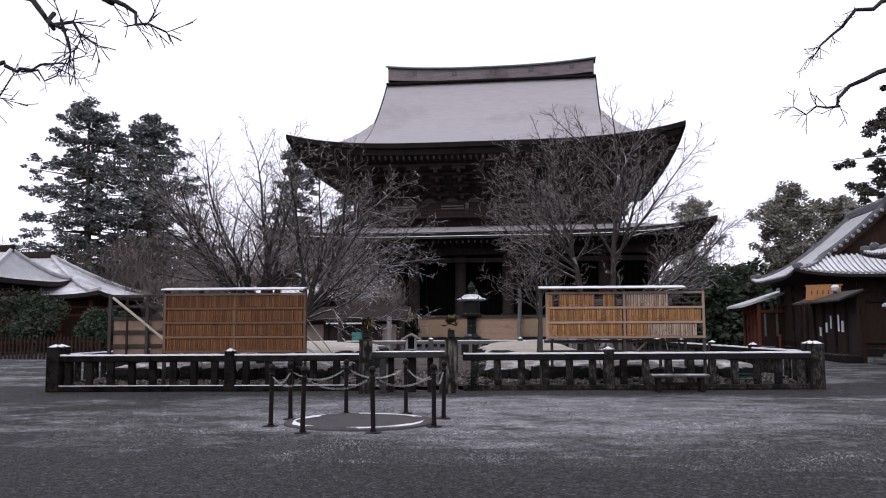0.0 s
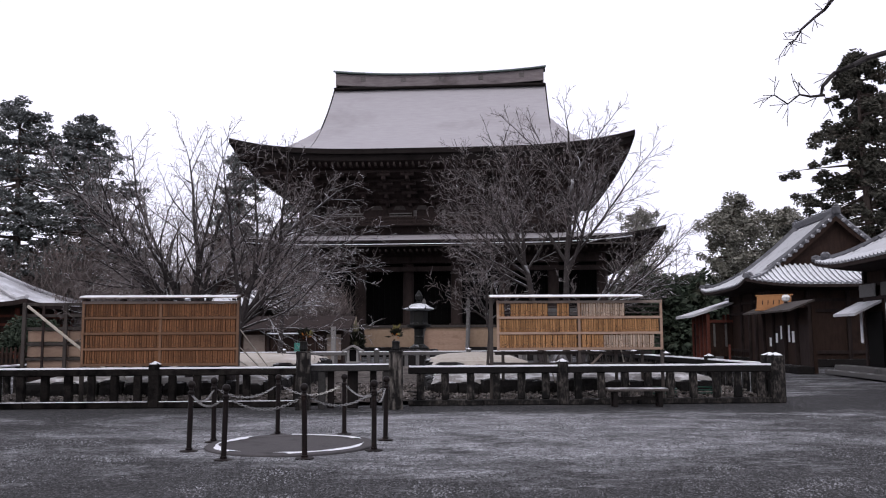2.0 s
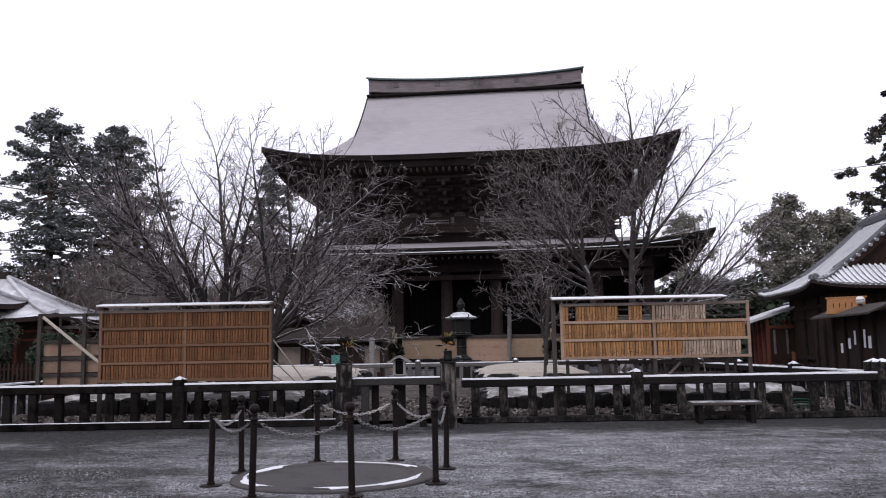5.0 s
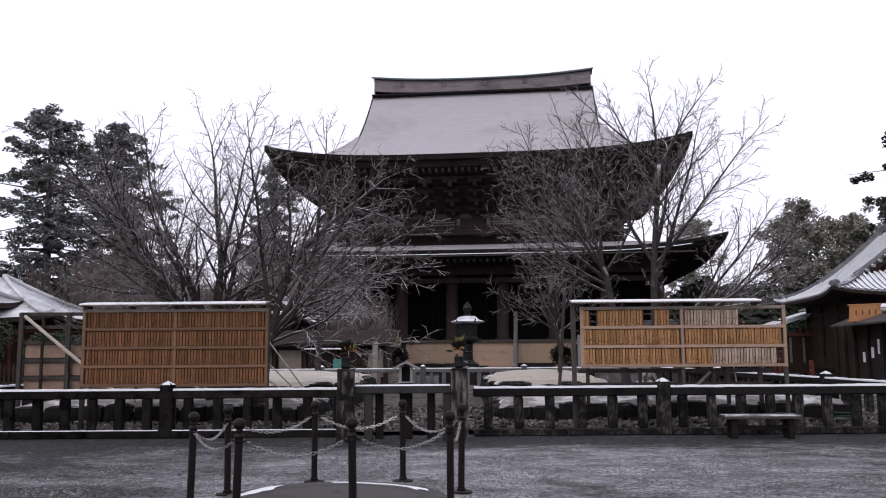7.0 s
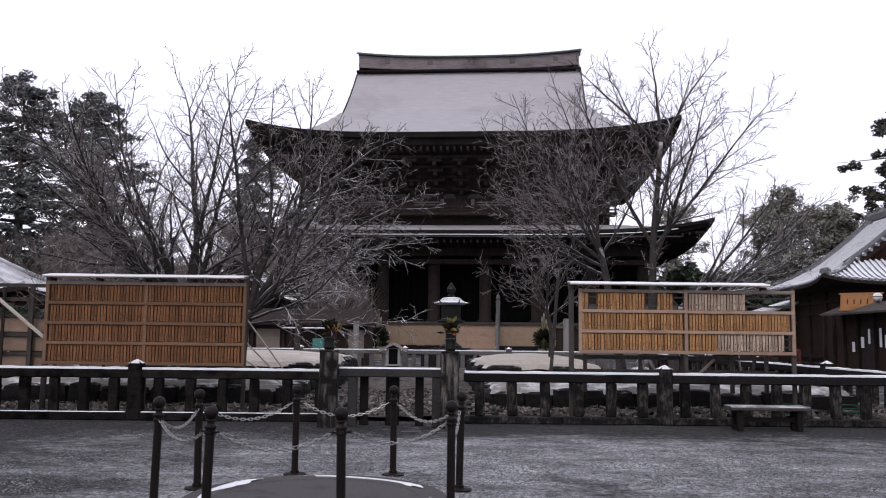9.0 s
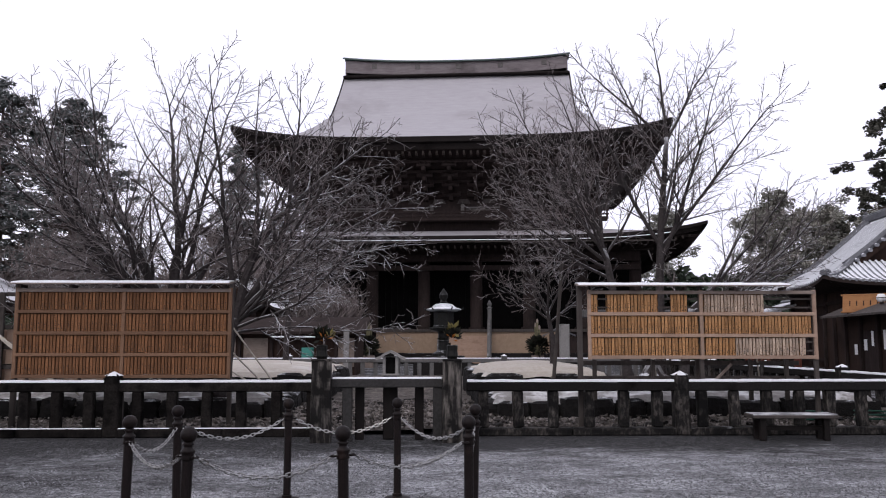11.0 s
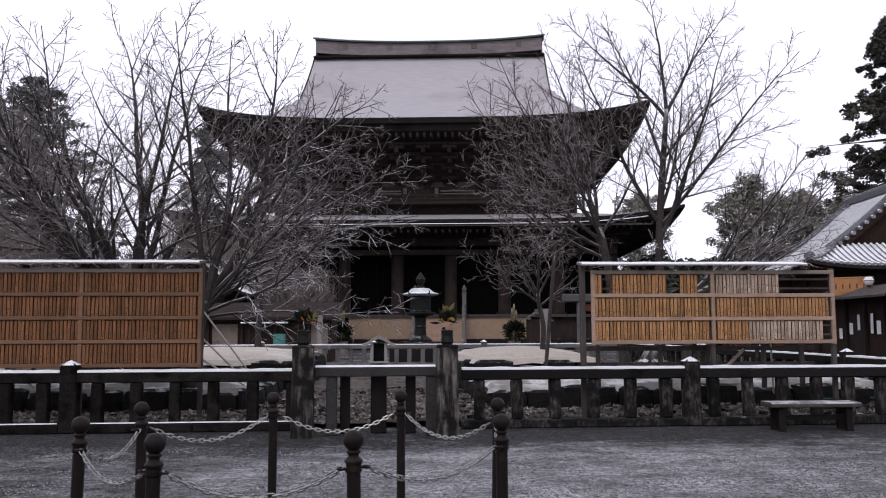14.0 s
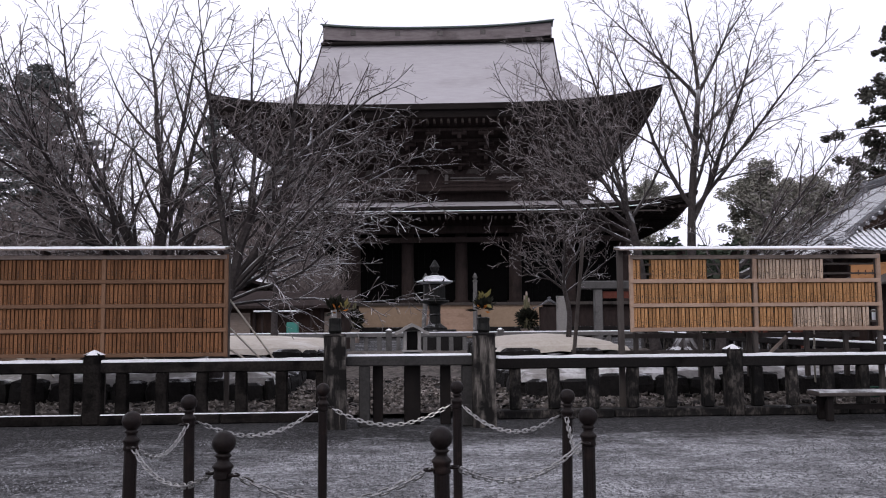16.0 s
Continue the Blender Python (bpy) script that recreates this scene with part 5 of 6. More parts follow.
cherry("cherry_tree", (0.36, 27.1, 0.62), [(172, 22, 4.3, 0.055, 1.0), (182, 40, 4.7, 0.052, 0.98), (120, 6, 4.0, 0.048, 1.0), (184, 54, 4.5, 0.045, 0.9), (250, 42, 3.4, 0.04, 0.9), (160, 64, 4.0, 0.04, 0.78), (190, 70, 3.6, 0.038, 0.85), (10, 30, 2.7, 0.04, 0.95), (176, 31, 4.1, 0.045, 0.95)],
       LT + ", leaning from its trunk", 8, trunk=(3.2, 0.115, 0.075), lean=(-0.5, 0.1))
cherry("cherry_tree", (1.42, 26.0, 0.62), [(0, 62, 3.9, 0.062, 0.95), (-14, 50, 3.5, 0.05, 1.0), (22, 72, 3.6, 0.048, 0.9), (6, 44, 3.1, 0.042, 1.0), (-4, 70, 3.8, 0.045, 0.92), (176, 34, 1.4, 0.03, 0.9)],
       LT + ", low limbs sweeping outward", 9, trunk=(1.75, 0.11, 0.08), lean=(0.2, 0))
cherry("cherry_tree", (-1.24, 29.15, 0.95), [(150, 28, 2.6, 0.035, 1.0), (30, 36, 2.4, 0.035, 0.95), (260, 40, 2.2, 0.03, 0.9), (70, 12, 2.6, 0.035, 1.0), (200, 55, 2.4, 0.03, 0.85), (330, 50, 2.2, 0.03, 0.8), (185, 38, 2.4, 0.03, 0.9)],
       "slender young bare cherry tree held by a slanting prop", 17, trunk=(1.5, 0.065, 0.05), lean=(-0.1, 0))
cherry("cherry_tree", (-8.8, 23.25, 0.62), [(182, 58, 5.4, 0.083, 0.9), (176, 40, 5.8, 0.085, 1.0), (168, 28, 5.4, 0.076, 0.95), (100, 4, 5.3, 0.083, 1.0), (10, 18, 4.9, 0.071, 1.0), (172, 12, 5.0, 0.068, 0.95), (186, 68, 5.0, 0.063, 0.75), (230, 38, 4.4, 0.055, 0.9), (196, 50, 5.2, 0.068, 0.85), (60, 34, 4.0, 0.055, 0.9), (0, 32, 3.8, 0.051, 0.9), (180, 47, 5.2, 0.067, 0.8), (188, 75, 4.4, 0.05, 0.7)],
       LT + ", wide, snow along its limbs", 27, cfg=WIDE, trunk=(1.5, 0.16, 0.12))
cherry("cherry_tree", (-7.75, 23.1, 0.62), [(2, 16, 5.2, 0.092, 1.0), (8, 28, 5.0, 0.073, 0.98), (-5, 42, 4.6, 0.063, 0.95), (14, 54, 4.2, 0.04, 0.9), (-12, 66, 3.9, 0.034, 0.85), (176, 12, 4.8, 0.061, 1.0), (40, 48, 4.2, 0.038, 0.9), (10, 78, 3.5, 0.03, 0.8), (30, 8, 4.6, 0.061, 1.0), (-20, 56, 3.8, 0.034, 0.9), (4, 36, 4.6, 0.055, 0.95)],
       LT + ", sweeping low from a leaning trunk", 37, cfg=WIDE, trunk=(1.5, 0.14, 0.1), lean=(0.3, 0))
cherry("cherry_tree", (-10.1, 36.0, 0.9), [(0, 70, 3.4, 0.045, 1.0), (180, 66, 3.4, 0.045, 1.0), (90, 30, 3.2, 0.045, 1.0), (270, 50, 3.2, 0.045, 1.0), (45, 78, 3.0, 0.04, 0.9), (135, 80, 3.0, 0.04, 0.9), (-40, 80, 3.0, 0.04, 0.9)],
       LT + ", small, with drooping twigs", 47, cfg=WIDE, trunk=(2.2, 0.11, 0.08))
rt = random.Random(77)
rg = Geo()
for k in range(9):
    a = 2 * math.pi * k / 9 + rt.uniform(-0.3, 0.3)
    r_ = rt.uniform(0.5, 0.95)
    rg.tube([(0.84 + 0.05 * math.cos(a), 26.55 + 0.05 * math.sin(a), 1.1), (0.84 + 0.22 * math.cos(a), 26.55 + 0.22 * math.sin(a), 0.86), (0.84 + 0.6 * r_ * math.cos(a + 0.2), 26.55 + 0.6 * r_ * math.sin(a + 0.2), 0.72), (0.84 + r_ * math.cos(a), 26.55 + r_ * math.sin(a), 0.64)], [0.1, 0.085, 0.055, 0.02], 7)
solid("root_stump", rg, M_CHERRY, "gnarled exposed cherry roots on the raised bed, snowy", "tree roots")
g = Geo()
g.tube([(-1.3, 27.6, 0.7), (-1.1, 26.9, 3.4)], [0.045, 0.04], 7)
solid("tree_prop", g, M_TIMBER_GREY, "slanting grey pole propping a young cherry tree", "tree prop")


def quads_mesh(name, centres, sizes, rng, flat=0.5):
    """Many small leaf quads at the centres, at random turns."""
    n = len(centres)
    a = rng.normal(size=(n, 3))
    a[:, 2] *= flat
    a /= np.linalg.norm(a, axis=1)[:, None]
    b = rng.normal(size=(n, 3))
    b -= (a * b).sum(1)[:, None] * a
    b /= np.linalg.norm(b, axis=1)[:, None]
    s = np.asarray(sizes)[:, None]
    v = np.stack([centres - a * s, centres + b * s * 0.55, centres + a * s, centres - b * s * 0.55], 1).reshape(-1, 3)
    me = bpy.data.meshes.new(name)
    me.vertices.add(4 * n)
    me.vertices.foreach_set("co", v.astype(np.float32).ravel())
    me.loops.add(4 * n)
    me.loops.foreach_set("vertex_index", np.arange(4 * n, dtype=np.int32))
    me.polygons.add(n)
    me.polygons.foreach_set("loop_start", np.arange(0, 4 * n, 4, dtype=np.int32))
    me.update(calc_edges=True)
    return me


def evergreen(name, base, height, spread, label, seed, mat_, category="tree", crown_from=0.2, leaves=17000, leaf=0.3, shape="cedar", clumps=90, category_group=""):
    """A tall evergreen: tapered trunk, limbs, and a crown of leaf clumps with gaps."""
    rng = np.random.default_rng(seed)
    rr = random.Random(seed)
    root = thing(name, label, category, category_group, at=pose(*base))
    tg, bg = Geo(), Geo()
    lean = (rr.uniform(-0.02, 0.02), rr.uniform(-0.02, 0.02))
    hs = span(0, 1, 9)
    tg.tube([(lean[0] * height * h + 0.1 * math.sin(5 * h + seed), lean[1] * height * h, height * h * 0.98 - 0.1) for h in hs], [height * 0.024 * (1 - 0.93 * h) + 0.02 for h in hs], 9)
    part("trunk", tg, M_TRUNK, root)
    cs, ss = [], []
    cedar, ragged = shape == "cedar", shape == "ragged"
    sub = 7 if cedar else 4 if ragged else 3
    nb = max(1, clumps // sub)
    per = leaves / (nb * sub)
    base_r = 0.8 if cedar else 0.82 if ragged else 0.6 + 0.1 * spread
    flat = 0.48 if cedar else 0.75 if ragged else 0.85
    tier = 0.0
    for k in range(nb):
        if cedar and k % 3 == 0:
            tier = rr.uniform(-0.5, 0.5)
        u = min(1.0, max(0.0, ((k // 3 * 3 + 1.5 if cedar else k) + rr.random() * (1.2 if cedar else 1)) / nb + tier / height))
        t = crown_from + (1 - crown_from) * u
        if cedar:
            w = spread * (1 - u ** 2.6) ** 0.75 * (0.78 + 0.22 * min(1, 4 * u + 0.2)) * rr.uniform(0.5, 1.12) + 0.35
        elif ragged:
            w = spread * (1 - u ** 3) ** 0.6 * rr.uniform(0.5, 1.1) + 0.4
        else:
            w = spread * math.sqrt(max(0.05, 1 - (1.7 * u - 0.75) ** 2)) * rr.uniform(0.5, 1.2)
        az = rr.uniform(0, 2 * math.pi)
        z0 = height * t
        slope = rr.uniform(-0.25, 0.2) if cedar else rr.uniform(-0.3, 0.1) if ragged else rr.uniform(-0.1, 0.4)
        tip = (w * math.cos(az) + lean[0] * z0, w * math.sin(az) + lean[1] * z0, z0 + slope * w)
        bg.tube([(lean[0] * z0, lean[1] * z0, z0), (tip[0] * 0.5, tip[1] * 0.5, z0 + slope * w * 0.35), tip], [0.06 + 0.015 * w, 0.045, 0.012], 4, False)
        for j in range(sub):
            f = ((j + rr.random()) / sub) ** (0.6 if cedar else 0.8 if ragged else 1.0)
            q = w * (0.16 + 0.86 * f)
            side = rr.gauss(0, 0.2) * w * (0.3 + 0.6 * f)
            c = np.array([q * math.cos(az) - side * math.sin(az) + lean[0] * z0, q * math.sin(az) + side * math.cos(az) + lean[1] * z0, z0 + slope * q + rr.gauss(0, 0.3 if cedar else 0.34)])
            rad = rr.uniform(0.5, 1.05) * base_r * (1.05 - 0.4 * f)
            nn = int(per * (0.3 + 1.2 * (rad / base_r) ** 2))
            d = rng.normal(size=(nn, 3))
            d /= np.linalg.norm(d, axis=1)[:, None]
            d *= (rng.random(nn) ** 0.45)[:, None] * rad
            d[:, 2] = d[:, 2] * flat - (0.22 if cedar else 0.3 if ragged else 0.1) * (d[:, 0] ** 2 + d[:, 1] ** 2)
            cs.append(c + d)
            ss.append(rng.uniform(0.5, 1.1, nn) * leaf)
    tagged(part("bough_frame", bg, M_TRUNK, root), kind="stuff")
    part("crown", quads_mesh("crown", np.concatenate(cs), np.concatenate(ss), rng), mat_, root)
    return root


T = "tall cedar with layered dark needles thinly snowed"
for bx, by, hh, sp, sd, nl, nc in ((-39.3, 64.0, 20.0, 6.2, 101, 42000, 640), (-34.7, 66.0, 19.3, 7.2, 102, 48000, 700), (-28.6, 84.0, 20.4, 3.7, 103, 32000, 480),
                                   (-23.2, 88.0, 17.6, 3.4, 104, 24000, 360), (-41.5, 78.0, 15.0, 4.6, 106, 20000, 400)):
    evergreen("cedar_tree", (bx, by, 0), hh, sp, T, sd, M_CEDAR, category_group="tall cedars", leaf=0.16, leaves=nl, clumps=nc, crown_from=0.2)
evergreen("cedar_tree", (26.6, 68.0, 0), 23.0, 6.0, "tall dark cedar with ragged hanging foliage", 107, M_CEDAR_BROWN, category_group="tall cedars", leaf=0.17, leaves=76000, crown_from=0.34, clumps=400, shape="ragged")
B = "broad evergreen tree with olive foliage, touched with snow"
for bx, by, hh, sp, sd, nl, nc in ((20.8, 84.0, 14.3, 3.8, 108, 40000, 260), (26.4, 88.0, 13.9, 4.2, 109, 36000, 240), (31.5, 92.0, 14.0, 4.2, 110, 26000, 200), (15.0, 108.0, 17.0, 4.8, 111, 26000, 200), (37.5, 90.0, 13.0, 4.5, 113, 20000, 80)):
    evergreen("evergreen_tree", (bx, by, 0), hh, sp, B, sd, M_BROAD, crown_from=0.16, shape="round", leaf=0.17, leaves=nl, clumps=nc)


def wood_mass(name, x0, x1, y0, y1, h, n, mat_, label, seed, leaf=True):
    """Far undergrowth that nobody could count: leaves or bare twigs, uneven on top."""
    rng = np.random.default_rng(seed)
    x = rng.uniform(x0, x1, n)
    y = rng.uniform(y0, y1, n)
    top = h * (0.72 + 0.28 * np.sin(x * 0.9 + seed) * np.sin(x * 0.37 + 1.3 * seed)) * (1 + 0.12 * np.sin(x * 2.7))
    z = top * rng.random(n) ** 0.7
    if leaf:
        me = quads_mesh(name, np.stack([x, y, z], 1), rng.uniform(0.15, 0.4, n), rng)
    else:
        gg = Geo()
        for i in range(n):
            L = rng.uniform(0.6, 2.2)
            d = np.array([rng.normal(0, 0.5), rng.normal(0, 0.5), rng.uniform(0.2, 1.2)])
            d *= L / np.linalg.norm(d)
            w = rng.uniform(0.012, 0.04)
            gg.v.extend([(x[i] - w, y[i], z[i]), (x[i] + w, y[i], z[i]), (x[i] + d[0], y[i] + d[1], z[i] + d[2]), (x[i], y[i] + 2 * w, z[i])])
            k = 4 * i
            gg.f.extend([(k, k + 1, k + 2), (k + 1, k + 3, k + 2), (k + 3, k, k + 2)])
        me = gg.mesh(name)
    me.materials.append(mat_)
    ob = new(name, me)
    return tagged(ob, label, "woods", kind="stuff")


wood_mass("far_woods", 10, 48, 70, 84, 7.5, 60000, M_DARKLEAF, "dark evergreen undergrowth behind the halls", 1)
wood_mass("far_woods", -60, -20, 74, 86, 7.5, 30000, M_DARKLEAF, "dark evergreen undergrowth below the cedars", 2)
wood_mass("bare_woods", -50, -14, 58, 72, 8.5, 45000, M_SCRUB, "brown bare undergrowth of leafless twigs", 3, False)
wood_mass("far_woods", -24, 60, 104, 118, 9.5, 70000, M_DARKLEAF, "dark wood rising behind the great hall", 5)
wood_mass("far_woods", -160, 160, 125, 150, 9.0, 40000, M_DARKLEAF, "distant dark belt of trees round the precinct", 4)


# fallen leaves and bark chips over the soil behind the fence
rl = np.random.default_rng(61)
ls_, ld_ = rl.uniform(0.25, FW - 0.25, 32000), rl.uniform(0.25, 5.4, 32000)
keep = (ld_ < 1.3) | ((ls_ > 7.0) & (ls_ < 11.2)) | (ls_ > 18.4)
spots = [FENCE @ Vector((a, b, 0.10 + 0.14 * min(1, b / 1.3) + 0.05 * noise.noise((a * 1.1, b * 1.1, 0)) + 0.035 * noise.noise((a * 4, b * 4, 2)))) for a, b in zip(ls_[keep].tolist(), ld_[keep].tolist())]
lm = quads_mesh("leaf_litter", np.array([tuple(q) for q in spots]), rl.uniform(0.02, 0.06, len(spots)), rl, 0.35)
lm.materials.append(M_LITTER)
tagged(new("leaf_litter", lm), "fallen brown leaves and chips strewn over the soil", "leaf litter", kind="stuff")

# ---- smaller halls with tiled or bark roofs ----
def small_hall(name, m, hx, hy, z_eave, rise, gx, label, roof_mat, tiles, wall_mat, post_mat, lift=0.35, thick=0.16, wall_in=1.5, rows_step=0.32, go=0.0, power=1.3, hip=0.42):
    """A hall with a hip-and-gable roof, ridge along local x."""
    root = thing(name, label, "temple building", at=m)

    ends = {1: gx + go, -1: gx - go}  # distance of each gable from the middle

    def gab(x):
        return ends[1 if x >= 0 else -1]

    def z(x, y):
        ex, ey = hx - abs(x), hy - abs(y)
        g0 = gab(x)
        e = max(0, ey if abs(x) <= g0 else min(ex * hy / (hx - g0) * hip, ey))
        return z_eave + rise * (e / hy) ** power + lift * (abs(x) / hx) ** 5 * (abs(y) / hy) ** 4
    gg = Geo()
    ys_ = span(-hy, 0, 14) + span(0, hy, 14)[1:]
    gg.sheet(lambda x, y: (x, y, z(x, y)), span(-ends[-1], ends[1], 16), ys_)
    gg.sheet(lambda x, y: (x, y, z(x, y)), span(ends[1] + 0.001, hx, 10), ys_)
    gg.sheet(lambda x, y: (x, y, z(x, y)), span(-hx, -ends[-1] - 0.001, 10), ys_)
    part("roof", gg, roof_mat, root)
    gg = Geo()
    for ax in range(4):
        L, W = (hx, hy) if ax % 2 == 0 else (hy, hx)
        rot = pose(0, 0, 0, 0, 0, 90 * ax)

        def fn(u, w):
            x, y = u * L, -W
            zz = z(x, y) if ax % 2 == 0 else z(W, x)
            i = (0, 0, 0.2, wall_in)[w]
            return rot @ Vector((x * (W - i) / W if w < 3 else u * (L - i), -(W - i), zz + (0.0, -thick, -thick - 0.03, -0.25)[w] - (lift * abs(u) ** 5 if w == 3 else 0)))
        gg.sheet(fn, span(-1, 1, 25), [0, 1, 2, 3])
    part("eave", gg, M_TIMBER, root)
    if tiles:
        for side in (-1, 1):
            n = int(2 * hx / rows_step)
            for i in range(n):
                x = -hx + (i + 0.5) * rows_step
                top = 0.35 if abs(x) <= gab(x) else max(0.0, hy - (hx - abs(x)) * hy / (hx - gab(x)) * 0.42)
                if hy - top < 0.3:
                    continue
                tg = Geo()
                yy = [side * q for q in span(hy + 0.03, top, 7)]
                tg.tube([(x, y, z(x, min(max(y, -hy), hy)) + 0.03) for y in yy], [0.075] * 7, 6)
                part("roof_roll", tg, roof_mat, root)
            n = int(2 * hy / rows_step)
            for i in range(n):
                y = -hy + (i + 0.5) * rows_step
                e = hy - abs(y)
                ex = min(hx - ends[side] - 0.02, e * (hx - ends[side]) / (0.42 * hy))
                if ex < 0.3:
                    continue
                tg = Geo()
                xx = [side * q for q in span(hx + 0.03, hx - ex, 5)]
                tg.tube([(x, y, z(math.copysign(min(abs(x), hx), x), y) + 0.03) for x in xx], [0.075] * 5, 6)
                part("roof_roll", tg, roof_mat, root)
    zr = z(0, 0)
    gg = Geo()
    gg.box((go, 0, zr + 0.1), (2 * gx + 0.3, 0.4, 0.36), bevel=0.04)
    gg.box((go, 0, zr + 0.32), (2 * gx + 0.5, 0.26, 0.12), bevel=0.05)
    part("ridge", gg, M_TILE_EDGE if tiles else M_TIMBER, root)
    for sx in (-1, 1):
        gx = ends[sx]
        gg = Geo()
        if hip < 1:
            gg.add([(sx * (gx - 0.35), y, z(0, y) - 0.08) for y in span(-hy * 0.62, hy * 0.62, 13)] + [(sx * (gx - 0.35), y, z(0, hy * 0.62) - 0.15) for y in span(-hy * 0.62, hy * 0.62, 13)], [(i, i + 1, i + 14, i + 13) for i in range(12)])
            part("gable_wall", gg, wall_mat, root)
        if tiles:
            eg = Geo()
            eg.box((sx * (gx + 0.24), 0, zr + 0.2), (0.16, 0.46, 0.46), bevel=0.1)
            eg.box((sx * (gx + 0.22), 0, zr + 0.46), (0.12, 0.22, 0.18), bevel=0.06)
            part("ridge_end_tile", eg, M_TILE_EDGE, root)
        for sy in (-1, 1):
            gg = Geo()
            pts = [(sx * gx, sy * q, z(0, sy * q) + 0.1) for q in span(0.1, hy * 0.64, 9)]
            gg.tube(pts, [0.17] * 9, 6)
            if hip < 1:
                part("verge_ridge", gg, M_TILE_EDGE if tiles else M_EAVE, root)
            if tiles:
                gg = Geo()
                gg.tube([(sx * (gx - 0.55), sy * q, z(0, sy * q) + 0.08) for q in span(0.2, hy * 0.62, 9)], [0.12] * 9, 6)
                part("inner_verge_ridge", gg, M_TILE_EDGE, root)
                for q in span(0.35, hy * 0.62, 11):
                    gg = Geo()
                    gg.tube([(sx * (gx - 0.4), sy * q, z(0, sy * q) + 0.07), (sx * (gx + 0.34), sy * q, z(0, sy * q) - 0.02)], [0.085, 0.085], 8)
                    part("verge_tile", gg, M_TILE, root)
                bb = Geo()
                bb.sheet(lambda q, w: (sx * (gx + (0.1, 0.16, 0.16, 0.1)[w]), sy * q, z(0, sy * q) + (-0.1, -0.1, -0.36, -0.36)[w]), span(0.0, hy * 0.64, 9), [0, 1, 2, 3])
                part("bargeboard", bb, wall_mat, root)
            gg = Geo()
            pts = []
            for q in span(0, 1, 8):
                ex = (hx - gx) * (1 - q)
                x = sx * (hx - ex)
                ey = min(hy, ex * hy / (hx - gx) * hip)
                pts.append((x, sy * (hy - ey), z(x, sy * (hy - ey)) + 0.1))
            gg.tube(pts, [0.14] * 8, 6)
            part("hip_ridge", gg, M_TILE_EDGE if tiles else roof_mat, root)
            if tiles:
                eg = Geo()
                eg.box((sx * (hx - 0.5), sy * (hy - 0.35), z(sx * (hx - 0.3), sy * (hy - 0.2)) + 0.24), (0.34, 0.34, 0.3), rz=45, bevel=0.09)
                eg.box((sx * (hx - 0.12), sy * (hy - 0.1), z(sx * hx, sy * hy) + 0.16), (0.24, 0.24, 0.16), rz=45, bevel=0.06)
                part("corner_tile", eg, M_TILE_EDGE, root)
    wx, wy = hx - wall_in, hy - wall_in
    gg = Geo()
    gg.box((0, 0, (z_eave - 0.25) / 2 + 0.2), (2 * wx, 2 * wy, z_eave - 0.35))
    part("wall", gg, wall_mat, root)
    gg = Geo()
    gg.box((0, 0, 0.2), (2 * wx + 0.8, 2 * wy + 0.8, 0.4), bevel=0.03)
    part("stone_base", gg, M_STONE, root)
    for sx, sy, n, ln in ((0, -1, int(wx / 0.95), wx), (0, 1, int(wx / 0.95), wx), (-1, 0, int(wy / 0.95), wy), (1, 0, int(wy / 0.95), wy)):
        for i in range(n + 1):
            t = -ln + 2 * ln * i / n
            x, y = (t, sy * (wy + 0.03)) if sy else (sx * (wx + 0.03), t)
            gg = Geo()
            gg.box((x, y, z_eave / 2 + 0.15), (0.2, 0.2, z_eave - 0.3), bevel=0.02)
            part("post", gg, post_mat, root)
    for zz in (z_eave - 0.75, z_eave - 1.3, 0.75):
        gg = Geo()
        gg.box((0, 0, zz), (2 * wx + 0.2, 2 * wy + 0.2, 0.16))
        part("tie_beam", gg, post_mat, root)
    return root


small_hall("tiled_hall", pose(16.6, 50.6, 0, 0, 0, 90), 5.2, 5.5, 4.18, 3.85, 3.0, "small timber hall with a snow-dusted grey tiled roof", M_TILE, True, M_WALLWOOD, M_TIMBER, go=0.4, power=1.38, rows_step=0.27)
small_hall("tiled_hall", pose(17.0, 30.9, 0, 0, 0, 90), 7.3, 5.0, 4.35, 3.4, 5.0, "long timber hall with a snow-dusted grey tiled roof", M_TILE, True, M_WALLWOOD, M_TIMBER)
small_hall("bark_roof_shrine", pose(-45.0, 49.6, 0), 10.7, 4.6, 4.75, 1.9, 9.3, "low dark shrine with a curved bark roof under snow", M_BARK_SNOW, False, M_WALLWOOD, M_RED, lift=0.3, thick=0.3, hip=1.0)
small_hall("bark_roof_shrine", pose(-38.6, 56.4, 0), 7.9, 4.8, 3.85, 3.0, 1.2, "dark shrine with a hipped bark roof under snow", M_BARK_SNOW, False, M_WALLWOOD, M_RED, lift=0.3, thick=0.28, hip=1.0, power=1.5)

# annex porch with faded red posts beside the tiled hall
ax_ = thing("porch_annex", "small annex of faded red posts under a snowy pent roof", "porch", at=Matrix.Translation((-0.7, 3.1, 0)) @ Matrix.Diagonal((1.15, 1.15, 1.06, 1)) @ Matrix.Translation((0.7, -3.1, 0)))
g = Geo()
vs = [(8.7, 47.2, 2.55), (11.6, 47.2, 3.55), (11.6, 51.6, 3.55), (8.7, 51.6, 2.55)]
g.add(vs + [(x, y, z + 0.14) for x, y, z in vs], [(3, 2, 1, 0), (4, 5, 6, 7), (0, 1, 5, 4), (1, 2, 6, 5), (2, 3, 7, 6), (3, 0, 4, 7)])
part("roof", g, M_BARK_SNOW, ax_)
g = Geo()
g.tube([(11.6, 47.1, 3.72), (11.6, 51.7, 3.72)], [0.12, 0.12], 6)
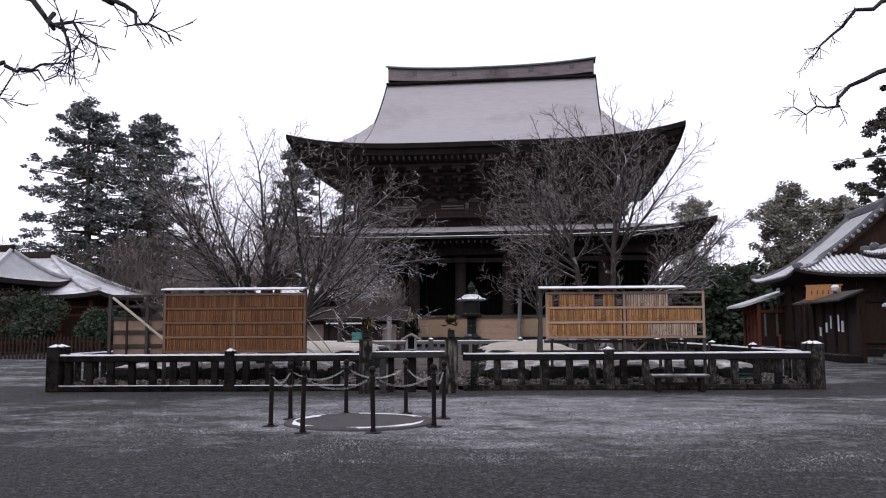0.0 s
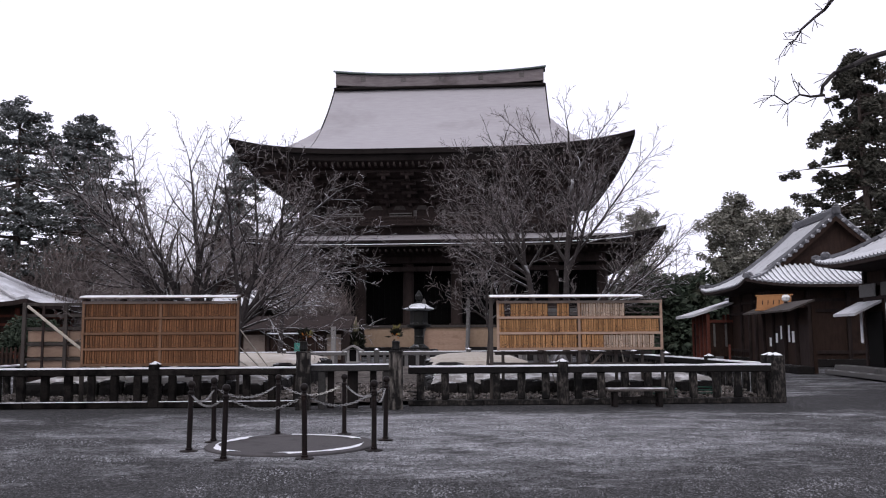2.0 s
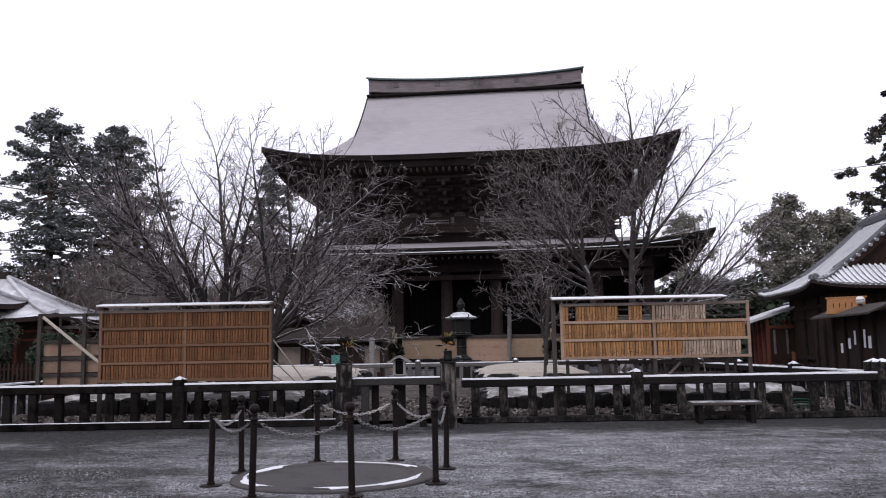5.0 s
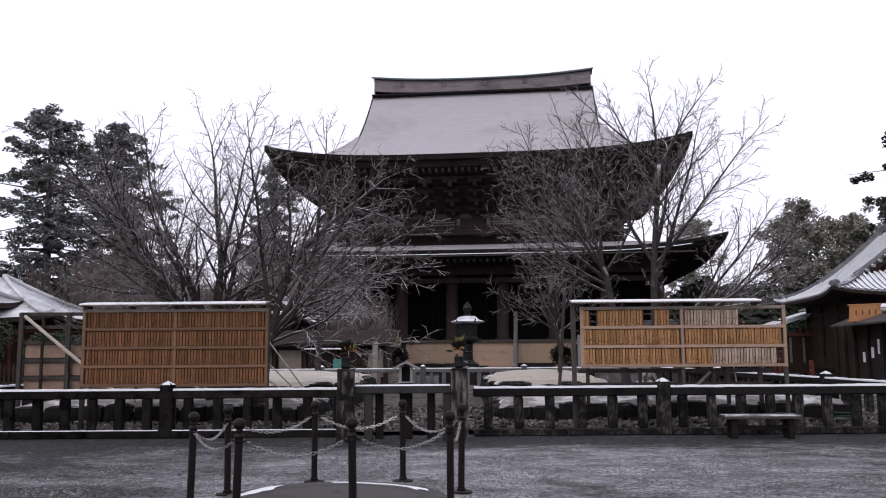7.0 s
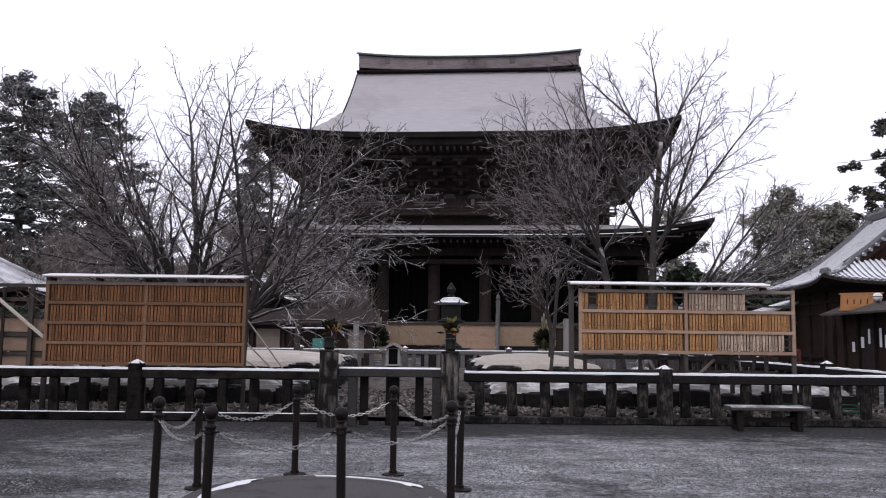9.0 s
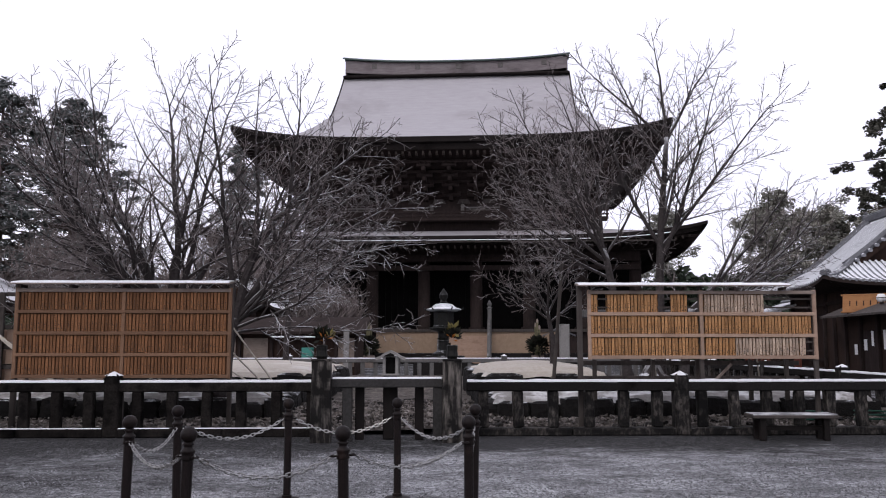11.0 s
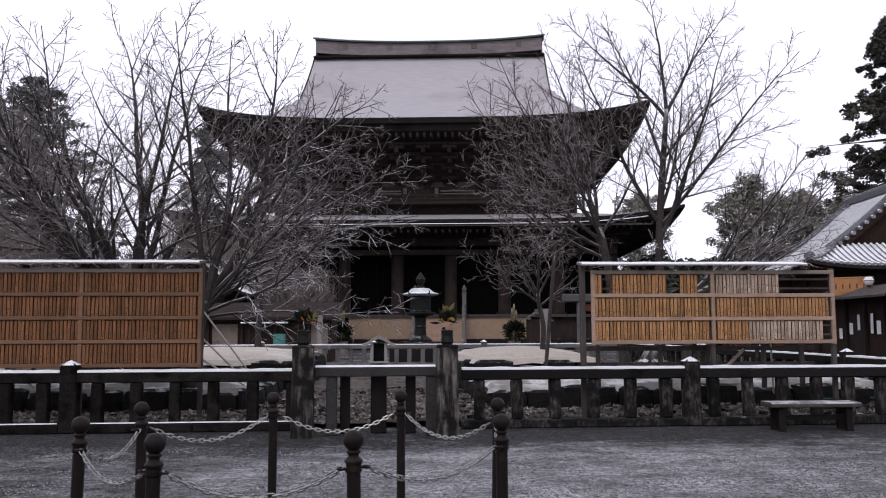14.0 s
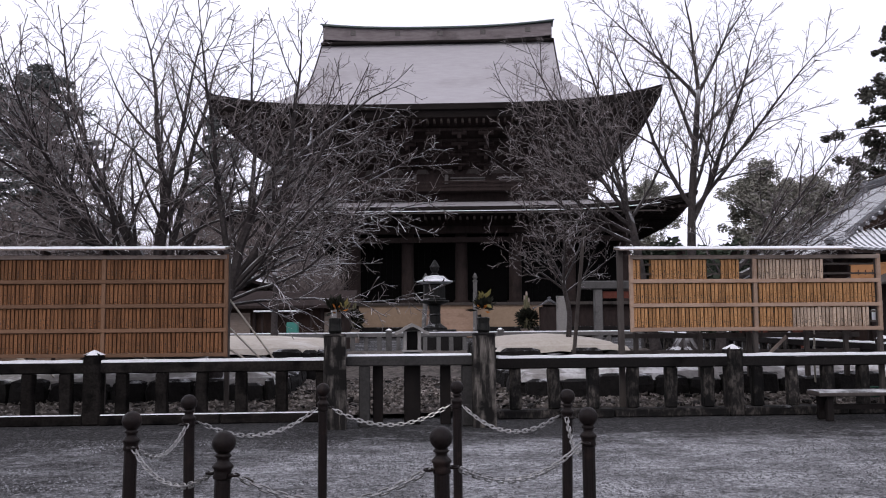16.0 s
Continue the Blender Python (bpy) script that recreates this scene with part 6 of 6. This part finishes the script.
part("ridge", g, M_TILE_EDGE, ax_)
for y in (47.5, 48.4, 49.3, 50.2, 51.2):
    for x in (9.6, 11.3):
        g = Geo()
        g.box((x, y, 1.4), (0.16, 0.16, 2.8), bevel=0.015)
        part("post", g, M_RED, ax_)
for x0, x1, y in ((9.6, 11.3, 47.55), (9.6, 11.3, 51.1)):
    g = Geo()
    g.box(((x0 + x1) / 2, y, 1.3), (x1 - x0, 0.06, 1.9))
    part("wall_panel", g, M_WALLWOOD, ax_)
    g = Geo()
    g.box(((x0 + x1) / 2, y - 0.05, 2.35), (x1 - x0, 0.14, 0.14))
    part("beam", g, M_RED, ax_)
g = Geo()
g.box((9.68, 49.4, 1.3), (0.06, 3.6, 1.9))
part("wall_panel", g, M_WALLWOOD, ax_)
for x in (9.9, 10.5):
    g = Geo()
    g.box((x, 47.48, 1.55), (0.1, 0.05, 1.3))
    part("pale_strip", g, M_LIMEWASH, ax_)

rl_ = thing("red_railing", "low faded red railing before the tiled hall", "railing", at=pose(10.95, 48.4, 0, 0, 0, 76) @ Matrix.Scale(1.1, 4))
for x in (0, 0.9, 1.8, 2.7, 3.3):
    g = Geo()
    g.box((x, 0, 0.5), (0.1, 0.1, 1.0), bevel=0.01)
    part("post", g, M_RED, rl_)
for z_ in (0.55, 0.95):
    g = Geo()
    g.box((1.65, 0, z_), (3.4, 0.08, 0.09), bevel=0.01)
    part("rail", g, M_RED, rl_)

# ticket booth front with papers, pent roof and signboard
bt = thing("booth_front", "dark timber booth front with papers and a pent roof", "booth", at=pose(11.9, 38.5, 0, 0, 0, 90))
g = Geo()
g.box((4.5, -0.1, 1.4), (9.2, 0.16, 2.8))
part("wall", g, M_WALLWOOD, bt)
g = Geo()
vs = [(-0.3, 0.95, 2.62), (7.0, 0.95, 2.62), (7.0, -0.1, 3.05), (-0.3, -0.1, 3.05)]
g.add(vs + [(x, y, z + 0.08) for x, y, z in vs], [(0, 1, 2, 3), (7, 6, 5, 4), (4, 5, 1, 0), (5, 6, 2, 1), (6, 7, 3, 2), (7, 4, 0, 3)])
part("pent_roof", g, M_TIMBER_GREY, bt)
for x in (0.0, 1.7, 3.3, 5.0, 6.6, 7.9, 9.1):
    g = Geo()
    g.box((x, 0.06, 1.4), (0.14, 0.14, 2.8), bevel=0.01)
    part("post", g, M_TIMBER, bt)
for x in (0.85, 4.2):
    g = Geo()
    g.box((x, 0.0, 1.05), (1.2, 0.06, 2.05), bevel=0.01)
    part("door", g, M_TIMBER, bt)
for x, z_, w, h_ in ((2.2, 1.55, 0.32, 0.5), (2.75, 1.7, 0.22, 0.75), (4.6, 1.5, 0.3, 0.45), (3.9, 1.75, 0.2, 0.6), (5.6, 1.3, 0.3, 0.42)):
    g = Geo()
    g.box((x, 0.05 if x < 3.5 else 0.045, z_), (w, 0.012, h_))
    part("paper_notice", g, M_WHITE, bt, "white paper notice")
g = Geo()
g.box((3.2, 0.35, 0.16), (6.8, 0.7, 0.32), bevel=0.03)
part("stone_step", g, M_STONE, bt)

# plaster panels, white strips and a little canopy on the near hall's flank
nf = thing("hall_front", "dark hall flank with pale plaster panels and white strips", "wall front", at=pose(13.42, 27.2, 0, 0, 0, 90))
for k in range(5):
    g = Geo()
    g.box((1.0 + 2.0 * k, 0.09, 3.35), (1.5, 0.05, 0.5), bevel=0.01)
    part("plaster_panel", g, M_STONE_MID, nf)
for x in (6.2, 7.2, 9.6):
    g = Geo()
    g.box((x, 0.14, 2.05), (0.22, 0.03, 1.5))
    part("white_strip", g, M_WHITE, nf, "white hanging strip")
# doorways: flat panels coloured black for the shade within
for x in (3.0, 8.4):
    g = Geo()
    g.box((x, 0.1, 1.4), (1.3, 0.06, 2.2))
    part("doorway", g, M_SHADE_BLACK, nf, "doorway panel with its shade painted black")
g = Geo()
vs = [(8.0, 1.0, 2.35), (10.2, 1.0, 2.35), (10.2, 0.0, 2.85), (8.0, 0.0, 2.85)]
g.add(vs + [(x, y, z + 0.1) for x, y, z in vs], [(0, 1, 2, 3), (7, 6, 5, 4), (4, 5, 1, 0), (5, 6, 2, 1), (6, 7, 3, 2), (7, 4, 0, 3)])
part("canopy", g, M_BARK_SNOW, nf, "small canopy under snow")
for k in range(2):
    g = Geo()
    g.box((6.0, 0.7 + 0.4 * k, 0.24 - 0.1 * k), (9.0, 0.5, 0.36 - 0.18 * k), bevel=0.02)
    part("stone_step", g, M_STONE_MID, nf)

sg = thing("signboard", "tilted orange wooden signboard with unreadable dark writing", "signboard", at=pose(11.55, 42.3, 3.14, -14, 0, -32))
g = Geo()
g.box((0, 0, 0), (1.55, 0.07, 0.66), bevel=0.015)
part("board", g, M_SIGN, sg)
for dx in (-0.5, -0.25, 0.0, 0.25, 0.5):
    g = Geo()
    g.box((dx, -0.038, 0.0), (0.04, 0.006, 0.2))
    part("writing_bar", g, M_WALLWOOD, sg)
for dz in (-0.35, 0.35):
    g = Geo()
    g.box((0, 0, dz), (1.68, 0.1, 0.06), bevel=0.01)
    part("frame_bar", g, M_SIGN, sg)
for dx in (-0.6, 0.6):
    g = Geo()
    g.tube([(dx, 0.05, -0.3), (dx, 0.25, -0.62)], [0.03, 0.03], 6)
    part("bracket", g, M_TIMBER, sg)
pl = thing("paper_lantern", "round white striped lantern above the pent roof", "lantern", at=pose(11.7, 41.0, 3.05) @ Matrix.Scale(0.62, 4))
g = Geo()
g.lathe([(0.1, 0.12), (0.2, 0.16), (0.29, 0.32), (0.29, 0.44), (0.2, 0.6), (0.1, 0.64)], 14)
part("shade", g, M_WHITE, pl, round_=True)
g = Geo()
g.lathe([(0.12, 0.0), (0.12, 0.12), (0.06, 0.14)], 12)
g.lathe([(0.08, 0.64), (0.12, 0.66), (0.12, 0.7)], 12)
g.lathe([(0.296, 0.36), (0.296, 0.41)], 14)
part("frame", g, M_TIMBER, pl)

# ---- bronze lantern before the great hall ----
bl = thing("bronze_lantern", "large dark bronze lantern with a snowy roof on stone steps", "lantern", at=pose(-5.72, 47.6, 0))
g = Geo()
g.box((0, 0, 0.35), (2.6, 2.6, 0.7), bevel=0.05)
g.box((0, 0, 0.83), (1.9, 1.9, 0.26), bevel=0.04)
part("stone_plinth", g, M_STONE, bl, "stepped granite plinth")
g = Geo()
g.lathe([(0.55, 0.96), (0.55, 1.05), (0.4, 1.15), (0.27, 1.25), (0.25, 1.6), (0.28, 1.65), (0.25, 1.7), (0.26, 2.05), (0.34, 2.12), (0.62, 2.2), (0.68, 2.26), (0.66, 2.3)], 16)
part("shaft", g, M_BRONZE, bl)
g = Geo()
g.lathe([(0.5, 2.3), (0.52, 2.36), (0.48, 2.4), (0.48, 3.0), (0.54, 3.06)], 6)
part("fire_box", g, M_BRONZE, bl)
g = Geo()
g.lathe([(0.6, 3.06), (0.84, 3.13), (0.86, 3.17), (0.62, 3.24), (0.45, 3.38), (0.4, 3.42), (0.15, 3.45)], 6)
part("roof", g, M_BRONZE_SNOW, bl, "six-sided roof white with snow")
for k in range(6):
    a = radians(60 * k)
    g = Geo()
    g.tube([(0.84 * math.cos(a), 0.84 * math.sin(a), 3.15), (0.92 * math.cos(a), 0.92 * math.sin(a), 3.17), (0.96 * math.cos(a), 0.96 * math.sin(a), 3.25), (0.92 * math.cos(a), 0.92 * math.sin(a), 3.3)], [0.035, 0.03, 0.03, 0.02], 6)
    part("roof_scroll", g, M_BRONZE, bl)
g = Geo()
g.lathe([(0.16, 3.45), (0.2, 3.5), (0.1, 3.58), (0.2, 3.72), (0.22, 3.85), (0.12, 4.02), (0.02, 4.18)], 14)
part("jewel_finial", g, M_BRONZE, bl)


def kadomatsu(m, seed):
    root = thing("new_year_pine", "new year bamboo and pine arrangement before the hall", "plant arrangement", "new year pines", at=m)
    gg = Geo()
    gg.lathe([(0.4, 0), (0.4, 0.75), (0.42, 0.8)], 16)
    part("straw_base", gg, M_FRAME_OLD, root)
    for dx, dy, h in ((0, 0, 3.0), (-0.12, 0.1, 2.75), (0.13, 0.08, 2.6)):
        gg = Geo()
        gg.lathe([(0.065, 0.8), (0.065, h - 0.18)], 10, pose(dx, dy, 0))
        part("bamboo", gg, M_BAMBOO_G, root)
        gg = Geo()
        k = [(0.064 * math.cos(a), 0.064 * math.sin(a)) for a in span(0, 2 * math.pi, 11)[:-1]]
        gg.add([(dx + x, dy + y, h - 0.2) for x, y in k] + [(dx + x, dy + y, h - 0.05 + y * 2.2) for x, y in k], [tuple(range(10, 20))] + [(i, (i + 1) % 10, (i + 1) % 10 + 10, i + 10) for i in range(10)])
        part("cut_tip", gg, M_FRAME_OLD, root, "pale slanting cut of the bamboo")
    gg = Geo()
    sprig_leaves(gg, (0, 0, 1.25), 700, 0.62, 0.3, seed, 0.9)
    part("pine_spray", gg, M_PINE, root)


kadomatsu(pose(-11.6, 60.0, 0), 71)
kadomatsu(pose(-1.0, 61.0, 0), 72)


def cabinet(m, group="roofed lanterns"):
    root = thing("roofed_shrine_box", "dark timber shrine box with a small snowy gabled roof", "small shrine", group, at=m)
    gg = Geo()
    gg.box((0, 0, 0.3), (1.5, 1.3, 0.6), bevel=0.04)
    part("base", gg, M_STONE, root)
    gg = Geo()
    gg.box((0, 0, 1.35), (1.15, 1.0, 1.5), bevel=0.02)
    part("box", gg, M_TIMBER, root)
    gg = Geo()
    gg.add([(x, y, z) for y in (-0.8, 0.8) for x, z in ((-1.0, 2.05), (-0.55, 2.2), (0, 2.6), (0.55, 2.2), (1.0, 2.05), (0.98, 1.97), (0, 2.45), (-0.98, 1.97))],
           [(0, 1, 9, 8), (1, 2, 10, 9), (2, 3, 11, 10), (3, 4, 12, 11), (4, 5, 13, 12), (5, 6, 14, 13), (6, 7, 15, 14), (7, 0, 8, 15), (0, 7, 6, 2, 1), (2, 6, 5, 4, 3), (8, 9, 10, 14, 15), (10, 11, 12, 13, 14)][0:12])
    part("roof", gg, M_TILE_EDGE, root)
    gg = Geo()
    gg.tube([(0, -0.85, 2.64), (0, 0.85, 2.64)], [0.07, 0.07], 6)
    part("roof_ridge", gg, M_TILE_EDGE, root)


cabinet(pose(-12.2, 56.0, 0))
cabinet(pose(0.3, 60.0, 0))

# ---- stone post and stone gate beyond the plot ----
g = Geo()
g.box((0, 0, 1.2), (0.42, 0.38, 2.4), bevel=0.03)
solid("stone_post", g, M_PALE_STONE, "tall pale granite inscription post", "stone post", at=pose(-0.12, 45.4, 0, 0, 0, 4))
g = Geo()
g.box((0, 0, 1.1), (0.24, 0.22, 2.2), bevel=0.02)
solid("stone_post", g, M_PALE_STONE, "slim pale granite marker post", "stone post", at=pose(-10.1, 46.0, 0, 0, 0, 4))
sgt = thing("stone_gate", "plain granite gate of two pillars and a snowy lintel", "stone gate", at=pose(1.5, 46.0, 0, 0, 0, 7))
for x in (0, 2.8):
    g = Geo()
    g.box((x, 0, 1.35), (0.34, 0.34, 2.7), bevel=0.03)
    part("pillar", g, M_STONE_MID, sgt)
g = Geo()
g.box((1.4, 0, 2.88), (4.4, 0.5, 0.36), bevel=0.04)
part("lintel", g, M_STONE_MID, sgt)
g = Geo()
g.box((1.4, 0, 2.45), (2.4, 0.14, 0.3), bevel=0.01)
part("red_board", g, M_RED, sgt, "faded red board under the lintel")

# ---- low shelter with a teal panel left of the hall ----
sh = thing("low_shelter", "low dark timber shelter with snowy eave and a teal panel", "shelter", at=pose(-16.5, 48.0, 0, 0, 0, 3))
g = Geo()
g.box((2.6, 1.5, 1.0), (7.6, 2.6, 2.0))
part("wall", g, M_WALLWOOD, sh)
g = Geo()
vs = [(-1.5, -0.5, 2.0), (6.9, -0.5, 2.0), (6.9, 1.6, 2.75), (-1.5, 1.6, 2.75)]
g.add(vs + [(x, y, z + 0.12) for x, y, z in vs], [(3, 2, 1, 0), (4, 5, 6, 7), (0, 1, 5, 4), (1, 2, 6, 5), (2, 3, 7, 6), (3, 0, 4, 7)])
part("roof", g, M_TIMBER, sh)
for x in (-1.0, 0.6, 2.2, 3.8, 5.4, 6.4):
    g = Geo()
    g.box((x, 0.1, 1.05), (0.14, 0.14, 2.1), bevel=0.01)
    part("post", g, M_TIMBER, sh)
for x, w in ((-0.2, 1.2), (1.4, 1.2), (5.9, 0.8)):
    g = Geo()
    g.box((x, 0.16, 1.1), (w, 0.05, 1.4))
    part("shutter", g, M_FRAME_OLD, sh)
g = Geo()
g.box((4.4, -1.9, 0.75), (0.5, 0.4, 1.2), bevel=0.02)
part("teal_panel", g, M_TEAL, sh, "teal painted metal panel")
g = Geo()
g.box((3.7, -1.9, 1.85), (2.0, 0.7, 0.07), bevel=0.02)
part("panel_canopy", g, M_SNOW, sh, "small canopy white with snow")
for x in (3.0, 5.2):
    g = Geo()
    g.box((x, -1.8, 0.9), (0.09, 0.09, 1.82), bevel=0.008)
    part("canopy_post", g, M_TIMBER, sh)
small_hall("side_hall", pose(-19.5, 58.0, 0, 0, 0, 90), 4.4, 3.2, 3.6, 2.0, 2.6, "small dark side hall with a snow-streaked tiled roof", M_TILE, False, M_WALLWOOD, M_TIMBER, wall_in=1.0)

# ---- picket fence and shrubs before the bark-roofed shrine ----
pk = thing("picket_fence", "dark red picket fence before the shrine", "picket fence", at=pose(-46.0, 43.6, 0, 0, 0, -3))
for k in range(88):
    g = Geo()
    g.add([(-0.05, -0.02, 0), (0.05, -0.02, 0), (0.05, 0.02, 0), (-0.05, 0.02, 0), (-0.05, -0.02, 1.15), (0.05, -0.02, 1.15), (0.05, 0.02, 1.15), (-0.05, 0.02, 1.15), (0, 0, 1.26)],
          [(3, 2, 1, 0), (0, 1, 5, 4), (1, 2, 6, 5), (2, 3, 7, 6), (3, 0, 4, 7), (4, 5, 8), (5, 6, 8), (6, 7, 8), (7, 4, 8)])
    if k == 0:
        PICKET = g.mesh("picket")
        PICKET.materials.append(M_WALLWOOD)
    part("picket", PICKET, M_WALLWOOD, pk, at=pose(0.24 * k, 0, 0))
for z_ in (0.35, 0.9):
    g = Geo()
    g.box((10.5, 0.05, z_), (21.2, 0.06, 0.1))
    part("rail", g, M_WALLWOOD, pk)


def shrub(m, r, h, seed, label, n=9000, mat_=None):
    rng = np.random.default_rng(seed)
    root = thing("shrub", label, "shrub", "shrubs by the shrine", at=m)
    gg = Geo()
    for k in range(5):
        a = 2 * math.pi * k / 5
        gg.tube([(0, 0, 0), (0.2 * r * math.cos(a), 0.2 * r * math.sin(a), h * 0.3), (0.6 * r * math.cos(a), 0.6 * r * math.sin(a), h * 0.65)], [0.07, 0.05, 0.02], 5, False)
    part("stems", gg, M_TRUNK, root)
    c = []
    rr = random.Random(seed)
    for k in range(26):
        a, q, zz = rr.uniform(0, 6.28), r * rr.uniform(0.1, 0.8), h * rr.uniform(0.3, 0.9)
        d = rng.normal(size=(n // 26, 3))
        d /= np.linalg.norm(d, axis=1)[:, None]
        d *= (rng.random(n // 26) ** 0.4)[:, None] * r * rr.uniform(0.2, 0.42)
        c.append(np.array([q * math.cos(a), q * math.sin(a), zz]) + d)
    c = np.concatenate(c)
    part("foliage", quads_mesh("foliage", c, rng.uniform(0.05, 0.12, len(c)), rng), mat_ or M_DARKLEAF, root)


shrub(pose(-31.0, 45.2, 0), 2.2, 3.6, 81, "dark clipped evergreen shrub before the shrine")
shrub(pose(-27.2, 46.0, 0), 1.6, 2.6, 82, "loose dark evergreen shrub before the shrine")
shrub(pose(-24.5, 50.0, 0), 1.8, 2.4, 83, "dark evergreen shrub dusted with snow")
shrub(pose(-20.8, 47.5, 0), 1.3, 1.8, 84, "low dark evergreen shrub dusted with snow")

# ---- bare trees whose branches hang into the court from outside ----
def near_tree(name, base, h, r, limbs, label, seed):
    rng = random.Random(seed)
    root = thing(name, label, "tree", "bare trees at the court's edge", at=pose(*base))
    tg, wg, tw = Geo(), Geo(), Geo()
    tg.tube([(0, 0, -0.1), (0.1, 0, h * 0.4), (0.05, 0.1, h * 0.8), (0, 0, h)], [r * 1.4, r, r * 0.85, r * 0.6], 12)
    part("trunk", tg, M_CHERRY, root, round_=True)
    cfg = dict(CHERRY)
    cfg.update(up=(0, 0, 0.0, 0.0, 0.0), split=2)
    for pts in limbs:
        ps = [Vector(p) - Vector(base) for p in pts]
        fine = []
        for i in range(len(ps) - 1):
            for q in (0, 0.33, 0.66):
                fine.append(ps[i].lerp(ps[i + 1], q) + Vector((rng.gauss(0, 0.05), rng.gauss(0, 0.05), rng.gauss(0, 0.05))))
        fine.append(ps[-1])
        n = len(fine)
        stout = 0.045 if len(pts) > 4 else 0.014
        rad = [stout * (1 - i / n) ** 1.2 + 0.006 for i in range(n)]
        wg.tube(fine, rad, 7, False)
        for i in range(n // 2, n):
            for _ in range(1 if i < n - 3 else 3):
                d = (fine[i] - fine[i - 1]).normalized()
                s_ = d.cross(Vector((rng.gauss(0, 1), rng.gauss(0, 1), rng.gauss(0, 1)))).normalized()
                limb(wg, tw, fine[i], d * 0.7 + s_ * 0.8, rng.uniform(0.1, 0.3), max(0.004, rad[i] * 0.3), 3, rng, cfg)
    part("limb_work", wg, M_BLACKTWIG, root)
    tagged(part("twig_crown", tw, M_BLACKTWIG, root), kind="stuff")


near_tree("bare_tree", (10.4, 12.8, 0), 7.5, 0.28, [
    [(10.4, 12.8, 4.6), (6.06, 12.12, 5.56), (3.67, 11.92, 4.9), (3.32, 11.92, 4.59), (3.08, 11.88, 4.4), (2.65, 11.84, 4.43)],
    [(10.4, 12.8, 5.8), (6.38, 12.46, 6.65), (3.92, 12.34, 5.98), (3.42, 12.34, 5.74), (3.22, 12.34, 5.45), (3.01, 12.34, 5.23)]],
          "bare tree whose dark branches hang over the court", 91)
near_tree("bare_tree", (-12.5, 9.5, 0), 8.0, 0.3, [
    [(-12.5, 9.5, 5.6), (-7.6, 7.4, 5.4), (-4.62, 6.6, 4.32), (-4.23, 6.56, 4.04), (-3.94, 6.56, 3.84)],
    [(-4.35, 6.6, 4.12), (-4.22, 6.5, 3.96), (-4.14, 6.45, 3.9), (-4.02, 6.4, 3.74)],
    [(-12.5, 9.5, 4.6), (-9.4, 11, 5), (-8.4, 11.4, 5.46), (-8.15, 11.5, 5.37), (-7.68, 11.6, 5.44), (-7.13, 11.5, 5.53)],
    [(-8.15, 11.5, 5.37), (-7.81, 11.6, 5.34), (-7.36, 11.7, 5.26)],
    [(-12.5, 9.5, 6.4), (-8, 8.4, 6.6), (-4.29, 7.3, 4.55), (-4.1, 7.4, 4.39), (-3.79, 7.43, 4.24)],
    [(-12.5, 9.5, 3.2), (-9, 8.6, 3.6), (-6, 8, 3.72), (-5.7, 8, 4.11)]],
          "bare tree whose thin twigs hang over the court", 92)

# ---- garden hose behind the fence ----
for s0, d0, rr_ in ((16.9, 0.55, 0.3), (18.0, 0.6, 0.34)):
    g = Geo()
    g.tube([FENCE @ Vector((s0 + (rr_ + 0.02 * math.sin(3 * t)) * math.cos(t), d0 + 0.6 * rr_ * math.sin(t), 0.17 + 0.012 * t)) for t in span(0, 5 * math.pi, 60)], [0.016] * 60, 6)
    solid("garden_hose", g, M_HOSE, "coiled green garden hose on the stony soil", "garden hose", "coils of hose")
